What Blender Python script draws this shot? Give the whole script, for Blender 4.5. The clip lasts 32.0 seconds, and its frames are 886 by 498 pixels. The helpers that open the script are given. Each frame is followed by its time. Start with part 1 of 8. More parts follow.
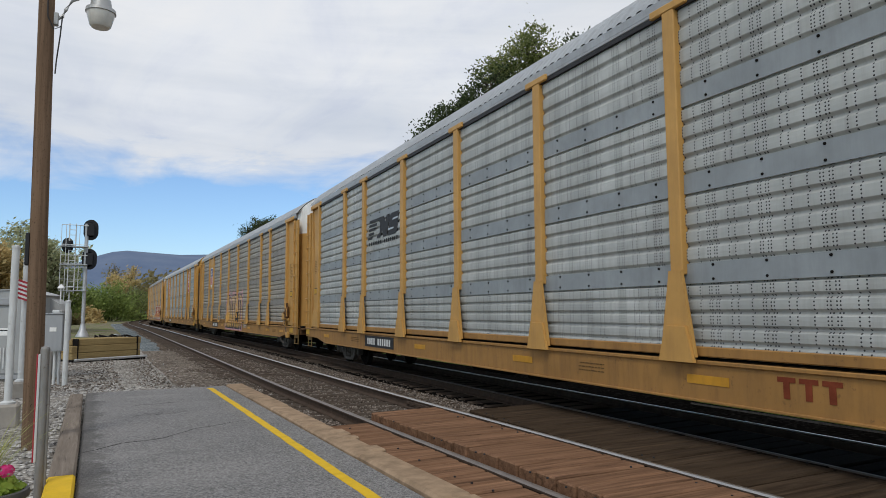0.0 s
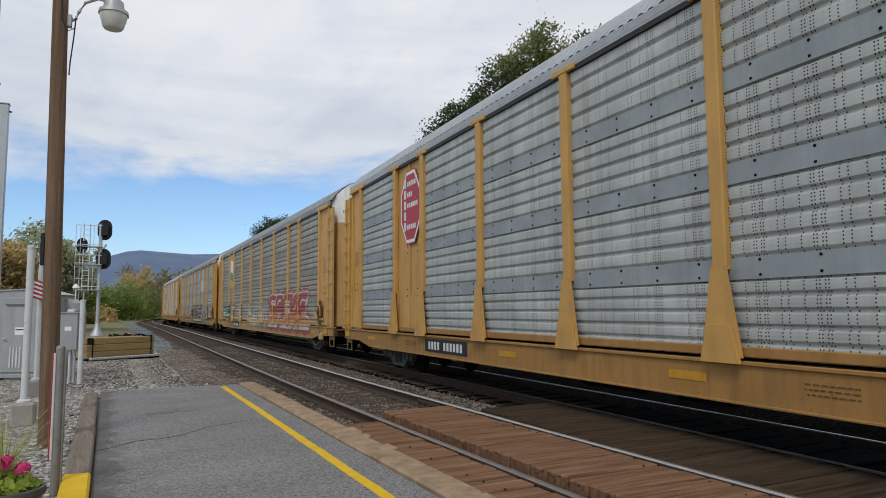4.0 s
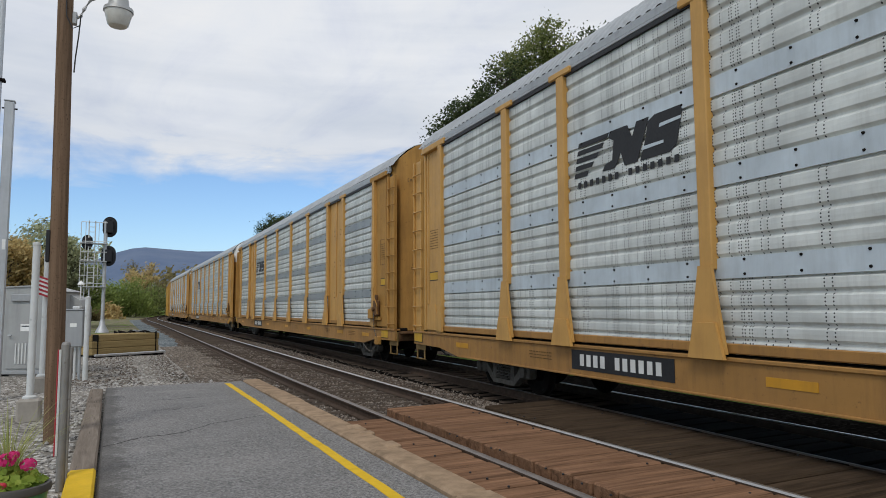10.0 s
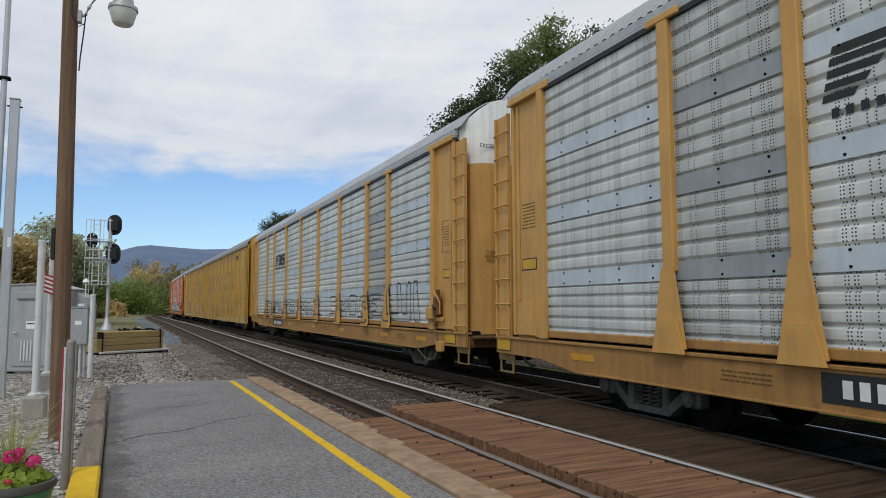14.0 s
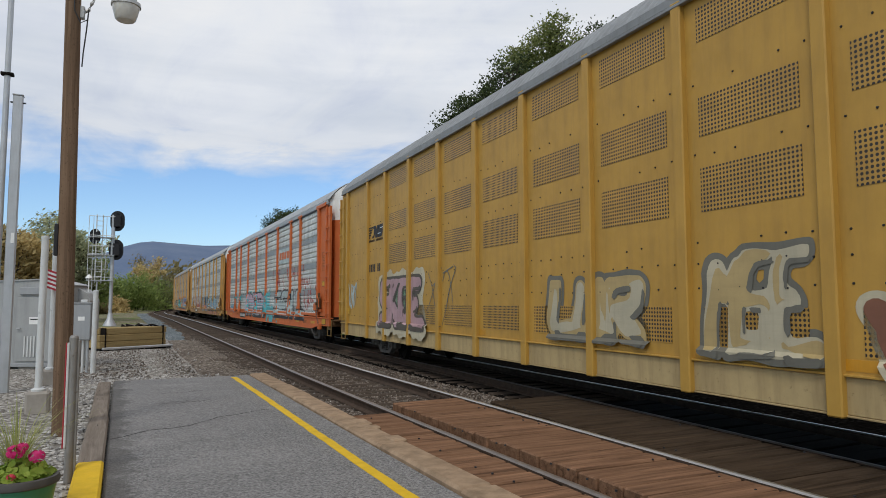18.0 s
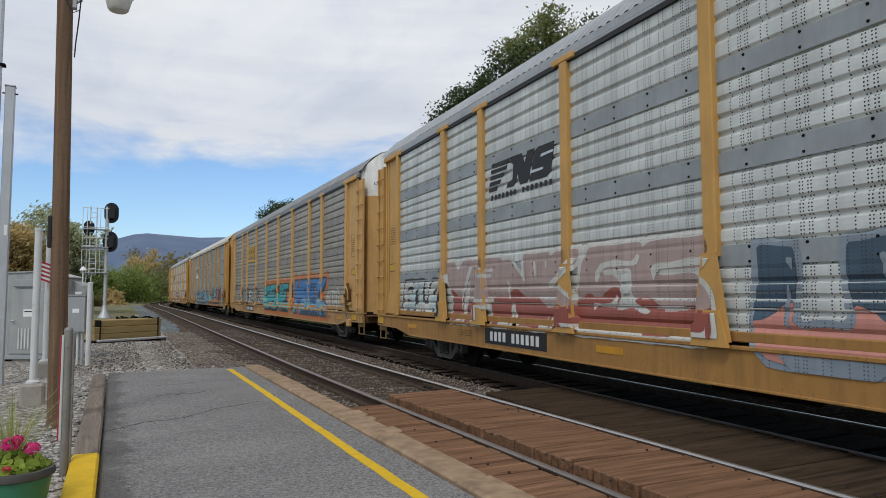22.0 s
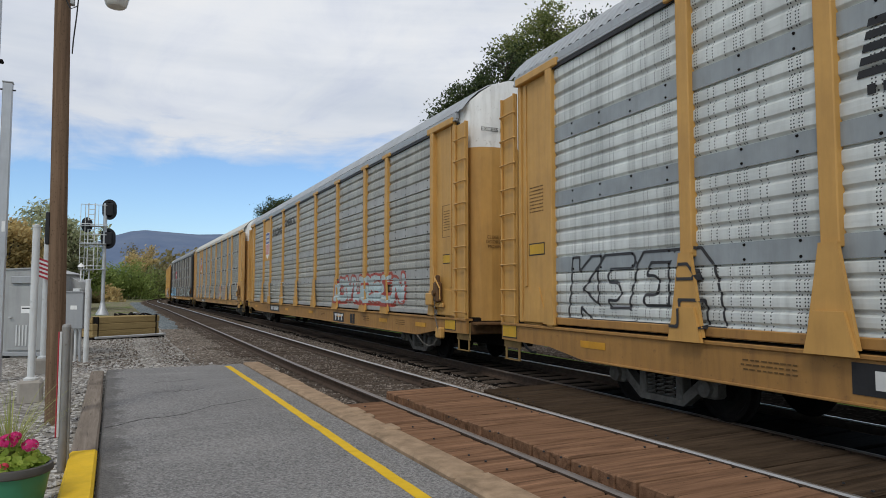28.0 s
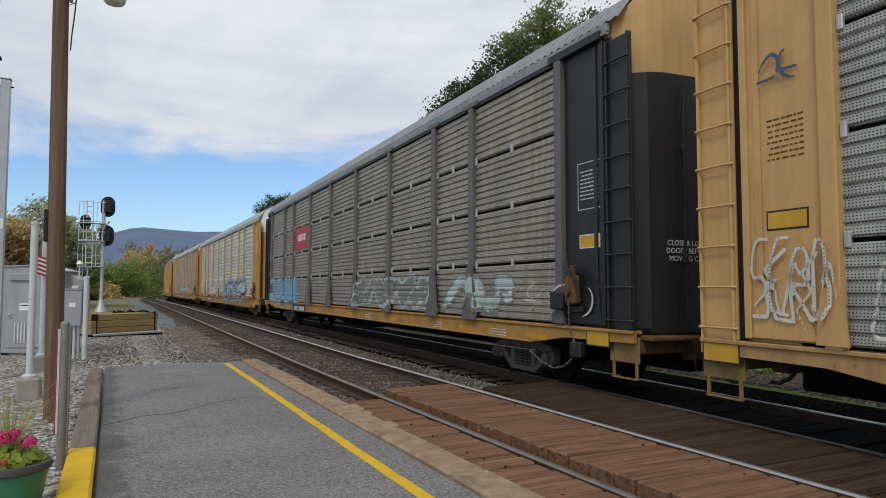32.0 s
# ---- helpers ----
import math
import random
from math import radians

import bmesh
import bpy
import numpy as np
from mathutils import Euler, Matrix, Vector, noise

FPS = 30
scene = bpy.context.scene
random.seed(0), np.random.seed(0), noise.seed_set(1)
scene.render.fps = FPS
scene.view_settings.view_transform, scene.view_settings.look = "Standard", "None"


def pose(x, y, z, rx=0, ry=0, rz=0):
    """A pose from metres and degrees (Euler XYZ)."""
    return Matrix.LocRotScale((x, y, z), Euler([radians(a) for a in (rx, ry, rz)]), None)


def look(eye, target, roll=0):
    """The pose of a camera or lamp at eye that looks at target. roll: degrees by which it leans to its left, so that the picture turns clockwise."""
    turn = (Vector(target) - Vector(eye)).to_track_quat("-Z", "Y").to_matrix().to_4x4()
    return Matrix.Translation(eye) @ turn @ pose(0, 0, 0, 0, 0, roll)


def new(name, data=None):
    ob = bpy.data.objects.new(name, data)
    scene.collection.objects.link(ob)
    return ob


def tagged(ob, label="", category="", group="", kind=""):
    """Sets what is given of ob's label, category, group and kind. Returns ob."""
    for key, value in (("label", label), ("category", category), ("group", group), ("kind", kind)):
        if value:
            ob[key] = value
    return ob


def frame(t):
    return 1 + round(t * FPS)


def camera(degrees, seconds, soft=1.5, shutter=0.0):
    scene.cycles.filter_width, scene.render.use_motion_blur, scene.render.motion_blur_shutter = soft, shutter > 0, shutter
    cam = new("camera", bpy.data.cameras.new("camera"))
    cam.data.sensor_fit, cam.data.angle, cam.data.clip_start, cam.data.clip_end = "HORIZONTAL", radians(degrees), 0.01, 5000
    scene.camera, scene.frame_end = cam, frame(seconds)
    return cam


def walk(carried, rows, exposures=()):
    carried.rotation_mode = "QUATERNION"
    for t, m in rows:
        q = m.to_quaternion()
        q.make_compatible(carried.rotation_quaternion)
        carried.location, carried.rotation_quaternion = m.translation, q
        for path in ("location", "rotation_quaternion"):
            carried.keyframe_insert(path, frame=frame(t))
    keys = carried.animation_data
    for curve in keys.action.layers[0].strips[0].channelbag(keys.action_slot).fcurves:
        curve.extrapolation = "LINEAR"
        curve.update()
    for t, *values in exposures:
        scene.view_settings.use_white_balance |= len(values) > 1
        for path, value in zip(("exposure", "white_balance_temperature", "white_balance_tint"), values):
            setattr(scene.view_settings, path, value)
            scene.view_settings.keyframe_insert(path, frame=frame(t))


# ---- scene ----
LENS = 67.2
EYE = (0.0, 0.0, 1.505)
cam = camera(LENS, 32.0, soft=0.9, shutter=0.0)


def aim(yaw, pitch, roll):
    """A camera pose at EYE: yaw to the right of +y, pitch up, roll, in degrees."""
    a, b = radians(yaw), radians(pitch)
    way = Vector((math.sin(a) * math.cos(b), math.cos(a) * math.cos(b), math.sin(b)))
    return look(EYE, Vector(EYE) + way, roll)


# seconds, yaw, pitch, roll of the hand-held camera
walk(cam, [(t, aim(y, p, r)) for t, y, p, r in (
    (0, 27.49, 5.33, -0.27), (0.5, 27.31, 5.36, -0.29), (1, 27.21, 5.32, -0.38), (1.5, 26.94, 5.26, -0.36), (2, 26.72, 5.20, -0.51),
    (2.5, 26.64, 5.19, -0.46), (3, 26.60, 5.19, -0.46), (3.5, 26.55, 5.21, -0.42), (5.5, 26.49, 5.17, -0.21), (6, 26.39, 5.13, -0.14),
    (6.5, 26.33, 5.12, -0.19), (7, 26.38, 5.11, -0.19), (7.5, 26.41, 5.06, -0.21), (8, 26.43, 5.06, -0.29), (8.5, 26.35, 5.04, -0.20),
    (9, 26.25, 5.03, -0.20), (9.5, 26.21, 5.02, -0.18), (10, 26.19, 5.00, -0.27), (10.5, 26.13, 4.98, -0.25), (11, 26.01, 4.93, -0.20),
    (11.5, 25.89, 4.90, -0.14), (12, 25.82, 4.88, -0.21), (12.5, 25.78, 4.90, -0.13), (13, 25.81, 4.87, -0.19), (13.5, 25.85, 4.88, -0.25),
    (14, 25.86, 4.85, -0.17), (14.5, 25.76, 4.81, -0.17), (16.5, 25.72, 4.77, -0.22), (17, 25.74, 4.78, -0.11), (17.5, 25.65, 4.75, -0.09),
    (18, 25.66, 4.58, -0.02), (18.5, 25.68, 4.27, -0.12), (19, 25.72, 4.04, -0.08), (19.5, 25.79, 3.93, -0.03), (20, 25.78, 3.87, 0.05),
    (20.5, 25.76, 3.88, 0.06), (21, 25.79, 3.87, 0.02), (21.5, 25.99, 3.87, -0.09), (22, 26.06, 3.87, -0.09), (22.5, 26.16, 3.87, -0.14),
    (23, 26.17, 3.85, -0.21), (23.5, 26.15, 3.83, -0.14), (24, 26.04, 3.77, -0.07), (24.5, 26.11, 3.69, -0.13), (25, 26.14, 3.64, -0.05),
    (25.5, 26.21, 3.60, -0.07), (27.5, 26.16, 3.61, -0.04), (28, 26.20, 3.64, -0.00), (28.5, 26.28, 3.66, 0.04), (29, 26.24, 3.67, -0.05),
    (29.5, 26.18, 3.65, -0.02), (30, 26.22, 3.61, -0.06), (30.5, 26.28, 3.54, -0.04), (31, 26.33, 3.50, 0.02), (31.5, 26.32, 3.46, 0.01),
    (32, 26.30, 3.43, 0.05),
)])

# ---------------------------------------------------------------- light
SUN_ELEV, SUN_AZ = radians(50), radians(222)     # azimuth clockwise from +y
world = bpy.data.worlds.new("world")
scene.world = world
world.use_nodes = True


class Nodes:
    """Short-hand to build a node tree."""

    def __init__(self, tree):
        self.t, self.n, self.l = tree, tree.nodes, tree.links

    def add(self, kind, **sockets):
        node = self.n.new(kind)
        for key, value in sockets.items():
            node.inputs[key.replace("_", " ")].default_value = value
        return node

    def link(self, a, b):
        self.l.new(a, b)

    def math(self, op, a, b=None, c=None, clamp=False):
        node = self.n.new("ShaderNodeMath")
        node.operation, node.use_clamp = op, clamp
        for i, v in enumerate((a, b, c)):
            if v is None:
                continue
            if isinstance(v, (int, float)):
                node.inputs[i].default_value = v
            else:
                self.l.new(v, node.inputs[i])
        return node.outputs[0]

    def mix(self, fac, a, b, blend="MIX"):
        node = self.n.new("ShaderNodeMix")
        node.data_type, node.blend_type = "RGBA", blend
        for sock, v in ((node.inputs[0], fac), (node.inputs[6], a), (node.inputs[7], b)):
            if isinstance(v, (int, float)):
                sock.default_value = v
            elif isinstance(v, tuple):
                sock.default_value = (*v[:3], 1)
            else:
                self.l.new(v, sock)
        return node.outputs[2]

    def ramp(self, fac, stops):
        node = self.n.new("ShaderNodeValToRGB")
        el = node.color_ramp.elements
        while len(el) < len(stops):
            el.new(0.5)
        for e, (pos, col) in zip(el, stops):
            e.position = pos
            e.color = (*col, 1) if isinstance(col, tuple) else (col, col, col, 1)
        self.l.new(fac, node.inputs[0])
        return node.outputs[0]

    def noise(self, vec, scale, detail=4, rough=0.55, dist=0.0):
        node = self.n.new("ShaderNodeTexNoise")
        node.inputs["Scale"].default_value, node.inputs["Detail"].default_value = scale, detail
        node.inputs["Roughness"].default_value, node.inputs["Distortion"].default_value = rough, dist
        if vec is not None:
            self.l.new(vec, node.inputs["Vector"])
        return node.outputs["Fac"]

    def mapping(self, vec, scale=(1, 1, 1), loc=(0, 0, 0), rot=(0, 0, 0)):
        node = self.n.new("ShaderNodeMapping")
        node.inputs["Scale"].default_value, node.inputs["Location"].default_value, node.inputs["Rotation"].default_value = scale, loc, rot
        self.l.new(vec, node.inputs["Vector"])
        return node.outputs[0]


def build_sky():
    w = Nodes(world.node_tree)
    w.n.clear()
    sky = w.add("ShaderNodeTexSky")
    sky.sky_type, sky.sun_disc, sky.sun_elevation, sky.sun_rotation = "NISHITA", False, SUN_ELEV, SUN_AZ
    sky.air_density, sky.dust_density, sky.ozone_density = 1.0, 0.6, 2.0
    geo = w.add("ShaderNodeTexCoord")
    sep = w.add("ShaderNodeSeparateXYZ")
    w.link(geo.outputs["Generated"], sep.inputs[0])
    up = w.math("MAXIMUM", sep.outputs[2], 0.0)
    lift = w.math("ADD", up, 0.09)
    flat = w.add("ShaderNodeCombineXYZ")
    w.link(w.math("DIVIDE", sep.outputs[0], lift), flat.inputs[0])
    w.link(w.math("DIVIDE", sep.outputs[1], lift), flat.inputs[1])
    # layered cloud: long soft sheets over finer wisps
    sheets = w.noise(w.mapping(flat.outputs[0], (0.55, 0.40, 1), (3.1, 1.7, 0), (0, 0, 0.5)), 1.0, 5, 0.55, 0.4)
    wisps = w.noise(w.mapping(flat.outputs[0], (1.5, 0.8, 1), (0.3, 5.2, 0), (0, 0, 0.9)), 1.6, 7, 0.6, 0.6)
    body = w.math("ADD", w.math("MULTIPLY", sheets, 0.62), w.math("MULTIPLY", wisps, 0.38))
    # the deck thickens with height above the horizon
    deck = w.math("MULTIPLY", w.math("SUBTRACT", up, 0.17), 3.2, clamp=False)
    # thin level streaks near the horizon
    streak = w.noise(w.mapping(geo.outputs["Generated"], (1.6, 1.6, 17.0), (0.0, 0.4, 2.3)), 1.0, 5, 0.55, 0.3)
    body = w.math("ADD", body, w.math("MULTIPLY", w.math("SUBTRACT", streak, 0.5), 0.42))
    cover = w.math("ADD", w.math("SUBTRACT", body, 0.47), w.math("MINIMUM", w.math("MAXIMUM", deck, -0.35), 0.5))
    cover = w.math("MULTIPLY", cover, 5.0, clamp=True)
    cover = w.math("MULTIPLY", cover, 0.97)
    shade = w.ramp(wisps, [(0.25, (0.765, 0.81, 0.925)), (0.5, (0.91, 0.94, 0.99)), (0.75, (0.985, 0.99, 1.0))])
    shade2 = w.ramp(w.math("ADD", w.math("MULTIPLY", sheets, 0.55), w.math("MULTIPLY", streak, 0.45)), [(0.36, (0.74, 0.78, 0.84)), (0.6, 1.0)])
    cloud = w.mix(1.0, shade, shade2, "MULTIPLY")
    bg_sky = w.add("ShaderNodeBackground", Strength=0.13)
    bg_cloud = w.add("ShaderNodeBackground", Strength=0.87)
    w.link(w.mix(1.0, sky.outputs[0], (0.84, 0.98, 1.14), "MULTIPLY"), bg_sky.inputs[0])
    w.link(cloud, bg_cloud.inputs[0])
    both = w.add("ShaderNodeMixShader")
    w.link(cover, both.inputs[0])
    w.link(bg_sky.outputs[0], both.inputs[1])
    w.link(bg_cloud.outputs[0], both.inputs[2])
    out = w.add("ShaderNodeOutputWorld")
    w.link(both.outputs[0], out.inputs[0])


build_sky()
sun = new("sun", bpy.data.lights.new("sun", "SUN"))
sun.data.energy, sun.data.angle, sun.data.color = 1.25, radians(14), (1.0, 0.965, 0.90)
sun.matrix_world = look((0, 0, 50), (-50 * math.sin(SUN_AZ) * math.cos(SUN_ELEV), -50 * math.cos(SUN_AZ) * math.cos(SUN_ELEV), 50 - 50 * math.sin(SUN_ELEV)))
scene.view_settings.exposure = 0.0

# ---------------------------------------------------------------- materials
def material(name, rough=0.7, metal=0.0):
    m = bpy.data.materials.new(name)
    m.use_nodes = True
    k = Nodes(m.node_tree)
    bsdf = k.n["Principled BSDF"]
    bsdf.inputs["Roughness"].default_value, bsdf.inputs["Metallic"].default_value = rough, metal
    k.bsdf = bsdf
    tc = k.add("ShaderNodeTexCoord")
    k.obj, k.gen = tc.outputs["Object"], tc.outputs["Generated"]
    geo = k.add("ShaderNodeNewGeometry")
    k.pos, k.island = geo.outputs["Position"], geo.outputs["Random Per Island"]
    k.rand = k.add("ShaderNodeObjectInfo").outputs["Random"]
    return m, k


def bump(k, height, strength=0.3, distance=0.02):
    b = k.add("ShaderNodeBump", Strength=strength, Distance=distance)
    k.link(height, b.inputs["Height"])
    k.link(b.outputs[0], k.bsdf.inputs["Normal"])
    return b


def plain(name, colour, rough=0.6, metal=0.0, var=0.18, scale=6.0, grime=0.0, bumpy=0.08, grime_col=(0.05, 0.045, 0.04), local=True):
    """A painted, cast or coated surface with blotches, fine grain and streaks of grime."""
    m, k = material(name, rough, metal)
    v = k.obj if local else k.pos
    n1 = k.noise(v, scale, 5, 0.6)
    n2 = k.noise(v, scale * 9, 3, 0.6)
    lo = tuple(c * (1 - var) for c in colour)
    hi = tuple(min(1, c * (1 + var)) for c in colour)
    col = k.mix(k.ramp(n1, [(0.3, 0.0), (0.7, 1.0)]), lo, hi)
    col = k.mix(k.math("MULTIPLY", n2, 0.25), col, lo)
    col = k.mix(k.math("MULTIPLY", k.rand, 0.2), col, lo)
    if grime > 0:
        st = k.noise(k.mapping(v, (7, 7, 0.9)), 1.0, 5, 0.65)
        col = k.mix(k.math("MULTIPLY", k.ramp(st, [(0.45, 0.0), (0.75, 1.0)]), grime), col, grime_col)
    if grime >= 0.3:
        # flaking specks and small scabs
        fl = k.noise(v, 11.0, 6, 0.75)
        col = k.mix(k.math("MULTIPLY", k.ramp(fl, [(0.60, 0.0), (0.68, 1.0)]), 0.55), col, tuple(c * 0.9 for c in grime_col))
        bl = k.noise(v, 0.55, 3, 0.6)
        col = k.mix(k.math("MULTIPLY", k.ramp(bl, [(0.5, 0.0), (0.75, 1.0)]), 0.4), col, tuple(0.5 * c + 0.3 * g for c, g in zip(colour, grime_col)))
    k.link(col, k.bsdf.inputs["Base Color"])
    k.link(k.math("ADD", k.math("MULTIPLY", n2, 0.25), rough - 0.12), k.bsdf.inputs["Roughness"])
    k.bsdf.inputs["Specular IOR Level"].default_value = 0.05 if rough >= 0.8 else (0.15 if rough >= 0.65 else 0.4)
    if bumpy:
        bump(k, n2, bumpy, 0.01)
    return m


def sheet(name, colour, dots="columns", rough=0.5, metal=0.35, rust=0.25, hole=0.97):
    """Perforated galvanised side sheet: pierced dots, streaks, patches of dull zinc."""
    colour = (colour[0] * 1.015, colour[1], colour[2] * 0.945)
    m, k = material(name, rough, metal)
    sep = k.add("ShaderNodeSeparateXYZ")
    k.link(k.obj, sep.inputs[0])
    y, z = sep.outputs[1], sep.outputs[2]
    if dots == "columns":
        # clusters of four columns under each bolt, single columns between them
        period, dz, r = 0.70, 0.037, 0.0092
        u = k.math("MULTIPLY", k.math("FRACT", k.math("DIVIDE", y, period)), period)
        near = None
        for c in (0.045, 0.13, 0.30, 0.335, 0.395, 0.43, 0.565):
            d = k.math("ABSOLUTE", k.math("SUBTRACT", u, c))
            near = d if near is None else k.math("MINIMUM", near, d)
        fz = k.math("MULTIPLY", k.math("SUBTRACT", k.math("FRACT", k.math("DIVIDE", z, dz)), 0.5), dz)
        # a few columns are left out along the sheet
        idx = k.math("FLOOR", k.math("DIVIDE", y, 0.235))
        rndm = k.add("ShaderNodeTexWhiteNoise")
        rndm.noise_dimensions = "1D"
        k.link(k.math("ADD", idx, k.math("MULTIPLY", k.rand, 57.0)), rndm.inputs["W"])
        dist = k.math("SQRT", k.math("ADD", k.math("MULTIPLY", near, near), k.math("MULTIPLY", fz, fz)))
        dot = k.math("MULTIPLY", k.math("LESS_THAN", dist, r), k.math("GREATER_THAN", rndm.outputs["Value"], 0.14))
    else:
        dy, dz, r = (0.051, 0.051, 0.32) if dots == "vent" else (0.036, 0.030, 0.25)
        fy = k.math("SUBTRACT", k.math("FRACT", k.math("DIVIDE", y, dy)), 0.5)
        fz = k.math("SUBTRACT", k.math("FRACT", k.math("DIVIDE", z, dz)), 0.5)
        dist = k.math("SQRT", k.math("ADD", k.math("MULTIPLY", fy, fy), k.math("MULTIPLY", fz, fz)))
        dot = k.math("LESS_THAN", dist, r)
    n1 = k.noise(k.obj, 1.3, 5, 0.6)
    n2 = k.noise(k.mapping(k.obj, (3, 9, 0.8)), 1.0, 5, 0.65)
    n3 = k.noise(k.obj, 40, 2, 0.5)
    lo = tuple(c * 0.72 for c in colour)
    hi = tuple(min(1, c * 1.15) for c in colour)
    col = k.mix(k.ramp(n1, [(0.32, 0.0), (0.68, 1.0)]), lo, hi)
    col = k.mix(k.math("MULTIPLY", k.rand, 0.45), col, lo)
    col = k.mix(k.math("MULTIPLY", k.ramp(n2, [(0.5, 0.0), (0.8, 1.0)]), 0.4), col, tuple(c * 0.5 for c in colour))
    n4 = k.noise(k.mapping(k.obj, (1, 0.7, 7)), 1.6, 6, 0.7)
    col = k.mix(k.math("MULTIPLY", k.ramp(n4, [(0.5, 0.0), (0.72, 1.0)]), 0.32), col, tuple(c * 0.55 for c in colour))
    # rust runs along the foot of the sheet
    foot = k.math("MULTIPLY", k.ramp(n2, [(0.46, 0.0), (0.7, 1.0)]), rust)
    col = k.mix(foot, col, (0.16, 0.10, 0.065))
    col = k.mix(k.math("MULTIPLY", n3, 0.2), col, lo)
    col = k.mix(k.math("MULTIPLY", dot, hole), col, (0.012, 0.012, 0.014))
    k.link(col, k.bsdf.inputs["Base Color"])
    k.link(k.math("MULTIPLY", k.math("SUBTRACT", 1.0, dot), metal), k.bsdf.inputs["Metallic"])
    k.link(k.math("ADD", k.math("MULTIPLY", n1, 0.3), rough - 0.15), k.bsdf.inputs["Roughness"])
    bump(k, k.math("ADD", k.math("MULTIPLY", n1, 0.6), k.math("MULTIPLY", dot, -0.15)), 0.35, 0.03)
    return m


def gravel(name, c1, c2, c3, scale=22, grass=0.0):
    m, k = material(name, 0.95)
    vor = k.add("ShaderNodeTexVoronoi", Scale=scale)
    k.link(k.pos, vor.inputs["Vector"])
    n1 = k.noise(k.pos, 0.35, 5, 0.6)
    n2 = k.noise(k.pos, 60, 3)
    g = k.add("ShaderNodeSeparateColor")
    k.link(vor.outputs["Color"], g.inputs[0])
    col = k.mix(g.outputs[0], c1, c2)
    col = k.mix(k.math("MULTIPLY", k.ramp(g.outputs[1], [(0.75, 0.0), (0.9, 1.0)]), 0.7), col, c3)
    col = k.mix(k.math("MULTIPLY", k.ramp(n1, [(0.4, 0.0), (0.65, 1.0)]), 0.35), col, tuple(c * 0.55 for c in c1))
    col = k.mix(k.math("MULTIPLY", k.ramp(vor.outputs["Distance"], [(0.5, 0.0), (0.9, 1.0)]), 0.6), col, tuple(c * 0.3 for c in c1))
    if grass:
        n3 = k.noise(k.pos, 0.6, 6, 0.65)
        g1 = k.mix(k.noise(k.pos, 9, 4), (0.06, 0.12, 0.025), (0.19, 0.24, 0.07))
        col = k.mix(k.math("MULTIPLY", k.ramp(n3, [(0.5 - grass * 0.5, 0.0), (0.62 - grass * 0.4, 1.0)]), 1.0), col, g1)
    k.link(col, k.bsdf.inputs["Base Color"])
    k.bsdf.inputs["Specular IOR Level"].default_value = 0.0
    bump(k, k.math("ADD", k.math("MULTIPLY", vor.outputs["Distance"], -1.0), k.math("MULTIPLY", n2, 0.4)), 0.9, 0.035)
    return m


def asphalt(name):
    m, k = material(name, 0.9)
    n1 = k.noise(k.pos, 0.8, 6, 0.6)
    n2 = k.noise(k.pos, 140, 2, 0.6)
    n3 = k.noise(k.mapping(k.pos, (0.5, 2.5, 1)), 1.1, 5, 0.6)
    vor = k.add("ShaderNodeTexVoronoi", Scale=70)
    k.link(k.pos, vor.inputs["Vector"])
    g = k.add("ShaderNodeSeparateColor")
    k.link(vor.outputs["Color"], g.inputs[0])
    col = k.mix(k.ramp(n1, [(0.3, 0.0), (0.7, 1.0)]), (0.155, 0.145, 0.135), (0.315, 0.294, 0.272))
    n4 = k.noise(k.pos, 28, 5, 0.75)
    col = k.mix(k.ramp(n4, [(0.38, 0.0), (0.62, 1.0)]), col, (0.075, 0.074, 0.075))
    n5 = k.noise(k.pos, 45, 3, 0.7)
    col = k.mix(k.math("MULTIPLY", k.ramp(n5, [(0.52, 0.0), (0.66, 1.0)]), 0.8), col, (0.33, 0.32, 0.31))
    col = k.mix(k.math("MULTIPLY", k.ramp(g.outputs[0], [(0.55, 0.0), (0.8, 1.0)]), 0.7), col, (0.36, 0.35, 0.34))
    col = k.mix(k.math("MULTIPLY", n2, 0.5), col, (0.06, 0.06, 0.063))
    col = k.mix(k.math("MULTIPLY", k.ramp(n3, [(0.6, 0.0), (0.75, 1.0)]), 0.35), col, (0.055, 0.052, 0.05))
    # crumbled, earth-stained border along the edge timber and dusty pale patches
    sep = k.add("ShaderNodeSeparateXYZ")
    k.link(k.pos, sep.inputs[0])
    edge = k.math("SUBTRACT", k.math("ADD", k.math("MULTIPLY", k.noise(k.pos, 3.0, 6, 0.7), 0.9), -0.28), sep.outputs[0])
    col = k.mix(k.math("MULTIPLY", k.ramp(edge, [(0.0, 0.0), (0.12, 1.0)]), 0.65), col, (0.06, 0.055, 0.05))
    dust = k.noise(k.mapping(k.pos, (0.45, 1.3, 1)), 0.9, 4, 0.55)
    col = k.mix(k.math("MULTIPLY", k.ramp(dust, [(0.55, 0.0), (0.75, 1.0)]), 0.28), col, (0.34, 0.325, 0.305))
    k.link(col, k.bsdf.inputs["Base Color"])
    bump(k, k.math("ADD", n2, k.math("MULTIPLY", vor.outputs["Distance"], 0.7)), 0.5, 0.008)
    return m


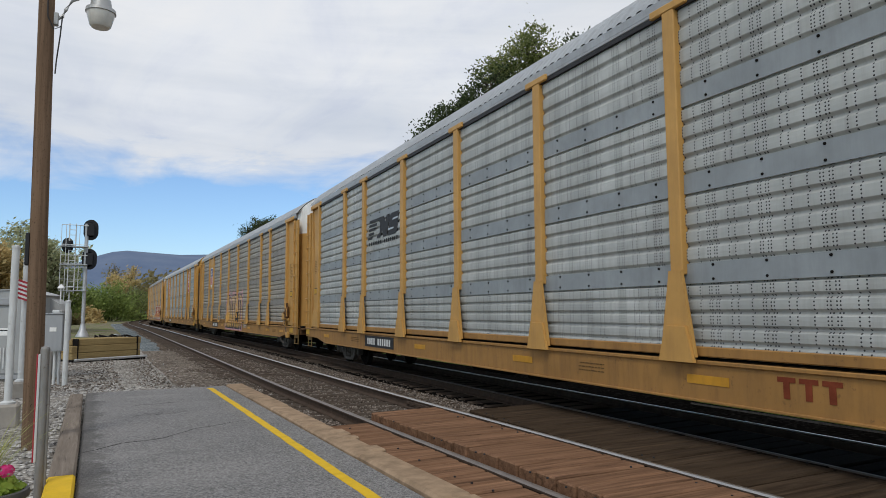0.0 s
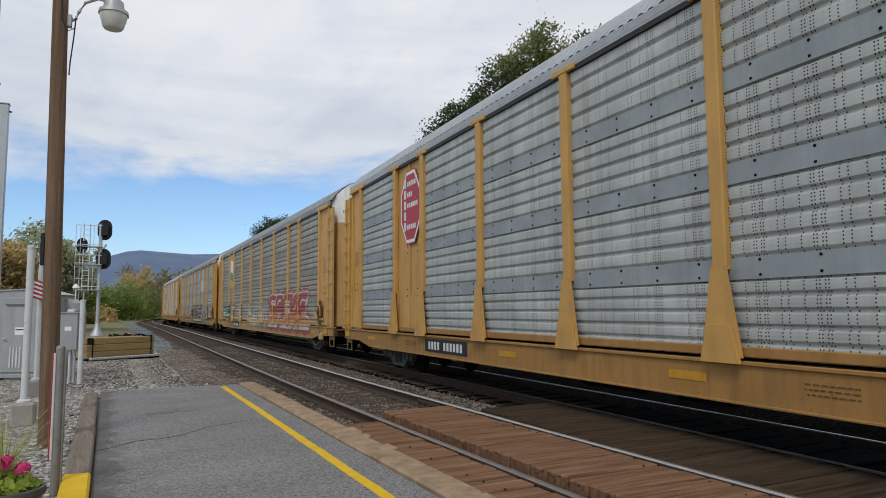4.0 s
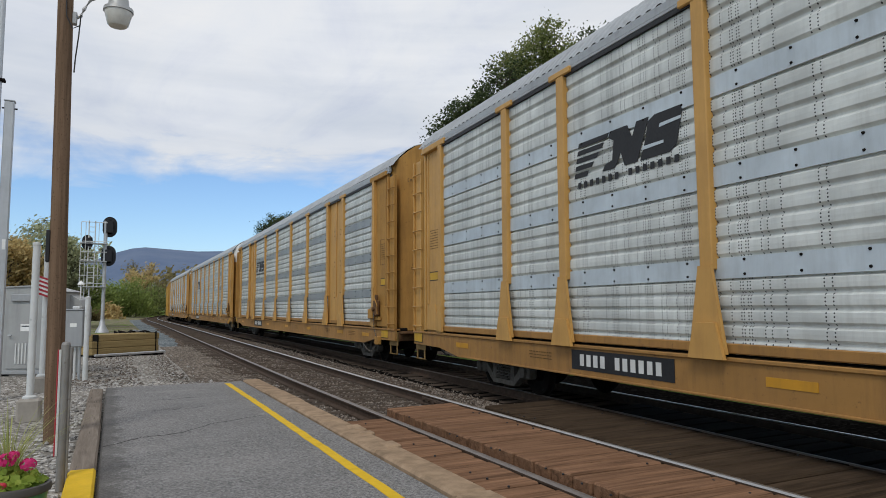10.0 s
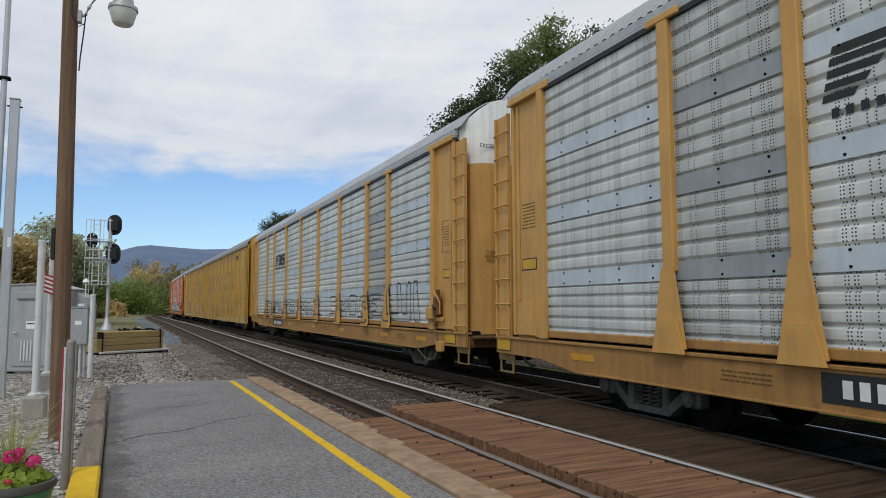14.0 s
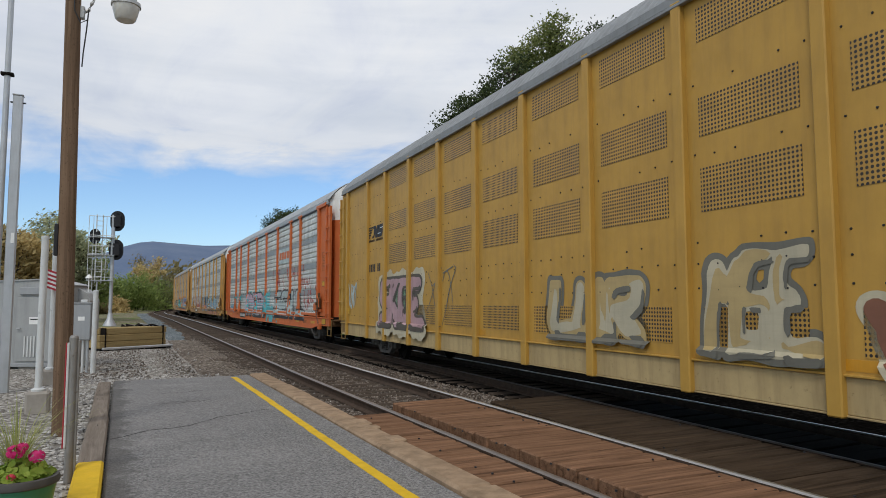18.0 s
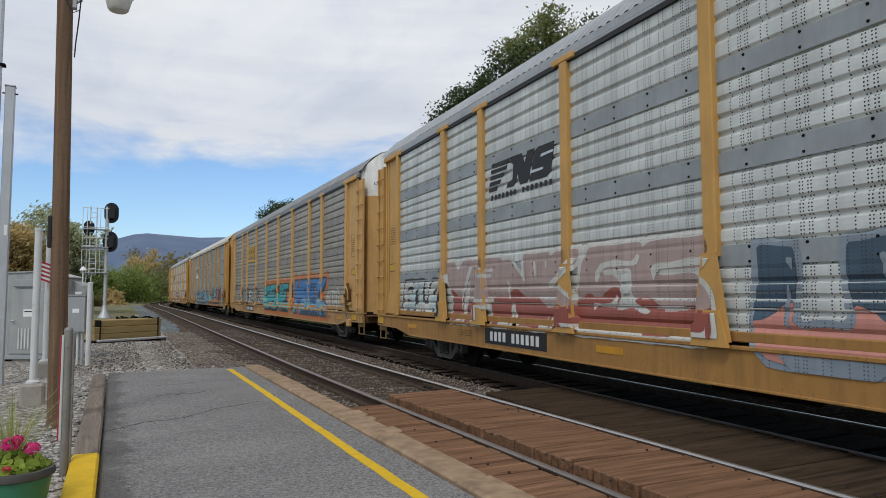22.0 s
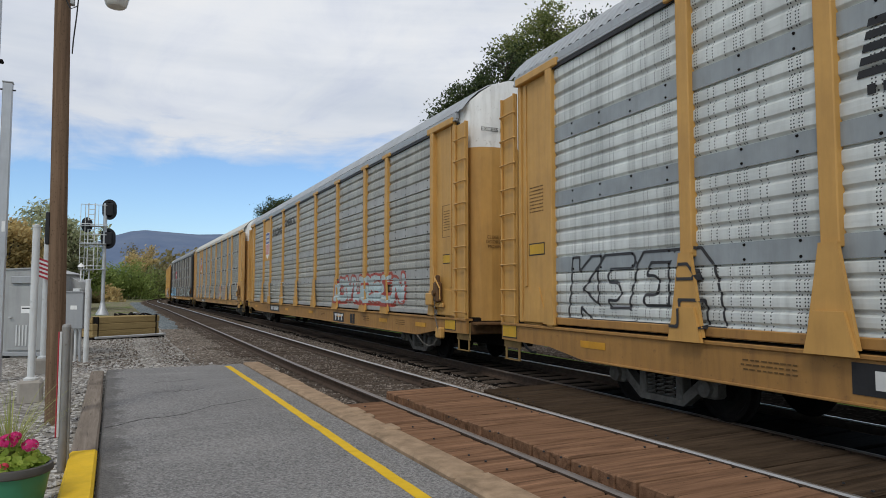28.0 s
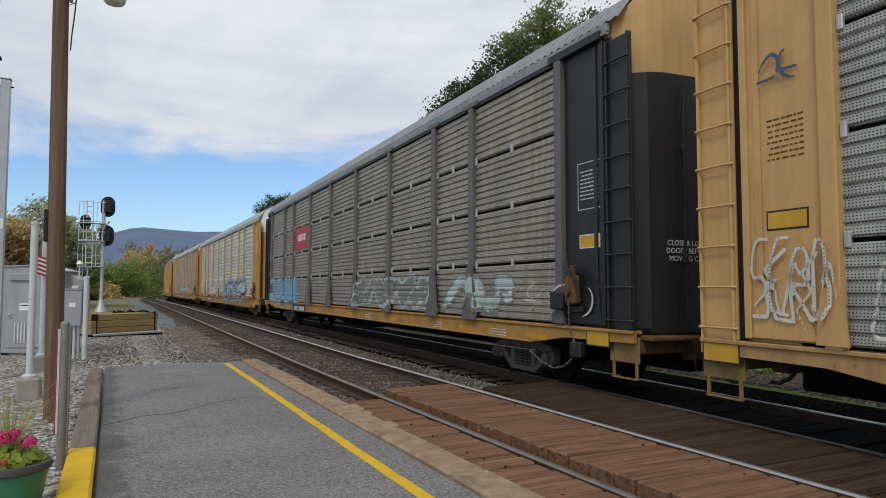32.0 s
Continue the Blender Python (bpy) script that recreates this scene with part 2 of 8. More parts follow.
def wood(name, c1, c2, grain=(22, 1.1, 22), rough=0.85):
    """Sawn timber: long grain along the object's y axis, knots and dark checks; each piece its own tone."""
    m, k = material(name, rough)
    shift = k.add("ShaderNodeVectorMath")
    shift.operation = "ADD"
    comb = k.add("ShaderNodeCombineXYZ")
    k.link(k.math("MULTIPLY", k.rand, 31.0), comb.inputs[0])
    k.link(k.math("MULTIPLY", k.rand, 17.0), comb.inputs[1])
    k.link(k.obj, shift.inputs[0])
    k.link(comb.outputs[0], shift.inputs[1])
    n1 = k.noise(k.mapping(shift.outputs[0], grain), 1.0, 6, 0.65, 0.6)
    n2 = k.noise(shift.outputs[0], 1.4, 4, 0.6)
    n3 = k.noise(k.mapping(shift.outputs[0], (60, 1.6, 60)), 1.0, 3, 0.6)
    col = k.mix(k.ramp(n1, [(0.3, 0.0), (0.7, 1.0)]), c1, c2)
    col = k.mix(k.math("MULTIPLY", n2, 0.5), col, tuple(c * 0.55 for c in c1))
    col = k.mix(k.math("MULTIPLY", k.rand, 0.55), col, tuple(c * 0.42 for c in c2))
    col = k.mix(k.math("MULTIPLY", k.ramp(n3, [(0.62, 0.0), (0.7, 1.0)]), 0.7), col, tuple(c * 0.25 for c in c1))
    k.link(col, k.bsdf.inputs["Base Color"])
    k.bsdf.inputs["Specular IOR Level"].default_value = 0.02
    bump(k, k.math("ADD", n1, k.math("MULTIPLY", n3, -0.8)), 0.6, 0.012)
    return m


def leaf(name, c1, c2):
    m, k = material(name, 0.6)
    n = k.noise(k.pos, 0.5, 3)
    col = k.mix(k.island, c1, c2)
    col = k.mix(k.math("MULTIPLY", n, 0.35), col, tuple(c * 0.6 for c in c1))
    k.link(col, k.bsdf.inputs["Base Color"])
    k.bsdf.inputs["Specular IOR Level"].default_value = 0.25
    # thin leaves let light through
    glow = k.add("ShaderNodeBsdfTranslucent")
    k.link(col, glow.inputs["Color"])
    both = k.add("ShaderNodeMixShader", Fac=0.48)
    k.link(k.bsdf.outputs[0], both.inputs[1])
    k.link(glow.outputs[0], both.inputs[2])
    k.link(both.outputs[0], k.n["Material Output"].inputs[0])
    return m


# brighter copy of the gold: sunlight on car ends is in the colour
GOLD_BRIGHT = plain("bright_gold_paint", (0.58, 0.32, 0.075), 0.5, 0.0, 0.10, 1.3, 0.18, 0.05, (0.25, 0.12, 0.045))
GOLD = plain("gold_paint", (0.53, 0.295, 0.082), 0.55, 0.0, 0.14, 1.3, 0.25, 0.05, (0.17, 0.08, 0.035))
SILL_GOLD = plain("grimy_gold_paint", (0.36, 0.185, 0.050), 0.62, 0.0, 0.2, 1.1, 0.45, 0.06, (0.10, 0.05, 0.025))
SILL_PALE = plain("grimy_pale_gold_paint", (0.42, 0.245, 0.095), 0.62, 0.0, 0.2, 1.1, 0.45, 0.06, (0.13, 0.065, 0.03))
GOLD_PALE = plain("pale_gold_paint", (0.56, 0.335, 0.125), 0.6, 0.0, 0.12, 1.6, 0.2, 0.05, (0.2, 0.11, 0.05))
GOLD_DULL = plain("dull_gold_paint", (0.42, 0.225, 0.062), 0.65, 0.0, 0.18, 1.4, 0.31, 0.05, (0.10, 0.055, 0.03))
YELLOW_PAINT = plain("yellow_paint", (0.48, 0.275, 0.050), 0.55, 0.0, 0.13, 1.3, 0.25, 0.04, (0.18, 0.10, 0.04))
ORANGE = plain("orange_paint", (0.56, 0.135, 0.032), 0.55, 0.0, 0.14, 1.6, 0.2, 0.05, (0.16, 0.05, 0.025))
CAR_BLACK = plain("black_paint", (0.015, 0.015, 0.016), 0.5, 0.0, 0.25, 1.6, 0.2, 0.04, (0.04, 0.037, 0.034))
WHITE_PAINT = plain("white_paint", (0.80, 0.80, 0.78), 0.55, 0.0, 0.1, 1.6, 0.3, 0.04, (0.30, 0.27, 0.22))
RED_SIGN = plain("red_paint", (0.42, 0.03, 0.045), 0.5, 0.0, 0.12, 2.0, 0.15)
BLUE_SIGN = plain("blue_paint", (0.03, 0.06, 0.26), 0.5, 0.0, 0.12, 2.0, 0.1)
GREEN_SIGN = plain("green_paint", (0.03, 0.26, 0.16), 0.55, 0.0, 0.12, 2.0, 0.1)
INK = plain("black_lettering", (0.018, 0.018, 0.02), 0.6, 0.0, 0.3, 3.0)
CHALK = plain("white_lettering", (0.66, 0.66, 0.64), 0.6, 0.0, 0.15, 3.0)
LABEL = plain("yellow_label", (0.56, 0.32, 0.02), 0.5, 0.0, 0.1, 3.0, 0.2)
REFLECT = plain("orange_reflector", (0.56, 0.27, 0.02), 0.4, 0.0, 0.12, 6.0, 0.2)
STEEL_DARK = plain("grimy_black_steel", (0.011, 0.010, 0.0095), 0.85, 0.0, 0.4, 5.0, 0.3, 0.2, (0.035, 0.025, 0.019))
STEEL_GREY = plain("dusty_grey_steel", (0.085, 0.080, 0.076), 0.68, 0.3, 0.3, 7.0, 0.4, 0.15, (0.07, 0.045, 0.03))
DUSTY_STEEL = plain("dusty_cast_steel", (0.15, 0.137, 0.122), 0.75, 0.1, 0.35, 7.0, 0.5, 0.2, (0.05, 0.036, 0.027))
GALV = plain("galvanised_steel", (0.50, 0.51, 0.52), 0.45, 0.55, 0.12, 3.0, 0.2)
ROOF = plain("galvanised_roof", (0.385, 0.405, 0.42), 0.5, 0.3, 0.16, 0.9, 0.4, 0.05, (0.20, 0.20, 0.20))
ROOF_DULL = plain("weathered_roof", (0.27, 0.28, 0.285), 0.6, 0.25, 0.2, 0.9, 0.4, 0.05, (0.14, 0.135, 0.13))
WHITE_ROOF = plain("pale_painted_roof", (0.56, 0.55, 0.50), 0.6, 0.1, 0.12, 0.9, 0.3, 0.05, (0.3, 0.29, 0.26))
SHEET_LIGHT = sheet("light_zinc_sheet", (0.66, 0.69, 0.70), metal=0.2, rust=0.05)
SHEET_WARM = sheet("warm_grey_zinc_sheet", (0.44, 0.435, 0.41), metal=0.2, rust=0.15)
BAND_WARM = plain("warm_zinc_band", (0.40, 0.395, 0.375), 0.55, 0.2, 0.18, 1.2, 0.3, 0.05, (0.18, 0.16, 0.14))
SHEET_GREY = sheet("grey_zinc_sheet", (0.49, 0.51, 0.515), metal=0.2, rust=0.1)
SHEET_TAUPE = sheet("weathered_zinc_sheet", (0.375, 0.35, 0.315), metal=0.15, rust=0.25)
SHEET_FINE = sheet("finely_pierced_zinc_sheet", (0.46, 0.465, 0.455), "fine", metal=0.2, rust=0.12)
SHEET_DARK = sheet("dull_pierced_sheet", (0.41, 0.365, 0.315), "fine", metal=0.15, rust=0.25)
BAND_LIGHT = plain("pale_zinc_band", (0.52, 0.58, 0.62), 0.5, 0.2, 0.18, 1.2, 0.25, 0.05, (0.2, 0.2, 0.2))
BAND_GREY = plain("slate_zinc_band", (0.30, 0.325, 0.335), 0.5, 0.2, 0.2, 1.2, 0.25, 0.05, (0.13, 0.13, 0.13))
BAND_TAUPE = plain("brown_zinc_band", (0.275, 0.26, 0.235), 0.6, 0.15, 0.2, 1.2, 0.35, 0.05, (0.1, 0.09, 0.08))
RUBBER = plain("black_rubber", (0.02, 0.02, 0.022), 0.6, 0.0, 0.3, 4.0, 0.2)
RAIL_SIDE = plain("rusty_rail_steel", (0.085, 0.060, 0.045), 0.8, 0.2, 0.3, 9.0, 0.3, 0.2, local=False)
RAIL_TOP = plain("polished_rail_head", (0.52, 0.51, 0.50), 0.34, 0.9, 0.10, 5.0, 0.0, 0.02, local=False)
RAIL_DULL = plain("dull_rail_head", (0.20, 0.17, 0.15), 0.45, 0.5, 0.2, 5.0, 0.0, 0.05, local=False)
BALLAST = gravel("track_ballast", (0.055, 0.041, 0.031), (0.185, 0.145, 0.115), (0.34, 0.29, 0.245), 17)
BROWN_GRAVEL = gravel("brown_grey_gravel", (0.085, 0.07, 0.056), (0.28, 0.235, 0.195), (0.48, 0.43, 0.38), 17)
# near-black stone: the shade under the train is put into this colour
SHADED_BALLAST = gravel("shaded_ballast", (0.005, 0.0045, 0.004), (0.014, 0.0125, 0.011), (0.032, 0.029, 0.026), 17)
PALE_GRAVEL = gravel("pale_gravel", (0.16, 0.145, 0.125), (0.48, 0.45, 0.405), (0.74, 0.72, 0.68), 17)
BLUE_STONE = gravel("blue_grey_stone", (0.10, 0.12, 0.13), (0.26, 0.29, 0.30), (0.42, 0.45, 0.45), 13)
LAND = gravel("rough_ground", (0.20, 0.17, 0.125), (0.30, 0.26, 0.195), (0.38, 0.34, 0.27), 12, 0.04)
VERGE = gravel("grassy_verge", (0.20, 0.19, 0.13), (0.34, 0.32, 0.26), (0.42, 0.40, 0.34), 12, 0.9)
ASPHALT = asphalt("worn_asphalt")
TIE_WOOD = wood("old_tie_timber", (0.050, 0.039, 0.031), (0.150, 0.118, 0.094))
PLANK_WOOD = wood("crossing_plank_timber", (0.085, 0.047, 0.029), (0.41, 0.228, 0.135), (13, 0.7, 13))
# oil-stained planks, darkened further to hold the shade beside the train
OILY_SHADED_PLANK = wood("oily_shaded_plank_timber", (0.025, 0.0175, 0.012), (0.12, 0.083, 0.055), (11, 0.8, 11))
# almost black timber: shadow beneath the cars is painted in
SHADED_PLANK = wood("shaded_plank_timber", (0.005, 0.004, 0.0035), (0.016, 0.012, 0.010), (11, 0.8, 11))
TIMBER_EDGE = wood("edge_timber", (0.13, 0.105, 0.085), (0.38, 0.32, 0.265), (16, 0.9, 16))
POLE_WOOD = wood("pole_timber", (0.045, 0.028, 0.018), (0.40, 0.265, 0.175), (20, 20, 0.5))
CURB = plain("worn_concrete_kerb", (0.33, 0.235, 0.155), 0.9, 0.0, 0.35, 5.0, 0.0, 0.3, local=False)
CONCRETE = plain("concrete", (0.36, 0.33, 0.29), 0.9, 0.0, 0.18, 4.0, 0.2, 0.25)
YELLOW_LINE = plain("yellow_road_paint", (0.68, 0.43, 0.02), 0.75, 0.0, 0.16, 7.0, 0.15, 0.15, (0.3, 0.2, 0.05), local=False)


# ---------------------------------------------------------------- mesh tools
class Builder:
    """Collects vertices and faces of one part."""

    def __init__(self):
        self.v, self.f, self.m = [], [], []

    def face(self, idx, mat=0):
        self.f.append(tuple(idx))
        self.m.append(mat)

    def box(self, x0, y0, z0, x1, y1, z1, c=0.0, mat=0):
        """A box with chamfered edges."""
        ctr, half = ((x0 + x1) / 2, (y0 + y1) / 2, (z0 + z1) / 2), ((x1 - x0) / 2, (y1 - y0) / 2, (z1 - z0) / 2)
        c = min(c, 0.45 * min(half))
        at, n0 = {}, len(self.v)
        signs = [(a, b, d) for a in (-1, 1) for b in (-1, 1) for d in (-1, 1)]
        for s in signs:
            for k in range(3 if c > 0 else 1):
                at[s, k] = len(self.v)
                self.v.append(tuple(ctr[i] + s[i] * (half[i] - (c if c > 0 and i != k else 0)) for i in range(3)))

        def put(keys):
            pts = [Vector(self.v[at[q]]) for q in keys]
            mid = sum(pts, Vector()) / len(pts)
            nor = (pts[1] - pts[0]).cross(pts[2] - pts[0])
            self.face([at[q] for q in (keys if nor.dot(mid - Vector(ctr)) > 0 else keys[::-1])], mat)
        for k in range(3):
            i, j = [q for q in range(3) if q != k]
            for s in (-1, 1):
                quad = []
                for a, b in ((-1, -1), (1, -1), (1, 1), (-1, 1)):
                    t = [0, 0, 0]
                    t[k], t[i], t[j] = s, a, b
                    quad.append((tuple(t), k if c > 0 else 0))
                put(quad)
        if c > 0:
            for k in range(3):
                i, j = [q for q in range(3) if q != k]
                for a in (-1, 1):
                    for b in (-1, 1):
                        p, q = [0, 0, 0], [0, 0, 0]
                        p[k], q[k] = -1, 1
                        p[i] = q[i] = a
                        p[j] = q[j] = b
                        p, q = tuple(p), tuple(q)
                        put([(p, i), (q, i), (q, j), (p, j)])
            for s in signs:
                put([(s, 0), (s, 1), (s, 2)])
        return self

    def prism(self, poly, axis, a, b, mat=0):
        """A polygon (counter-clockwise in the plane of the other two axes) drawn out along an axis from a to b."""
        n, n0 = len(poly), len(self.v)
        for w in (a, b):
            for p, q in poly:
                t = [p, q]
                t.insert(axis, w)
                self.v.append(tuple(t))
        flip = axis == 1
        low, high = list(range(n0, n0 + n)), list(range(n0 + n, n0 + 2 * n))
        self.face(low if flip else low[::-1], mat)
        self.face(high[::-1] if flip else high, mat)
        for i in range(n):
            j = (i + 1) % n
            q = (low[i], low[j], high[j], high[i])
            self.face(q[::-1] if flip else q, mat)
        return self

    def tube(self, pts, r, n=8, mat=0, cap=True, r1=None):
        """A round bar along points, tapering from r to r1."""
        pts = [Vector(p) for p in pts]
        rings, m = [], len(pts)
        for i, p in enumerate(pts):
            d = (pts[min(i + 1, m - 1)] - pts[max(i - 1, 0)]).normalized()
            side = d.cross(Vector((0, 0, 1)) if abs(d.z) < 0.9 else Vector((1, 0, 0))).normalized()
            other = d.cross(side)
            rr = r if r1 is None else r + (r1 - r) * i / (m - 1)
            ring = []
            for q in range(n):
                a = 2 * math.pi * q / n
                ring.append(len(self.v))
                self.v.append(tuple(p + side * math.cos(a) * rr + other * math.sin(a) * rr))
            rings.append(ring)
        for u, w in zip(rings, rings[1:]):
            for q in range(n):
                self.face((u[q], u[(q + 1) % n], w[(q + 1) % n], w[q]), mat)
        if cap:
            self.face(rings[0][::-1], mat)
            self.face(rings[-1], mat)
        return self

    def lathe(self, prof, axis=2, n=20, at=(0, 0, 0), mat=0):
        """Turns (radius, along) pairs round an axis."""
        rows = []
        for r, h in prof:
            row = []
            for q in range(n):
                a = 2 * math.pi * q / n
                t = [r * math.cos(a), r * math.sin(a)]
                t.insert(axis, h)
                row.append(len(self.v))
                self.v.append((t[0] + at[0], t[1] + at[1], t[2] + at[2]))
            rows.append(row)
        for u, w in zip(rows, rows[1:]):
            for q in range(n):
                f = (u[q], u[(q + 1) % n], w[(q + 1) % n], w[q])
                self.face(f[::-1] if axis == 1 else f, mat)
        self.face(rows[0] if axis == 1 else rows[0][::-1], mat)
        self.face(rows[-1][::-1] if axis == 1 else rows[-1], mat)
        return self

    def mesh(self, name, smooth=False):
        me = bpy.data.meshes.new(name)
        me.from_pydata(self.v, [], self.f)
        for _ in range(max(self.m, default=0) + 1):
            me.materials.append(None)
        me.polygons.foreach_set("material_index", self.m)
        if smooth:
            me.polygons.foreach_set("use_smooth", [True] * len(self.f))
            me.set_sharp_from_angle(angle=radians(35))
        me.update()
        return me


def dress(ob, mats):
    """Gives an object its own materials on a mesh that it may share."""
    for slot, mat in zip(ob.material_slots, mats if isinstance(mats, (list, tuple)) else [mats]):
        slot.link = "OBJECT"
        slot.material = mat
    return ob


def part(name, shape, mats, parent=None, at=(0, 0, 0), rot=(0, 0, 0), label="", smooth=False):
    """Links a Builder or mesh as one object under a thing or a part."""
    me = shape.mesh(name, smooth) if isinstance(shape, Builder) else shape
    ob = new(name, me)
    dress(ob, mats)
    ob.location, ob.rotation_euler = at, [radians(a) for a in rot]
    ob.parent = parent
    if label:
        ob["label"] = label
    return ob


def thing(name, label, category, at=(0, 0, 0), turn=0.0, group="", kind=""):
    """An empty at the base of a thing, to carry its parts."""
    ob = new(name)
    ob.empty_display_size = 0.2
    ob.location, ob.rotation_euler = at, (0, 0, radians(turn))
    return tagged(ob, label, category, group, kind)


# ---------------------------------------------------------------- the line of the tracks
def lay(x0, heading, start=-640.0, stop=760.0, step=1.0):
    """Points of a track's centre line at even steps of its length; s = 0 abreast of the camera."""
    fwd, s, p = [(x0, 0.0)], 0.0, (x0, 0.0)
    while s < stop:
        h = heading(s + step / 2)
        p = (p[0] + math.sin(h) * step, p[1] + math.cos(h) * step)
        fwd.append(p)
        s += step
    back, s, p = [], 0.0, (x0, 0.0)
    while s > start:
        h = heading(s - step / 2)
        p = (p[0] - math.sin(h) * step, p[1] - math.cos(h) * step)
        back.append(p)
        s -= step
    return back[::-1] + fwd, start, step


def far_heading(s):
    bend = 0.055 * min(1.0, max(0.0, 1 - s / 40))
    return bend + min(0.9, max(0.0, (s - 95) / 420))


def near_heading(s):
    return min(0.9, max(0.0, (s - 92) / 424)) + 0.012 * (1 if 14 < s < 64 else 0)


FAR_Z, NEAR_Z = -0.13, 0.0
FAR = lay(7.45, far_heading)
NEAR = lay(4.2, near_heading)


def on(track, s):
    pts, start, step = track
    u = (s - start) / step
    i = min(max(int(math.floor(u)), 0), len(pts) - 2)
    f = u - i
    (x0, y0), (x1, y1) = pts[i], pts[i + 1]
    return x0 + (x1 - x0) * f, y0 + (y1 - y0) * f


def heading_at(track, s):
    (x0, y0), (x1, y1) = on(track, s - 0.5), on(track, s + 0.5)
    return math.atan2(x1 - x0, y1 - y0)


# ---------------------------------------------------------------- train: shapes that the cars share
CAR_LEN, PITCH, HALF = 28.0, 29.45, 1.52
FLOOR_Z, FOOT_Z, HEAD_Z, EAVE_Z, PEAK_Z = 1.02, 1.10, 5.32, 5.52, 6.26
SILL_Z = 0.60
TRUCK_Y = 10.35
BAYS = (1.70, 3.05, 1.87, 2.95, 2.95, 2.96, 2.95, 2.95, 1.87, 3.05, 1.70)     # front to rear
SHEET_H = HEAD_Z - FOOT_Z


def wavy(z, pitch, depth):
    u = (z / pitch) % 1.0
    d = min(u, 1 - u)
    f = min(1.0, max(0.0, (d - 0.03) / 0.19))
    return depth * f * f * (3 - 2 * f)


def panel_profile(style):
    """(z, outward, is_band) from foot to head of a side sheet."""
    rows = []
    if style == "ribbed":
        edges = [0.0, 0.84, 1.08, 1.90, 2.14, 2.96, 3.20, SHEET_H]
        for i, (a, b) in enumerate(zip(edges, edges[1:])):
            if i % 2:
                rows += [(a + 0.002, 0.034, 1), (b - 0.004, 0.030, 1)]
            else:
                n = 5 if i == 0 else 4
                p = (b - a) / n
                for r in range(n):
                    rows += [(a + p * (r + u), wavy(p * u, p, 0.034) - 0.008 + 0.005 * math.sin(math.pi * u), 0) for u in (0.0, 0.05, 0.09, 0.13, 0.17, 0.22, 0.5, 0.78, 0.83, 0.87, 0.91, 0.95)]
                rows.append((b, -0.008, 0))
    else:
        edges = [0.0, 1.02, 2.06, 3.10, SHEET_H]
        for a, b in zip(edges, edges[1:]):
            n = 8
            p = (b - a - 0.05) / n
            for r in range(n):
                rows += [(a + p * (r + u), wavy(p * u, p, 0.034) - 0.006, 0) for u in (0.0, 0.06, 0.10, 0.14, 0.19, 0.81, 0.86, 0.90, 0.94)]
            rows.append((b - 0.05, -0.006, 0))
            rows += [(b - 0.048, -0.05, 1), (b - 0.002, -0.05, 1)]
    return rows


MESHES = {}


def panel_mesh(style, w):
    key = (style, round(w, 3))
    if key not in MESHES:
        b = Builder()
        rows = panel_profile(style)
        for z, o, _ in rows:
            b.v += [(-o, 0.0, z), (-o, w, z), (0.07, 0.0, z), (0.07, w, z)]
        for i in range(len(rows) - 1):
            k = 4 * i
            m = 1 if rows[i][2] and rows[i + 1][2] else 0
            b.face((k, k + 4, k + 5, k + 1), m)
            b.face((k + 2, k + 6, k + 4, k), 0)
            b.face((k + 1, k + 5, k + 7, k + 3), 0)
        MESHES[key] = b.mesh("side_panel")
    return MESHES[key]


def shared(key, make):
    if key not in MESHES:
        MESHES[key] = make()
    return MESHES[key]


def post_mesh():
    """Side post: plain upright, flared gusset at the foot and a T-shaped head."""
    b = Builder()
    b.box(-0.085, -0.10, 0.95, 0.03, 0.10, SHEET_H - 0.02, 0.012)
    b.prism([(-0.10, 1.0), (-0.10, 0.98), (-0.27, 0.0), (0.27, 0.0), (0.10, 0.98), (0.10, 1.0)], 0, -0.115, -0.07)
    b.prism([(-0.16, 0.35), (-0.27, -0.06), (0.27, -0.06), (0.16, 0.35)], 0, -0.15, -0.1)
    b.box(-0.095, -0.30, SHEET_H - 0.03, 0.03, 0.30, SHEET_H + 0.07, 0.012)
    return b.mesh("post")


def slim_post_mesh():
    b = Builder()
    b.box(-0.085, -0.09, -0.04, 0.03, 0.09, SHEET_H + 0.05, 0.012)
    b.prism([(-0.16, 0.0), (-0.09, 0.55), (0.09, 0.55), (0.16, 0.0)][::-1], 0, -0.105, -0.06)
    return b.mesh("post")


def arch(x):
    """Height of the roof over the car's width."""
    u = min(1.0, abs(x) / 1.50)
    return EAVE_Z + (PEAK_Z - EAVE_Z) * (1 - u ** 3.0)


def roof_mesh(length):
    b = Builder()
    xs = [-1.50, -1.44, -1.30, -1.1, -0.85, -0.55, -0.2, 0.2, 0.55, 0.85, 1.1, 1.30, 1.44, 1.50]
    n = int(length / 0.05)
    for i in range(n + 1):
        y = length * i / n
        up = 0.024 if i % 4 in (1, 2) else 0.0
        for x in xs:
            b.v.append((x * 1.013, y, arch(x) + up))
    m = len(xs)
    for i in range(n):
        for j in range(m - 1):
            a = i * m + j
            b.face((a, a + 1, a + m + 1, a + m))
    return b.mesh("roof")


def eave_mesh(length):
    b = Builder()
    b.box(-0.035, 0, -0.03, 0.05, length, 0.10, 0.01)
    b.box(-0.055, 0, -0.08, 0.02, length, -0.035, 0.008)
    return b.mesh("eave_rail")


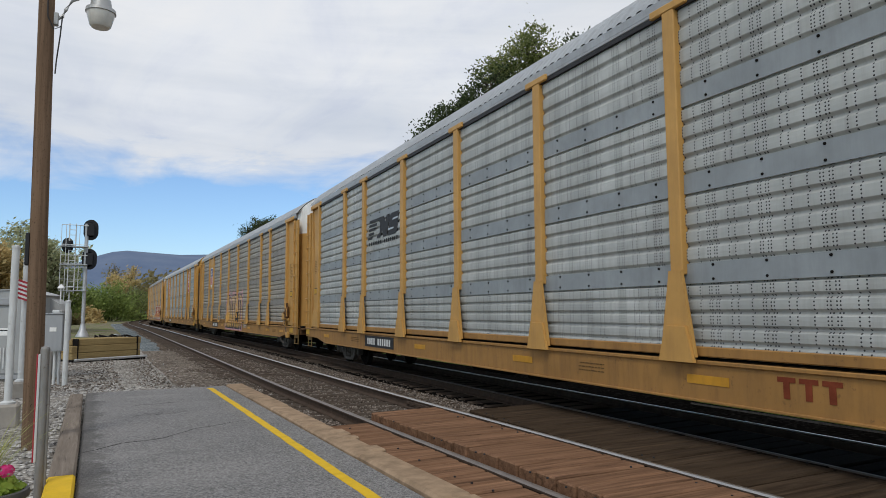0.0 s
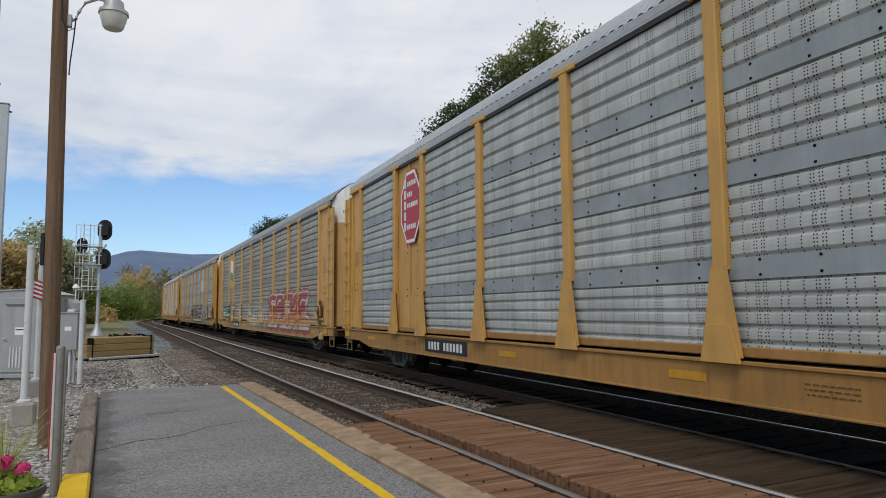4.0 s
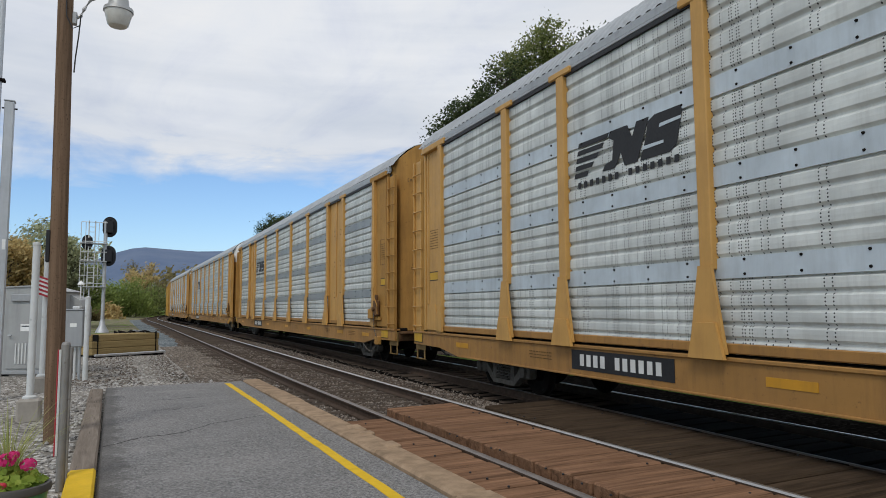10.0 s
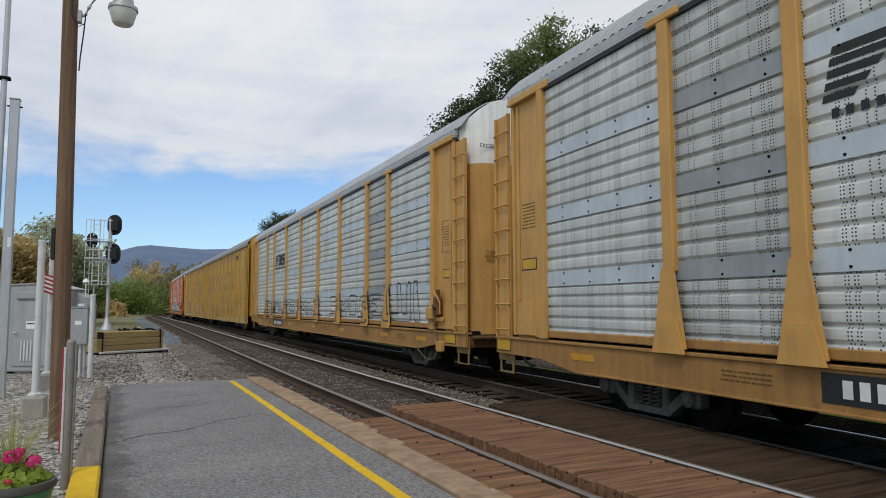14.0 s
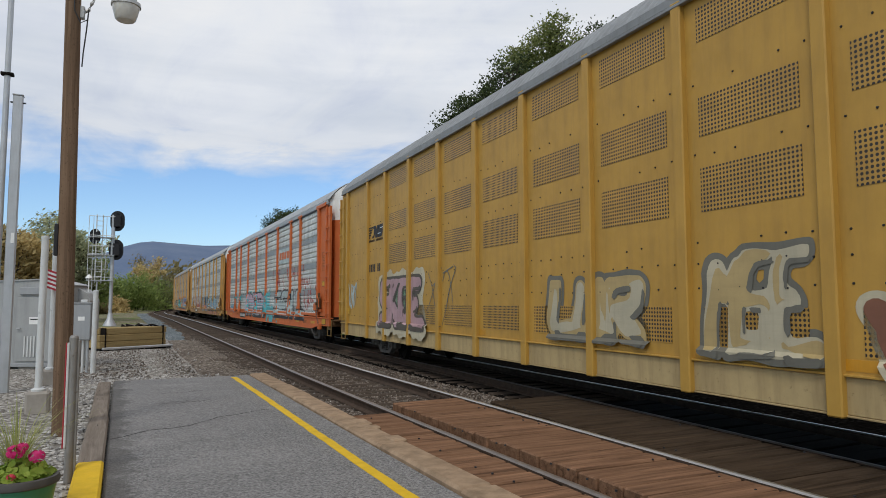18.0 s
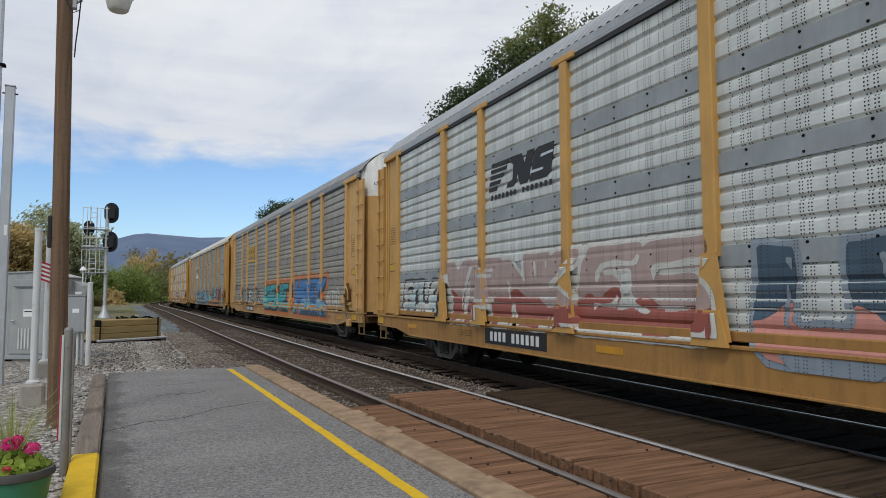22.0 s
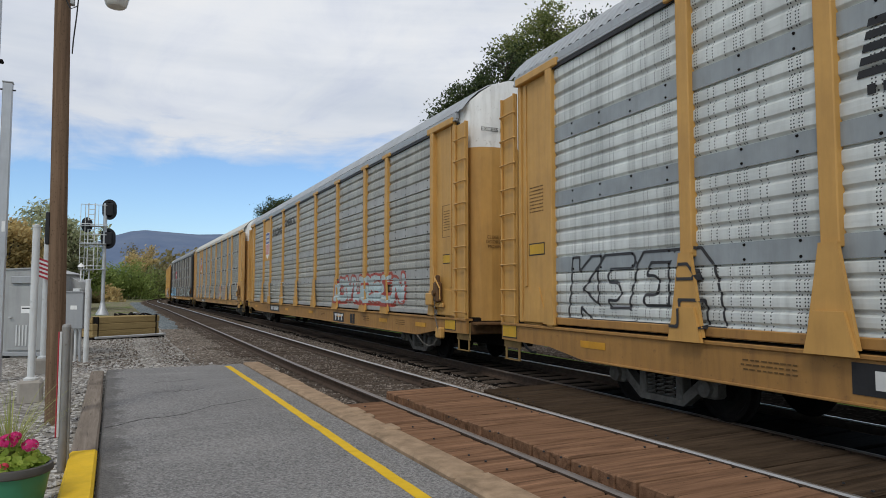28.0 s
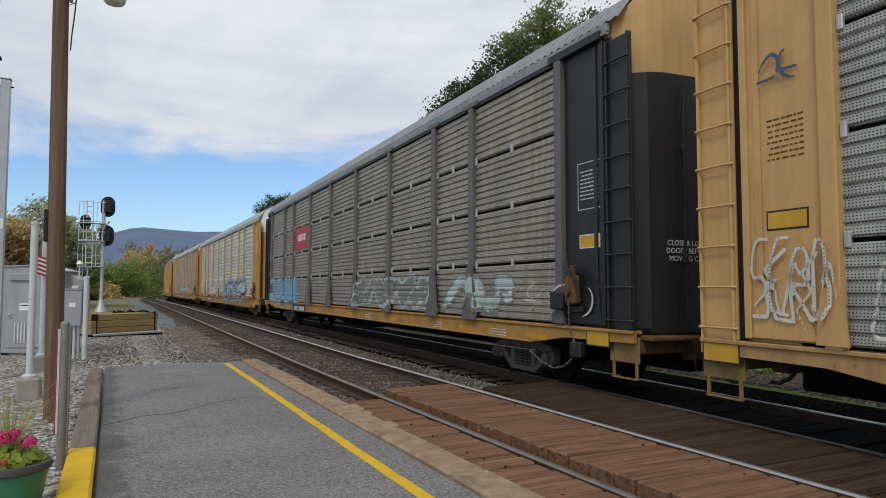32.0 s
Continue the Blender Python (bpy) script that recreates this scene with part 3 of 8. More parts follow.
def sill_mesh(length, t=SILL_Z):
    """Side sill: deep channel with top and bottom flanges, stepped up at both ends."""
    b = Builder()
    f = FOOT_Z - 0.03
    b.prism([(0.0, f), (0.0, t + 0.16), (1.6, t + 0.14), (2.6, t), (length - 2.6, t), (length - 1.6, t + 0.14), (length, t + 0.16), (length, f)][::-1], 0, -0.055, 0.0)
    b.box(-0.085, 0.0, f - 0.05, 0.1, length, f, 0.01)
    b.box(-0.08, 2.6, t, 0.1, length - 2.6, t + 0.03, 0.008)
    return b.mesh("side_sill")


def underframe_mesh(length):
    b = Builder()
    b.box(-1.44, 0.1, 0.92, 1.44, length - 0.1, FOOT_Z - 0.01, 0.02)
    b.box(-0.27, 0.3, 0.42, 0.27, length - 0.3, 0.93, 0.02)
    b.box(0.5, 5.6, 0.40, 0.62, length - 5.6, 0.93, 0.02)
    for i in range(9):
        y = 2.2 + i * (length - 4.4) / 8
        b.box(-1.42, y - 0.06, 0.70, 1.42, y + 0.06, 0.93, 0.01)
    b.tube([(-1.1, 5.2, 0.68), (-1.1, length - 5.2, 0.68)], 0.025, 6)
    b.tube([(-0.95, 5.2, 0.62), (-0.95, length - 5.2, 0.62)], 0.02, 6)
    b.box(-0.9, length * 0.47, 0.42, -0.35, length * 0.5, 0.8, 0.03)
    b.tube([(-0.7, length * 0.53, 0.58), (-0.7, length * 0.58, 0.58)], 0.19, 12)
    return b.mesh("underframe")


def end_mesh():
    """End doors: rounded corners in plan, drawn up to the roof's arch."""
    b = Builder()
    plan = [(-1.44, 1.25), (-1.44, 0.62), (-1.40, 0.42), (-1.30, 0.24), (-1.14, 0.10), (-0.92, 0.02), (-0.5, 0.0), (-0.02, 0.0), (-0.02, 0.03), (0.02, 0.03), (0.02, 0.0), (0.5, 0.0), (0.92, 0.02), (1.14, 0.10), (1.30, 0.24), (1.40, 0.42), (1.44, 0.62), (1.44, 1.25)]
    levels = [FLOOR_Z, 2.4, 2.42, 3.7, 3.72, 4.72, None]
    for lev in levels:
        for x, y in plan:
            b.v.append((x, y, arch(x) - 0.02 if lev is None else lev))
    m = len(plan)
    for i in range(len(levels) - 1):
        for j in range(m - 1):
            a = i * m + j
            b.face((a, a + 1, a + m + 1, a + m), 1 if i == len(levels) - 2 else 0)
    return b.mesh("end_door")


def end_plate_mesh(w):
    """Flat plate beside the end door with its pressed foot."""
    b = Builder()
    b.box(0.0, 0.0, 0.0, 0.04, w, SHEET_H, 0.01)
    b.prism([(0.10, 0.02), (w - 0.2, 0.02), (w - 0.45, 0.6), (0.16, 0.55)], 0, -0.02, 0.004)
    b.box(-0.035, 0.0, 0.0, 0.004, 0.09, SHEET_H, 0.01)
    return b.mesh("end_plate")


def fold_mesh(w):
    return Builder().box(-0.022, 0.17, 0.62, -0.0005, 0.25, SHEET_H - 0.05, 0.008).mesh("door_fold")


def header_mesh(w):
    return Builder().box(-0.10, 0.0, SHEET_H - 0.02, 0.03, w + 0.25, SHEET_H + 0.12, 0.015).mesh("door_header")


def coupler_mesh():
    b = Builder()
    b.box(-0.09, -0.55, 0.72, 0.09, 0.35, 0.90, 0.03)
    b.box(-0.17, -0.72, 0.68, 0.15, -0.42, 0.98, 0.05)
    b.box(-0.45, 0.0, 0.62, 0.45, 0.28, 1.0, 0.03)
    return b.mesh("coupler")


STEP_STEEL = plain("grimy_ochre_steel", (0.24, 0.155, 0.06), 0.7, 0.0, 0.3, 4.0, 0.3, 0.1, (0.06, 0.04, 0.025))


def stirrup_mesh():
    """Hanging step of flat bar under a plate."""
    b = Builder()
    for y in (0.0, 0.47):
        b.box(-0.012, y, 0.41, 0.012, y + 0.05, 0.98, 0.004)
    b.box(-0.03, 0.0, 0.395, 0.03, 0.52, 0.415, 0.006)
    b.box(-0.01, -0.04, 0.62, 0.008, 0.57, 0.98, 0.004)
    return b.mesh("step")


def hose_mesh():
    b = Builder()
    b.tube([(-0.3, 0.0, 0.72), (-0.3, -0.18, 0.62), (-0.29, -0.32, 0.46), (-0.26, -0.46, 0.38), (-0.24, -0.58, 0.38)], 0.028, 7)
    b.tube([(-0.55, 0.05, 0.98), (-0.55, -0.12, 0.86), (-0.62, -0.16, 0.66), (-0.55, -0.12, 0.5)], 0.016, 6)
    return b.mesh("air_hose")


def wheelset_mesh():
    b = Builder()
    for s in (-1, 1):
        p = [(0.10, 0.66), (0.40, 0.665), (0.455, 0.68), (0.46, 0.70), (0.425, 0.715), (0.415, 0.80), (0.36, 0.805), (0.33, 0.765), (0.17, 0.755), (0.15, 0.83), (0.09, 0.835)]
        prof = [(r, s * h) for r, h in p]
        b.lathe(prof if s > 0 else prof[::-1], 0, 28)
    b.tube([(-1.02, 0, 0), (1.02, 0, 0)], 0.075, 10)
    return b.mesh("wheelset", True)


def sideframe_mesh():
    """Cast truck side: arched bar over the springs with two axle boxes."""
    b = Builder()
    b.prism([(-1.08, 0.50), (-0.90, 0.46), (-0.50, 0.55), (0.50, 0.55), (0.90, 0.46), (1.08, 0.50), (0.92, 0.63), (0.52, 0.71), (-0.52, 0.71), (-0.92, 0.63)], 0, -0.07, 0.07)
    b.prism([(-0.84, 0.44), (-0.42, 0.13), (0.42, 0.13), (0.84, 0.44), (0.70, 0.50), (0.34, 0.22), (-0.34, 0.22), (-0.70, 0.50)], 0, -0.07, 0.07)
    for s in (-1, 1):
        b.box(-0.08, s * 0.36 - 0.07, 0.20, 0.08, s * 0.36 + 0.07, 0.58, 0.015)
    for s in (-1, 1):
        b.box(-0.12, s * 0.88 - 0.15, 0.30, 0.10, s * 0.88 + 0.15, 0.56, 0.04)
        b.lathe([(0.05, -0.20), (0.11, -0.17), (0.12, -0.08)], 0, 14, (0, s * 0.88, 0.43))
    return b.mesh("side_frame")


def spring_mesh():
    b = Builder()
    pts = [(0.055 * math.cos(a * 0.9), 0.055 * math.sin(a * 0.9), 0.23 + a * 0.0079) for a in range(0, 36)]
    b.tube(pts, 0.014, 5)
    return b.mesh("spring")


def bolster_mesh():
    b = Builder()
    b.box(-1.0, -0.2, 0.48, 1.0, 0.2, 0.72, 0.04)
    b.tube([(0, 0, 0.6), (0, 0, 0.92)], 0.2, 14)
    for s in (-1, 1):
        b.box(-0.9, s * 0.42 - 0.05, 0.40, 0.9, s * 0.42 + 0.05, 0.56, 0.02)
    return b.mesh("truck")


WHEELS = []          # (wheelset, car, offset of its axle along the car)


def add_truck(car, y, car_key):
    truck = part("truck", shared("bolster", bolster_mesh), STEEL_DARK, car, (0, y, 0), label="grimy cast-steel four-wheel truck")
    for s in (-1, 1):
        part("side_frame", shared("sideframe", sideframe_mesh), DUSTY_STEEL, truck, (s * 0.98, 0, 0), (0, 0, 0 if s < 0 else 180))
        for q in (-0.18, 0.0, 0.18):
            part("spring", shared("spring", spring_mesh), DUSTY_STEEL, truck, (s * 1.03, q, 0))
    for q in (-0.88, 0.88):
        w = part("wheelset", shared("wheelset", wheelset_mesh), STEEL_DARK, truck, (0, q, 0.415))
        WHEELS.append((w, car_key, y + q))


CARS = []            # (car, place of its middle along the line, distance between its trucks)


def autorack(middle, style, sheet_mat, band_mat, trim, label, sill=None, roof=None, top=None, gold_bays=(), grey_bays=(), trim_end=None, end_mat=None, foot=True):
    """One enclosed car carrier, from its front end (y = 0 at -CAR_LEN / 2) to its rear."""
    car = thing("autorack_car", label, "rail car", group="cars of the freight train")
    y0 = -CAR_LEN / 2
    sill = sill or {GOLD: SILL_GOLD, GOLD_PALE: SILL_PALE}.get(trim, trim)
    roof, top, trim_end = roof or ROOF, top or WHITE_PAINT, trim_end or trim
    part("roof", shared("roof", lambda: roof_mesh(CAR_LEN - 0.5)), roof, car, (0, y0 + 0.25, 0))
    part("underframe", shared("under", lambda: underframe_mesh(CAR_LEN)), STEEL_DARK, car, (0, y0, 0))
    for s in (-1, 1):
        turn = (0, 0, 0 if s < 0 else 180)
        lead = y0 if s < 0 else -y0
        part("side_sill", shared(("sill", style), lambda: sill_mesh(CAR_LEN, SILL_Z if style == "ribbed" else SILL_Z + 0.14)), sill, car, (s * (HALF - 0.03), lead, 0), turn)
        part("eave_rail", shared("eave", lambda: eave_mesh(CAR_LEN - 1.0)), roof, car, (s * (HALF - 0.02), y0 + 0.5 if s < 0 else -y0 - 0.5, HEAD_Z + 0.1), turn)
        if foot:
            part("foot_rail", shared("foot_rail", lambda: Builder().box(-0.058, 1.55, 0.0, 0.0, CAR_LEN - 1.55, 0.115, 0.012).mesh("foot_rail")), sill if foot is True else foot, car, (s * (HALF - 0.04), lead, FOOT_Z + 0.006), turn)
        # solid black strip drawn in place of the dark gap below the eave
        part("eave_slot", shared("slot", lambda: Builder().box(-0.05, 1.75, -0.045, -0.012, CAR_LEN - 1.75, 0.012).mesh("eave_slot")), INK, car, (s * (HALF - 0.02), lead, HEAD_Z), turn, "thin black strip standing for the dark gap under the eave")
        y = 0.0
        for i, w in enumerate(BAYS):
            a = y0 + y
            here = (s * (HALF - 0.04), a if s < 0 else a + w, FOOT_Z)
            if i in (0, len(BAYS) - 1):
                plate = w - 0.62
                b = a + 0.62 if i == 0 else a
                me = shared("plate", lambda: end_plate_mesh(plate))
                for nm, shape in (("end_plate", me), ("door_fold", shared("fold", lambda: fold_mesh(plate))), ("door_header", shared("header", lambda: header_mesh(plate)))):
                    ob = part(nm, shape, trim_end, car, (s * (HALF - 0.03), b, FOOT_Z), turn)
                    if (s < 0) != (i == 0):
                        ob.scale = (1, -1, 1)
                    if (s < 0 and i != 0) or (s > 0 and i != 0):
                        ob.location.y = b + plate
                ly = a + 0.02 if i == 0 else a + w - 0.52
                # black strip gives the gap between ladder and plate its darkness
                part("door_gasket", shared("ladder_gap", lambda: Builder().box(0.03, 0.0, -0.02, 0.06, 0.14, SHEET_H, 0.005).mesh("door_gasket")), RUBBER, car, (s * (HALF - 0.03), (b - 0.12 if i == 0 else b + plate - 0.02) + (0.0 if s < 0 else 0.14), FOOT_Z), turn, "black strip drawn for the dark gap beside the ladder")
                lad = part("ladder", shared("ladder_plate", ladder_plate), trim_end, car, (s * (HALF - 0.02), ly if s < 0 else ly + 0.5, FOOT_Z - 0.02), turn)
                add_rungs(lad)
                part("step", shared("stirrup", stirrup_mesh), STEP_STEEL, car, (s * (HALF - 0.06), ly, 0), label="grime-stained hanging step")
            elif i in gold_bays:
                part("blank_panel", shared(("blank", w), lambda: blank_mesh(w)), trim, car, here, turn)
            else:
                mats = [sheet_mat, band_mat]
                if i in grey_bays:
                    mats = [SHEET_GREY, BAND_GREY]
                part("side_panel", panel_mesh(style, w), mats, car, here, turn)
            if 1 <= i:
                plain_post = i in (1, len(BAYS) - 1)
                me = shared("slim_post", slim_post_mesh) if plain_post else shared("post", post_mesh)
                part("post", me, trim, car, (s * (HALF - 0.02), a, FOOT_Z), turn)
            y += w
    for e in (0, 1):
        turn = (0, 0, 180 * e)
        end = y0 if e == 0 else -y0
        part("end_door", shared("end", end_mesh), [end_mat or trim_end, top], car, (0, end, 0), turn)
        for x in (-0.62, 0.62):
            part("lock_rod", shared("rod", lambda: Builder().tube([(0, -0.03, 1.15), (0, -0.03, 4.6)], 0.016, 6).box(-0.04, -0.06, 2.0, 0.04, 0.0, 2.2, 0.01).box(-0.03, -0.045, 3.6, 0.03, 0.0, 3.68, 0.008).mesh("lock_rod")), trim_end, car, (x, end, 0), turn)
        part("end_sill", shared("end_sill", lambda: Builder().box(-1.42, 0.02, 0.74, 1.42, 0.5, 1.0, 0.02).box(-1.40, -0.22, 0.94, -0.55, 0.05, 0.985, 0.008).box(-0.34, -0.20, 0.70, 0.34, 0.06, 1.0, 0.03).mesh("end_sill")), RUSTY, car, (0, end, 0), turn, "grimy painted end sill with a step board")
        part("coupler", shared("coupler", coupler_mesh), RUSTY, car, (0, end, 0), turn)
        part("air_hose", shared("hose", hose_mesh), RUBBER, car, (0, end, 0), turn)
        add_truck(car, (1 if e else -1) * TRUCK_Y, len(CARS))
    CARS.append((car, middle, TRUCK_Y))
    return car


def blank_mesh(w):
    """Smooth double panel with pressed folds and a flared foot."""
    b = Builder()
    b.box(0.0, 0.0, 0.0, 0.05, w, SHEET_H, 0.01)
    for q in (0.0, w * 0.5 - 0.05, w - 0.1):
        b.box(-0.035, q, 0.0, 0.0, q + 0.10, SHEET_H, 0.012)
    b.prism([(0.05, 0.0), (w - 0.05, 0.0), (w - 0.3, 0.9), (0.3, 0.9)], 0, -0.02, 0.0)
    return b.mesh("blank_panel")


COUPLE0 = 23.89
JOINT, ART_REAR = 283.53, 304.7


# slack in the couplings: how far single cars stand behind their even place
SLACK = {3: 0.13, 10: 0.15, 11: 0.15, 12: 0.25, 15: 0.15, 16: 0.16}


def middle_of(i):
    """Middle of the i-th ordinary car ahead of (i < 9) or behind (i > 9) the articulated pair."""
    return (COUPLE0 + i * PITCH if i < 9 else ART_REAR + (i - 9) * PITCH) + 0.45 - CAR_LEN / 2 + SLACK.get(i, 0.0)


def travelled(t):
    """How far the train has come by t seconds."""
    return 15.8 * t - 1.67 + (0.0085 if t < 15 else 0.0065) * (t - 15) ** 2




# ---------------------------------------------------------------- lettering, heralds and spray paint on the cars
PAINTS = {}


def paint(r, g, b, hole=0.6):
    """Sprayed colour over the pierced sheets: the holes still show."""
    key = (round(r, 3), round(g, 3), round(b, 3), hole)
    if key not in PAINTS:
        PAINTS[key] = sheet("spray_paint_%d" % len(PAINTS), (r, g, b), rough=0.55, metal=0.0, rust=0.04, hole=hole)
    return PAINTS[key]


def text_mesh(words, size):
    """Words in the built-in font as a thin mesh in the y-z plane, read from the camera's side of the car."""
    def make():
        cu = bpy.data.curves.new("lettering", "FONT")
        cu.body, cu.size, cu.extrude, cu.align_x, cu.resolution_u = words, size, 0.002, "CENTER", 2
        ob = new("lettering", cu)
        me = bpy.data.meshes.new_from_object(ob.evaluated_get(bpy.context.evaluated_depsgraph_get()))
        bpy.data.objects.remove(ob)
        me.transform(Matrix(((0, 0, -1, 0), (-1, 0, 0, 0), (0, 1, 0, 0), (0, 0, 0, 1))))
        me.materials.clear()
        me.materials.append(None)
        return me
    return shared(("text", words, size), make)


def outer(style, posts, y, z):
    """How far the side stands out from the sheet's plane at y from the front and z over the rail."""
    h = z - FOOT_Z
    if h < 0:
        return 0.068
    if style != "flat" and (y < 1.62 or y > CAR_LEN - 1.62):
        return 0.05
    for p in posts:
        d = abs(y - p)
        if d < 0.10 or (h < 0.98 and d < 0.10 + 0.17 * (1 - h / 0.98)):
            return 0.175 if h < 0.35 else (0.138 if h < 0.98 else 0.098)
    if style == "flat":
        return 0.0
    if style not in PROFILES:
        PROFILES[style] = panel_profile(style)
    rows = PROFILES[style]
    i = min(len(rows) - 1, int(h / SHEET_H * len(rows)))
    while i > 0 and rows[i][0] > h:
        i -= 1
    while i < len(rows) - 2 and rows[i + 1][0] < h:
        i += 1
    (z0, o0, _), (z1, o1, _) = rows[i], rows[min(i + 1, len(rows) - 1)]
    f = 0 if z1 == z0 else min(1, max(0, (h - z0) / (z1 - z0)))
    return max(0.004, o0 + (o1 - o0) * f)


PROFILES = {}


def swoops(rng, y0, y1, z0, z1, count):
    """Loose abstract strokes in a row: arcs, hooks, bolts and arrows, each a list of (y, z, width factor)."""
    out = []
    wl = (y1 - y0) / count
    for k in range(count):
        cy, w, h = y1 - (k + 0.5) * wl, wl * 0.62, z1 - z0
        cz = z0 + h * rng.uniform(0.42, 0.58)
        for piece in range(2 if wl > 0.7 else 1):
            kind = rng.randrange(5)
            lean = rng.uniform(-0.35, 0.35)
            pts = []
            if kind == 0:                       # open arc
                a0, sweep = rng.uniform(0, 6.283), rng.choice((-1, 1)) * rng.uniform(2.4, 4.4)
                for q in range(9):
                    a = a0 + sweep * q / 8
                    pts.append((w * 0.75 * math.cos(a), h * 0.40 * math.sin(a), 0.55 + 0.6 * math.sin(math.pi * q / 8)))
            elif kind == 1:                     # lightning bolt
                n = rng.choice((3, 4))
                for q in range(n + 1):
                    pts.append((w * (0.7 if q % 2 else -0.6) * rng.uniform(0.6, 1.0), h * (0.48 - 0.96 * q / n), 1.15 - 0.75 * q / n))
            elif kind == 2:                     # spiral hook
                a0 = rng.uniform(0, 6.283)
                for q in range(11):
                    r = 1.0 - 0.075 * q
                    a = a0 + q * 0.52
                    pts.append((w * 0.75 * r * math.cos(a), h * 0.44 * r * math.sin(a), 1.1 - 0.07 * q))
            elif kind == 3:                     # long blade with a barb
                d = rng.choice((-1, 1))
                pts = [(-w * d, -h * 0.46, 0.35), (-0.2 * w * d, -0.05 * h, 1.1), (0.75 * w * d, 0.40 * h, 0.9), (0.35 * w * d, 0.46 * h, 0.4)]
            else:                               # wave
                for q in range(9):
                    u = q / 8
                    pts.append((w * (2 * u - 1), h * (0.34 * math.sin(u * 6.0 + lean * 5)), 0.6 + 0.5 * math.sin(math.pi * u)))
            out.append([(cy + y + lean * z, cz + z * rng.uniform(0.97, 1.0), f) for y, z, f in pts])
        if rng.random() < 0.6:
            zb = z0 + h * rng.uniform(0.15, 0.85)
            out.append([(cy + wl * 0.5, zb, 0.7), (cy - wl * 0.3, zb + h * rng.uniform(-0.2, 0.2), 1.0)])
    return out


# skeletons on a three by three grid, numbered like a keypad
GLYPHS = {"A": "1793 46", "B": "17965 5631", "C": "9713", "E": "9713 45", "G": "971365", "H": "17 39 46", "I": "28", "K": "17 94 43", "L": "713", "M": "17593", "n": "1793", "N": "1739",
          "O": "17931", "P": "17964", "R": "179643", "S": "974631", "T": "79 82", "U": "7139", "V": "729", "W": "71539", "Y": "75 95 52", "X": "73 91", "Z": "7913"}


def letter_strokes(rng, word, y0, y1, z0, z1):
    """Strokes of a sprayed word, read towards the car's front: each a list of (y, z, width factor)."""
    out, wl, h = [], (y1 - y0) / len(word), z1 - z0
    for i, ch in enumerate(word):
        left, lean, lift, tall = y1 - i * wl, rng.uniform(-0.10, 0.10) * wl, rng.uniform(-0.05, 0.05) * h, rng.uniform(0.90, 1.06)
        for run in GLYPHS[ch].split():
            pts = []
            for d in run:
                c, r = (int(d) - 1) % 3 / 2, (int(d) - 1) // 3 / 2
                c = 0.5 + (c - 0.5) * (0.72 + 0.12 * (1 - r))
                pts.append((left - wl * (c + rng.uniform(-0.05, 0.05)) + lean * r, z0 + lift + h * tall * (r + rng.uniform(-0.03, 0.03)), 1.15 - 0.3 * r))
            # soften the corners
            line = [pts[0]]
            for p, q in zip(pts, pts[1:]):
                for u in (0.2, 0.8):
                    line.append(tuple(a + (b - a) * u for a, b in zip(p, q)))
            out.append(line + [pts[-1]])
    return out


def stroke_field(y, z, y0, y1, z0, z1, letters, fat, rng):
    """Distance of each point to a row of swooping strokes, less their half width."""
    best = np.full(y.shape, 9.0)
    for line in letter_strokes(rng, letters, y0, y1, z0, z1) if isinstance(letters, str) else swoops(rng, y0, y1, z0, z1, letters):
        for (ay, az, fa), (by, bz, fb) in zip(line, line[1:]):
            dy, dz = by - ay, bz - az
            u = np.clip(((y - ay) * dy + (z - az) * dz) / max(1e-6, dy * dy + dz * dz), 0, 1)
            best = np.minimum(best, np.hypot(y - ay - u * dy, z - az - u * dz) - fat * (fa + (fb - fa) * u))
    lo = np.maximum(z0 - 0.06 - z, z - z1 - 0.08)
    return np.maximum(best, lo)


def fill_cells(b, field, ys, zs, level, style, posts, lift, mat):
    """Faces where the field lies under a level, with edges cut to the contour."""
    f = field - level
    inside = f < 0
    for i in range(len(ys) - 1):
        for j in range(len(zs) - 1):
            c = ((i, j), (i + 1, j), (i + 1, j + 1), (i, j + 1))
            ins = [inside[q] for q in c]
            if not any(ins):
                continue
            poly = []
            for q in range(4):
                p, n = c[q], c[(q + 1) % 4]
                if ins[q]:
                    poly.append((ys[p[0]], zs[p[1]]))
                if ins[q] != ins[(q + 1) % 4]:
                    t = f[p] / (f[p] - f[n])
                    poly.append((ys[p[0]] + (ys[n[0]] - ys[p[0]]) * t, zs[p[1]] + (zs[n[1]] - zs[p[1]]) * t))
            if len(poly) < 3:
                continue
            k = len(b.v)
            b.v += [(-outer(style, posts, py, pz) - lift, py, pz) for py, pz in poly]
            b.face(range(k + len(poly) - 1, k - 1, -1), mat)


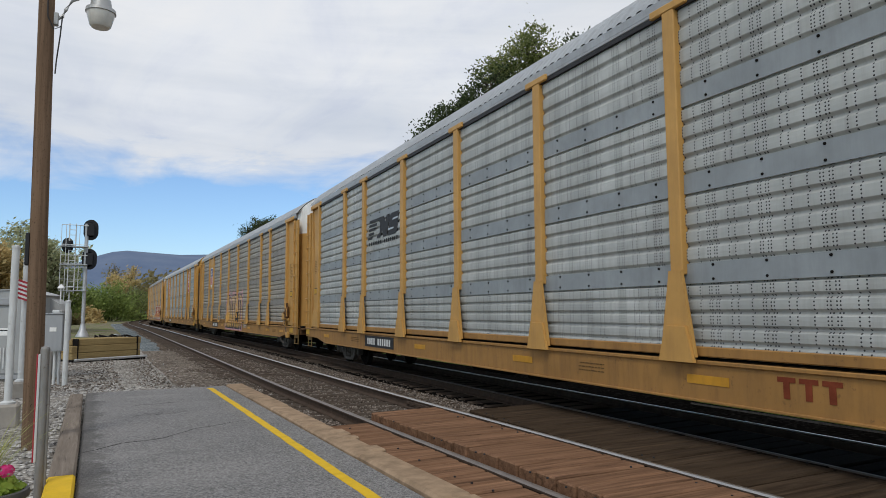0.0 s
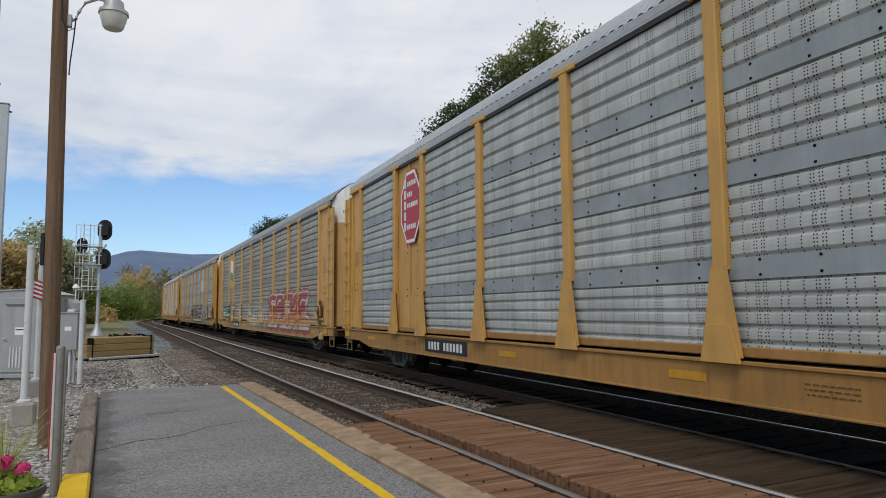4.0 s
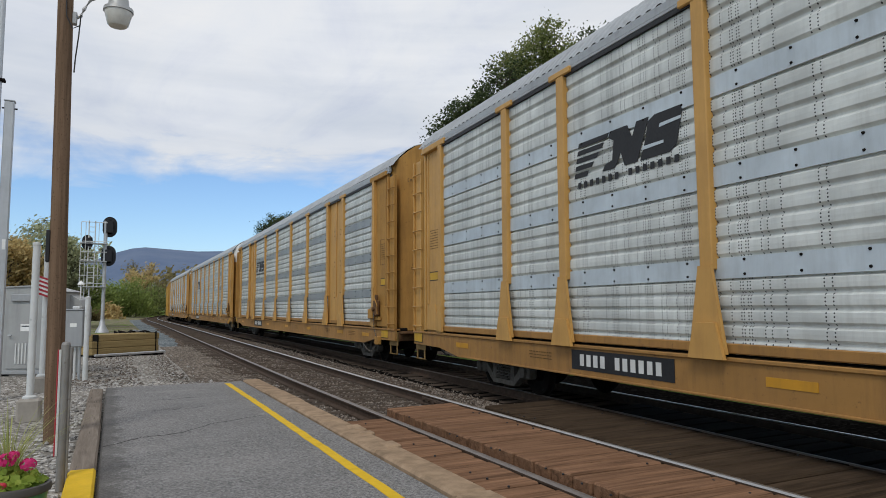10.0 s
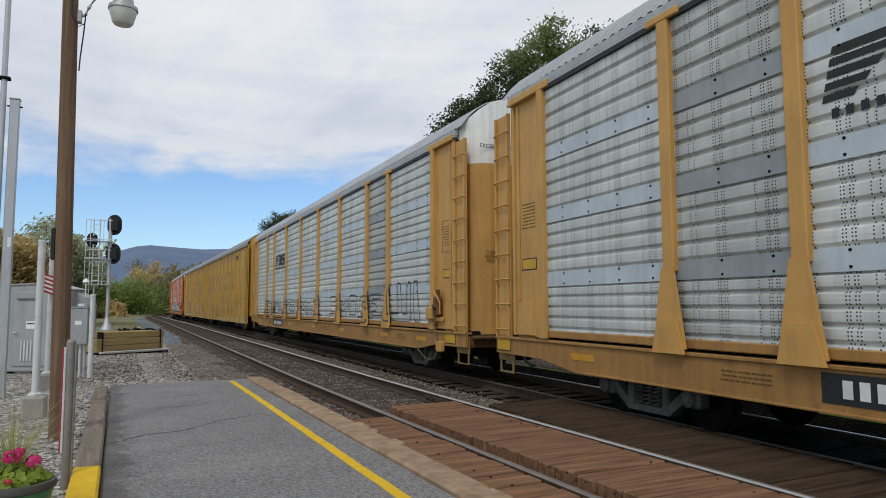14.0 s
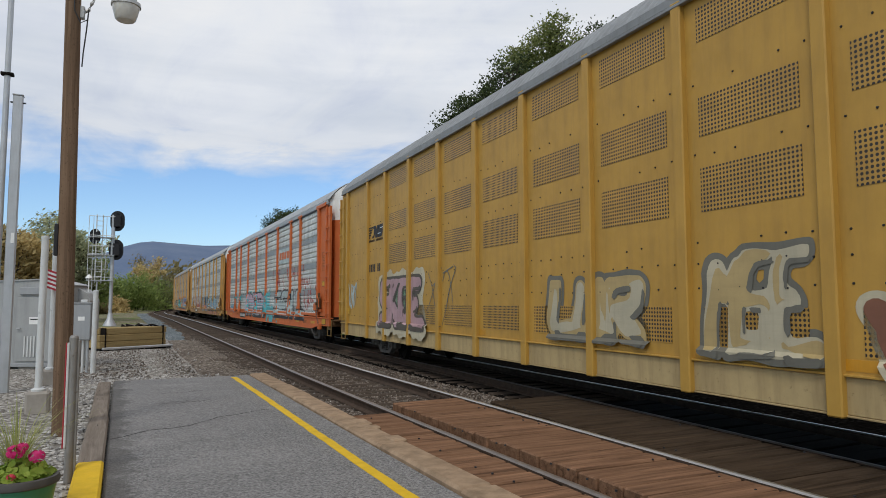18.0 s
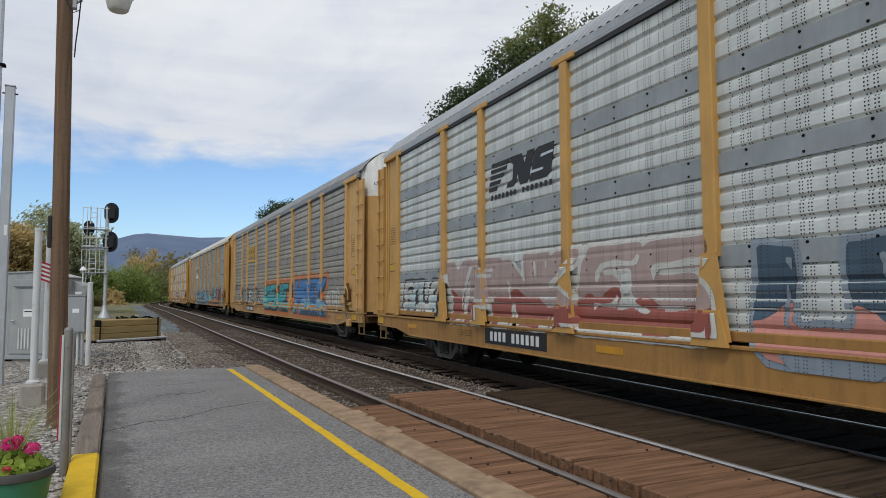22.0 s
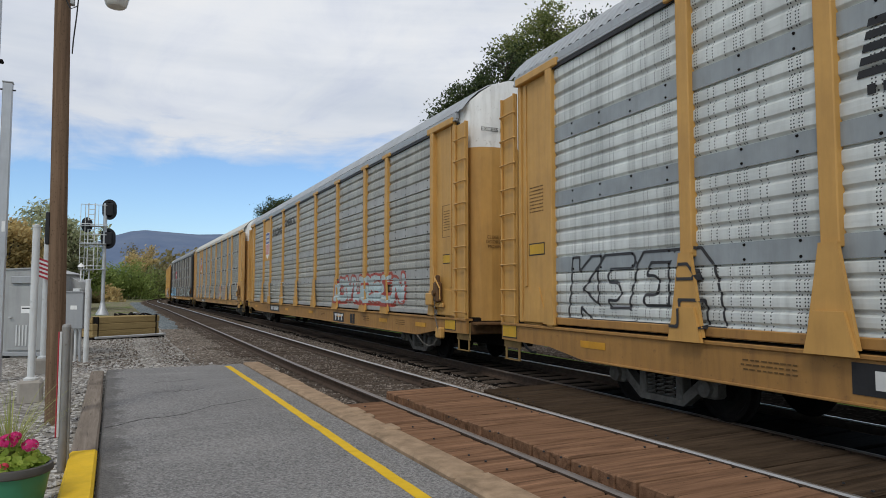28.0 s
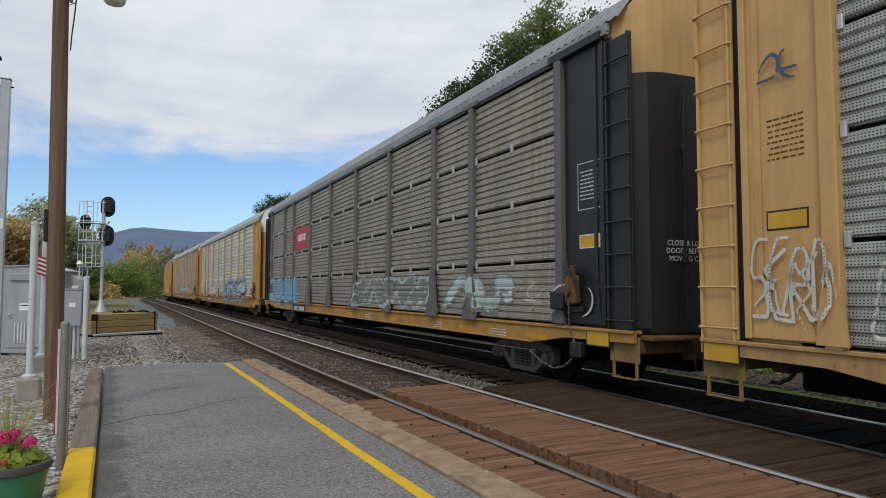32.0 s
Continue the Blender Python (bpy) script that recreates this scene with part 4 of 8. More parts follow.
def graffiti(car, style, posts, y0, y1, z0, z1, kind, letters, colours, seed, label, origin, floor=SILL_Z + 0.04):
    """One sprayed piece: halo, outline, fill and shine, laid on the sheets, posts and sill."""
    rng = random.Random(seed)
    thin = kind in ("tag", "outline", "brush")
    pad, step = 0.35, 0.027 if thin else 0.055
    ys = np.arange(y0 - pad, y1 + pad, step)
    lo, hi = max(floor, z0 - 0.15), z1 + 0.35
    zs = np.arange(lo, hi, 0.025 if thin else 0.045)
    Y, Z = np.meshgrid(ys, zs, indexing="ij")
    wob = 0.05 * np.sin(Y * 3.1 + seed) * np.cos(Z * 4.3 + seed * 2)
    b, mats = Builder(), []
    if kind == "bubble":
        count = len(letters) if isinstance(letters, str) else letters
        fat = min(0.30, 0.16 * (z1 - z0), (0.225 if isinstance(letters, str) else 0.26) * (y1 - y0) / count)
        d = stroke_field(Y + wob, Z, y0 + fat, y1 - fat, z0 + fat, z1 - fat, letters, fat, rng) + 0.02 * np.sin(Y * 9) * np.sin(Z * 8)
        layers = [(0.22 + 0.07 * np.sin(Y * 5.0 + seed) + 0.05 * np.sin(Y * 13) + 0.05 * np.sin(Z * 9), 2), (0.075, 1), (0.0, 0), (-0.55 * fat - 0.06 * np.sin(Y * 4 + Z * 3), 3)]
        lift = 0.004
        for level, c in layers:
            if colours[c] is None:
                continue
            fill_cells(b, d - level, ys, zs, 0.0, style, posts, lift, len(mats))
            mats.append(colours[c])
            lift += 0.003
        if len(colours) > 4 and colours[4] is not None:
            # the foot of the fill runs into a second colour
            fill_cells(b, np.maximum(d, Z - (z0 + 0.42 * (z1 - z0)) + 0.12 * np.sin(Y * 2.3 + seed) + 0.05 * np.sin(Y * 9)), ys, zs, 0.0, style, posts, lift, len(mats))
            mats.append(colours[4])
            lift += 0.003
        if colours[1] is not None:
            # drop shade and broken inner lines in the outline colour
            shade = np.maximum(stroke_field(Y + wob + 0.10, Z + 0.10, y0 + fat, y1 - fat, z0 + fat, z1 - fat, letters, fat * 0.5, random.Random(seed)), -(d + 0.5 * fat))
            fill_cells(b, np.maximum(shade + 0.02, -d - 0.75 * fat), ys, zs, 0.0, style, posts, lift, len(mats))
            mats.append(colours[1])
    elif kind in ("tag", "brush"):
        fat = 0.018 if kind == "tag" else 0.04
        d = stroke_field(Y + wob, Z, y0, y1, z0, z1, letters, fat, rng)
        if colours[2] is not None:
            fill_cells(b, d - 0.13 - 0.03 * np.sin(Y * 6), ys, zs, 0.0, style, posts, 0.004, 0)
            mats.append(colours[2])
        fill_cells(b, d, ys, zs, 0.0, style, posts, 0.007, len(mats))
        mats.append(colours[0])
    elif kind == "outline":
        fat = min(0.16, 0.12 * (z1 - z0))
        d = stroke_field(Y + wob, Z, y0 + fat, y1 - fat, z0 + fat, z1 - fat, letters, fat, rng)
        fill_cells(b, np.abs(d) - 0.019, ys, zs, 0.0, style, posts, 0.006, 0)
        mats.append(colours[0])
    elif kind == "wash":
        d = np.maximum(np.abs(Y - (y0 + y1) / 2) - (y1 - y0) / 2, np.maximum(z0 - Z, Z - z1)) + 0.16 * np.sin(Y * 4.1 + seed) + 0.10 * np.sin(Y * 9.7 + Z * 5 + seed) + 0.08 * np.cos(Z * 7.3)
        fill_cells(b, d, ys, zs, 0.0, style, posts, 0.003, 0)
        mats.append(colours[0])
    else:
        d = np.full(Y.shape, 9.0)
        for i in range(letters):
            cy, cz = rng.uniform(y0, y1), rng.uniform(z0, z1)
            a, ln = rng.uniform(0.7, 2.4), rng.uniform(0.15, 0.55)
            dy, dz = math.cos(a) * ln, math.sin(a) * ln
            u = np.clip(((Y - cy) * dy + (Z - cz) * dz) / (ln * ln), 0, 1)
            d = np.minimum(d, np.hypot(Y - cy - u * dy, Z - cz - u * dz) - 0.07 * (1 - 0.75 * u))
        fill_cells(b, d, ys, zs, 0.0, style, posts, 0.004, 0)
        mats.append(colours[0])
    if b.f:
        part("graffiti", b, mats, car, (-(HALF - (0.058 if style == "flat" else 0.04)), origin, 0), label=label)["kind"] = "stuff"


BLACK_P, WHITE_P, GREY_P = paint(0.03, 0.03, 0.035), paint(0.62, 0.62, 0.60), paint(0.22, 0.22, 0.20)
BLUE_P, SKY_P, TEAL_P, CYAN_P = paint(0.05, 0.22, 0.55), paint(0.20, 0.42, 0.62), paint(0.04, 0.36, 0.42), paint(0.10, 0.48, 0.56)
RED_P, PINK_P = paint(0.42, 0.07, 0.05), paint(0.62, 0.34, 0.42)
AMBER_P, CREAM_P, PLUM_P, SALMON_P = paint(0.62, 0.36, 0.10), paint(0.62, 0.52, 0.38), paint(0.17, 0.07, 0.13), paint(0.55, 0.24, 0.20, 0.0)
ROSE_P, BRICK_P, NAVY_P = paint(0.44, 0.33, 0.32), paint(0.33, 0.09, 0.07), paint(0.05, 0.09, 0.14)
STONE_P, SLATE_P = paint(0.40, 0.385, 0.34), paint(0.24, 0.29, 0.36)
DEEP_P = paint(0.07, 0.22, 0.36)
HAZE_P = paint(0.42, 0.43, 0.47)
TAN_P, FADED_RED_P, RUST_P = paint(0.60, 0.40, 0.23), paint(0.34, 0.075, 0.065), paint(0.50, 0.20, 0.10)
AZURE_P, ROSY_P = paint(0.10, 0.34, 0.58), paint(0.46, 0.19, 0.22)
MINT_P, ORANGE_P, LILAC_P, ICE_P = paint(0.16, 0.42, 0.30), paint(0.60, 0.17, 0.04), paint(0.55, 0.40, 0.52), paint(0.45, 0.55, 0.58)

# car: (from, to along the car; low, high; kind; letters; fill, outline, halo, shine; label)
PIECES = {
    1: [(11.1, 16.2, 0.66, 2.68, "bubble", "nInnIn", (TAN_P, BLACK_P, PINK_P, None, AMBER_P), "amber bubble graffiti with black outline and pink halo"),
        (10.0, 10.75, 1.72, 2.05, "tag", "GAPE", (WHITE_P, None, None), "white scrawled tag"),
        (9.95, 10.75, 1.34, 1.64, "tag", "HOLT", (WHITE_P, None, None), "white scrawled tag"),
        (9.8, 10.6, 0.84, 1.06, "tag", "POPA", (WHITE_P, None, None), "white scrawled tag"),
        (16.4, 18.2, 1.3, 2.0, "tag", 3, (WHITE_P, None, GREY_P), "grey throw-up tag")],
    3: [(3.0, 10.8, 0.72, 2.6, "bubble", "SACKE", (FADED_RED_P, WHITE_P, FADED_RED_P, None, RUST_P), "large faded red wild-style graffiti"),
        (11.0, 15.8, 0.70, 2.1, "bubble", "WSEM", (STONE_P, GREY_P, None, None, CREAM_P), "chalky pale graffiti edged in white"),
        (11.4, 15.4, 0.72, 1.5, "dash", 14, (AMBER_P, None, None), "amber paint spots"),
        (11.0, 15.8, 0.75, 2.25, "outline", "WSEM", (WHITE_P, None, None), "thin chalky graffiti lines"),
        (16.0, 22.4, 1.2, 2.1, "outline", "OURSEN", (WHITE_P, None, GREY_P), "pale scrawled tags"),
        (22.6, 26.0, 1.2, 1.95, "bubble", "SEE", (MINT_P, BLACK_P, None, ICE_P), "green bubble graffiti with dark outline")],
    4: [(8.3, 15.7, 0.74, 2.12, "bubble", "NUEE", (BLACK_P, WHITE_P, BLACK_P, None), "black block-shaped graffiti edged in white"),
        (4.8, 7.8, 0.75, 1.5, "wash", 1, (DEEP_P, None, None), "blue sprayed wash"),
        (4.4, 7.8, 0.9, 2.0, "dash", 26, (DEEP_P, None, None), "blue paint splashes"),
        (15.6, 17.2, 0.8, 1.5, "dash", 12, (BLUE_P, None, None), "blue paint spots"),
        (18.8, 21.4, 1.15, 2.05, "outline", "OBOR", (BLACK_P, None, None), "dark scrawled tag")],
    8: [(2.2, 5.0, 1.15, 2.3, "outline", "LUI", (BLACK_P, None, None), "black outline tag"),
        (5.2, 11.0, 1.1, 2.0, "outline", "SMOSE", (BLACK_P, None, None), "black outline throw-up"),
        (12.0, 23.5, 1.1, 1.9, "outline", "SNOWESRMNE", (BLACK_P, None, None), "thin black outline letters")],
    10: [(3.8, 10.5, 0.76, 2.35, "bubble", "SEIL", (ICE_P, BLACK_P, None, ICE_P), "cream bubble graffiti with heavy black outline"),
         (4.0, 11.0, 2.2, 3.0, "dash", 34, (RED_P, None, None), "dark red sprayed streaks"),
         (2.2, 4.6, 1.3, 2.6, "dash", 22, (RED_P, None, None), "dark red sprayed streaks"),
         (11.6, 18.9, 1.0, 2.2, "wash", 1, (CYAN_P, None, None), "turquoise sprayed background"),
         (12.6, 18.7, 0.66, 2.36, "bubble", "MNESM", (LILAC_P, BLACK_P, None, None, HAZE_P), "lilac sharp-edged graffiti with dark edges"),
         (9.6, 12.2, 0.65, 1.35, "wash", 1, (CYAN_P, None, None), "turquoise sprayed patch"),
         (19.2, 24.5, 1.2, 2.1, "dash", 16, (TEAL_P, None, None), "teal drips"),
         (23.7, 25.4, 1.1, 1.7, "wash", 1, (SKY_P, None, None), "blue sprayed patch")],
    11: [(0.8, 1.5, 1.5, 2.5, "tag", 2, (BLACK_P, None, None), "black loops on the end plate"),
         (2.2, 3.9, 1.5, 2.3, "tag", 4, (BLACK_P, None, None), "thin black scribble"),
         (23.4, 26.0, 1.14, 2.0, "bubble", "SOLR", (WHITE_P, BLACK_P, None, ICE_P), "white bubble graffiti with black outline"),
         (15.3, 23.4, 0.88, 2.5, "bubble", "YANKES", (ROSE_P, WHITE_P, None, None, BRICK_P), "brick red graffiti edged in white"),
         (10.3, 15.1, 0.75, 2.3, "bubble", "UAU", (NAVY_P, SLATE_P, None, None, SALMON_P), "dark blue looping graffiti with red fill"),
         (4.2, 9.9, 0.80, 2.25, "bubble", "ORNA", (ICE_P, BLACK_P, None, SKY_P), "pale bubble graffiti with black outline and blue ends"),
         (3.4, 10.5, 0.68, 0.92, "wash", 1, (SALMON_P, None, None), "salmon overspray along the sill")],
    12: [(10.2, 15.8, 0.74, 2.26, "bubble", "SEWE", (TEAL_P, BLACK_P, ORANGE_P, None, CYAN_P), "teal bubble graffiti with orange glow"),
         (4.0, 9.2, 0.66, 2.4, "bubble", "HSEK", (BLUE_P, NAVY_P, ORANGE_P, None, SKY_P), "bright blue bubble graffiti with orange glow"),
         (2.6, 4.1, 1.08, 1.8, "brush", "NITAO", (WHITE_P, None, None), "white dripping tag"),
         (17.3, 23.2, 1.1, 1.95, "bubble", "WRESKNE", (GREY_P, BLACK_P, None, ICE_P), "faded grey graffiti letters"),
         (23.9, 26.0, 1.2, 2.5, "tag", 2, (BLACK_P, None, None), "black scrawled face shape")],
    13: [(11.2, 20.2, 0.78, 1.98, "bubble", "EYON", (AZURE_P, BLACK_P, AZURE_P, None), "light blue block-shaped graffiti"),
         (3.0, 10.0, 0.70, 1.15, "wash", 1, (SALMON_P, None, None), "salmon pink sprayed base"),
         (8.5, 10.0, 0.85, 1.55, "wash", 1, (CYAN_P, None, None), "turquoise sprayed patch"),
         (6.2, 8.6, 1.45, 2.15, "wash", 1, (CYAN_P, None, None), "turquoise sprayed patch"),
         (2.9, 3.7, 0.75, 1.25, "wash", 1, (CYAN_P, None, None), "turquoise sprayed patch"),
         (3.4, 9.3, 0.80, 2.3, "bubble", "MKEA", (PLUM_P, BLACK_P, None, None, ROSY_P), "plum sharp-edged graffiti with a pink foot"),
         (1.9, 2.6, 1.5, 1.75, "tag", "COB", (WHITE_P, None, None), "small white tag")],
    14: [(9.6, 16.1, 0.72, 2.1, "bubble", "SERK", (GREY_P, WHITE_P, None, None), "grey throw-up outlined in white"),
         (22.7, 25.9, 1.15, 2.2, "outline", "KEEA", (BLACK_P, None, None), "black outline throw-up")],
    15: [(17.7, 22.6, 1.2, 2.1, "tag", 4, (WHITE_P, None, None), "thin white scribbled tags"),
         (3.4, 9.6, 1.22, 2.15, "bubble", "OVURSEN", (ICE_P, RED_P, None, None), "pale bubble graffiti outlined in red"),
         (24.45, 25.45, 1.35, 2.55, "brush", "O", (ICE_P, None, None), "white sprayed ring"),
         (24.5, 25.5, 1.30, 2.65, "tag", "WIV", (ICE_P, None, None), "white looping scrawl")],
    16: [(26.6, 27.1, 3.75, 4.15, "tag", 2, (NAVY_P, None, None), "thin dark squiggle on the end plate"),
         (26.3, 27.25, 1.35, 2.15, "tag", "SERB", (WHITE_P, None, None), "white scrawled tag"),
         (26.25, 27.2, 1.25, 2.05, "tag", 4, (WHITE_P, None, None), "white scrawled loops"),
         (20.2, 26.0, 1.15, 2.0, "outline", "NEXTA", (WHITE_P, None, None), "thin white outline letters"),
         (13.6, 18.6, 1.15, 2.1, "outline", "SEICA", (WHITE_P, None, None), "thin white outline letters"),
         (7.3, 11.5, 1.12, 2.0, "wash", 1, (STONE_P, None, None), "chalky cream sprayed patch"),
         (7.4, 11.4, 1.15, 2.0, "outline", "SEARS", (ROSY_P, None, None), "faded red sprayed letters")],
    17: [(0.9, 2.9, 1.15, 1.75, "tag", 4, (WHITE_P, None, None), "white scrawled tag"),
         (3.1, 6.2, 1.12, 1.95, "bubble", 5, (ICE_P, GREY_P, None, None), "pale chalky letters"),
         (6.8, 12.6, 1.1, 2.0, "bubble", 6, (GREY_P, ICE_P, None, None), "faded chalky tag"),
         (20.4, 26.0, 0.95, 2.0, "wash", 1, (SKY_P, None, None), "light blue sprayed wash")],
    18: [(4.0, 12.0, 0.9, 2.2, "bubble", 6, (BLUE_P, BLACK_P, SKY_P, ICE_P), "blue graffiti letters"),
         (14.0, 20.0, 1.1, 2.0, "bubble", 5, (WHITE_P, GREY_P, None, None), "white graffiti letters")],
    19: [(6.0, 16.0, 1.0, 2.0, "bubble", 7, (ICE_P, GREY_P, None, None), "pale graffiti letters")],
}


FADED_INK = plain("faded_lettering", (0.13, 0.075, 0.03), 0.7, 0.0, 0.4, 9.0)


def bars(b, x, y0, y1, z0, z1, rows, rng, gap=0.4):
    """Rows of short bars that stand for small lettering."""
    h = (z1 - z0) / rows
    for r in range(rows):
        y = y0
        while y < y1 - 0.02:
            w = rng.uniform(0.025, 0.08)
            b.box(x - 0.003, y, z0 + r * h + h * 0.2, x, min(y + w, y1), z0 + r * h + h * (1 - gap), 0)
            y += w + rng.uniform(0.012, 0.03)


RUSTY = plain("rusty_brown_steel", (0.16, 0.088, 0.042), 0.75, 0.1, 0.35, 6.0, 0.5, 0.2, (0.05, 0.03, 0.02))


def car_marks(car, index, style, dark):
    """Number board, reflectors, labels and stencils on the side that faces the platform."""
    rng = random.Random(200 + index)
    y0 = -CAR_LEN / 2
    xs = -(HALF - 0.03) - 0.057
    yb = y0 + sum(BAYS[:8]) + 0.2
    part("number_board", Builder().box(xs - 0.004, yb - 2.55, 0.70, xs, yb - 0.35, 0.99), INK, car, label="black number board")
    t = Builder()
    for k in range(11):
        if k != 4:
            y = yb - 0.62 - k * 0.165
            t.box(xs - 0.008, y - 0.05, 0.76, xs - 0.0045, y + 0.05, 0.93, 0)
    part("number_strip", t, CHALK, car)["kind"] = "stuff"
    for q in (2.4, 5.0, 9.2, 13.1, 17.4, 25.2):
        part("reflector", Builder().box(xs - 0.005, y0 + q - 0.30, 0.80, xs, y0 + q + 0.30, 0.90), REFLECT, car)
    st = Builder()
    for q, w in ((3.4, 0.9), (6.2, 0.7), (11.0, 0.8), (21.8, 1.0)):
        bars(st, xs - 0.001, y0 + q, y0 + q + w * 0.7, 0.78, 0.93, 3, rng, 0.5)
    part("sill_stencil", st, FADED_INK if not dark else CHALK, car)["kind"] = "stuff"
    xp = -(HALF - 0.03) - 0.001
    for e in (0, 1):
        ye = y0 + 0.72 if e == 0 else -y0 - 1.45
        part("label_border", Builder().box(xp - 0.003, ye + 0.03, 2.25, xp, ye + 0.53, 2.46), CHALK if dark else INK, car)
        part("warning_label", Builder().box(xp - 0.006, ye + 0.05, 2.27, xp - 0.0032, ye + 0.51, 2.44), LABEL, car)
        box = Builder()
        bars(box, xp, ye + 0.06, ye + 0.50, 2.98, 3.46, 8, rng, 0.5)
        if e == 0:
            for a in ((ye, 2.84, ye + 0.56, 2.85), (ye, 3.55, ye + 0.56, 3.56), (ye, 2.85, ye + 0.01, 3.55), (ye + 0.55, 2.85, ye + 0.56, 3.55)):
                box.box(xp - 0.003, a[0], a[1], xp, a[2], a[3], 0)
        part("stencil_box", box, CHALK if dark else FADED_INK, car)["kind"] = "stuff"
        xq = -(HALF - 0.03) - 0.057
        part("sill_label", Builder().box(xq - 0.003, ye + (0.88 if e else -0.22), 0.80, xq, ye + (1.42 if e else 0.32), 1.04), INK, car)
        part("sill_label", Builder().box(xq - 0.006, ye + (0.9 if e else -0.2), 0.82, xq - 0.0032, ye + (1.4 if e else 0.3), 1.02), LABEL, car)
    # lever hand brake: bracket, housing, levers and a slack chain at the front end
    trim = [o for o in car.children if o.name.startswith("end_plate")][0].material_slots[0].material
    hb = part("hand_brake", Builder().box(-0.13, -0.13, 1.42, 0.0, 0.13, 1.86, 0.05).tube([(-0.13, 0, 1.62), (-0.19, 0, 1.62)], 0.06, 12).box(-0.10, -0.05, 1.80, -0.02, 0.05, 2.02, 0.02), RUSTY, car, (-HALF - 0.02, y0 + 1.30, -0.02), label="rust-brown hand brake housing")
    part("bracket", Builder().box(-0.16, 0.14, 1.34, 0.0, 0.48, 1.62, 0.02).box(-0.05, -0.22, 1.30, 0.0, 0.5, 1.40, 0.012).box(-0.05, 0.10, 1.60, 0.0, 0.2, 2.0, 0.012), trim, hb)
    part("lever", Builder().tube([(-0.15, 0.02, 2.22), (-0.15, 0.0, 2.0), (-0.15, -0.06, 1.86)], 0.017, 6).tube([(-0.15, -0.04, 1.95), (-0.15, -0.30, 1.72), (-0.15, -0.31, 1.48)], 0.017, 6), trim, hb)
    part("chain_guide", Builder().box(-0.10, -0.22, 0.62, 0.02, 0.06, 0.86, 0.025), trim, hb)
    links = Builder()
    line = [(-0.14, 0.0, 1.5), (-0.14, -0.02, 1.1), (-0.10, -0.10, 0.84), (-0.06, 0.0, 0.62), (-0.05, 0.25, 0.46), (-0.04, 0.55, 0.40), (-0.03, 0.9, 0.46), (-0.02, 1.3, 0.62)]
    for (x0, a0, z0), (x1, a1, z1) in zip(line, line[1:]):
        n = max(2, int(math.hypot(a1 - a0, z1 - z0) / 0.055))
        for q in range(n):
            u, v = q / n, (q + 0.8) / n
            r = 0.018 if q % 2 else 0.011
            links.tube([(x0 + (x1 - x0) * u, a0 + (a1 - a0) * u, z0 + (z1 - z0) * u), (x0 + (x1 - x0) * v, a0 + (a1 - a0) * v, z0 + (z1 - z0) * v)], r, 5)
    part("brake_chain", links, DUSTY_STEEL, hb)["kind"] = "stuff"
    part("brake_rod", Builder().tube([(-HALF + 0.02, y0 + 2.5, 0.60), (-HALF + 0.02, y0 + 9.5, 0.56)], 0.012, 6), DUSTY_STEEL, car)


def bolts(car, style, posts):
    """Bolt heads along the flat bands of the sheets."""
    b = Builder()
    y0 = -CAR_LEN / 2
    for p0, p1 in zip(posts, posts[1:]):
        n = int((p1 - p0 - 0.2) / 0.70)
        for k in range(n + 1):
            y = p0 + 0.3625 + 0.70 * k
            if y > p1 - 0.15:
                continue
            for z in (0.885, 1.045, 1.945, 2.105, 3.005, 3.165):
                b.lathe([(0.001, -0.048), (0.014, -0.044), (0.018, -0.030)], 0, 6, (-(HALF - 0.04), y0 + y, FOOT_Z + z))
    part("bolt_row", b, STEEL_DARK, car)["kind"] = "stuff"


def clips(car, posts):
    """Clips that hold the slatted sheets at posts and mid-span."""
    b = Builder()
    y0 = -CAR_LEN / 2
    for i, (p0, p1) in enumerate(zip(posts, posts[1:])):
        for z in (1.02, 2.06, 3.10):
            for y in (p0 + 0.13, p1 - 0.13, (p0 + p1) / 2):
                b.box(-(HALF - 0.04) - 0.05, y0 + y - 0.035, FOOT_Z + z - 0.10, -(HALF - 0.04), y0 + y + 0.035, FOOT_Z + z + 0.06, 0.012)
    part("clip_row", b, GALV, car)["kind"] = "stuff"


def half_plate(car, bay, material_, z0=2.1):
    a = -CAR_LEN / 2 + sum(BAYS[:bay])
    w = BAYS[bay]
    part("herald_plate", Builder().box(-0.045, 0.11, z0, 0.0, w - 0.11, SHEET_H - 0.02, 0.01), material_, car, (-(HALF - 0.04), a, FOOT_Z))
    return a + w / 2


def flat_shape(car, name, poly, material_, y, z, out, label=""):
    """A thin cut-out on the side: poly is in (to the reader's right, up)."""
    b = Builder().prism([(-p, q) for p, q in poly][::-1], 0, -0.004, 0.0)
    return part(name, b, material_, car, (-(HALF - 0.04) - out, y, z), label=label)


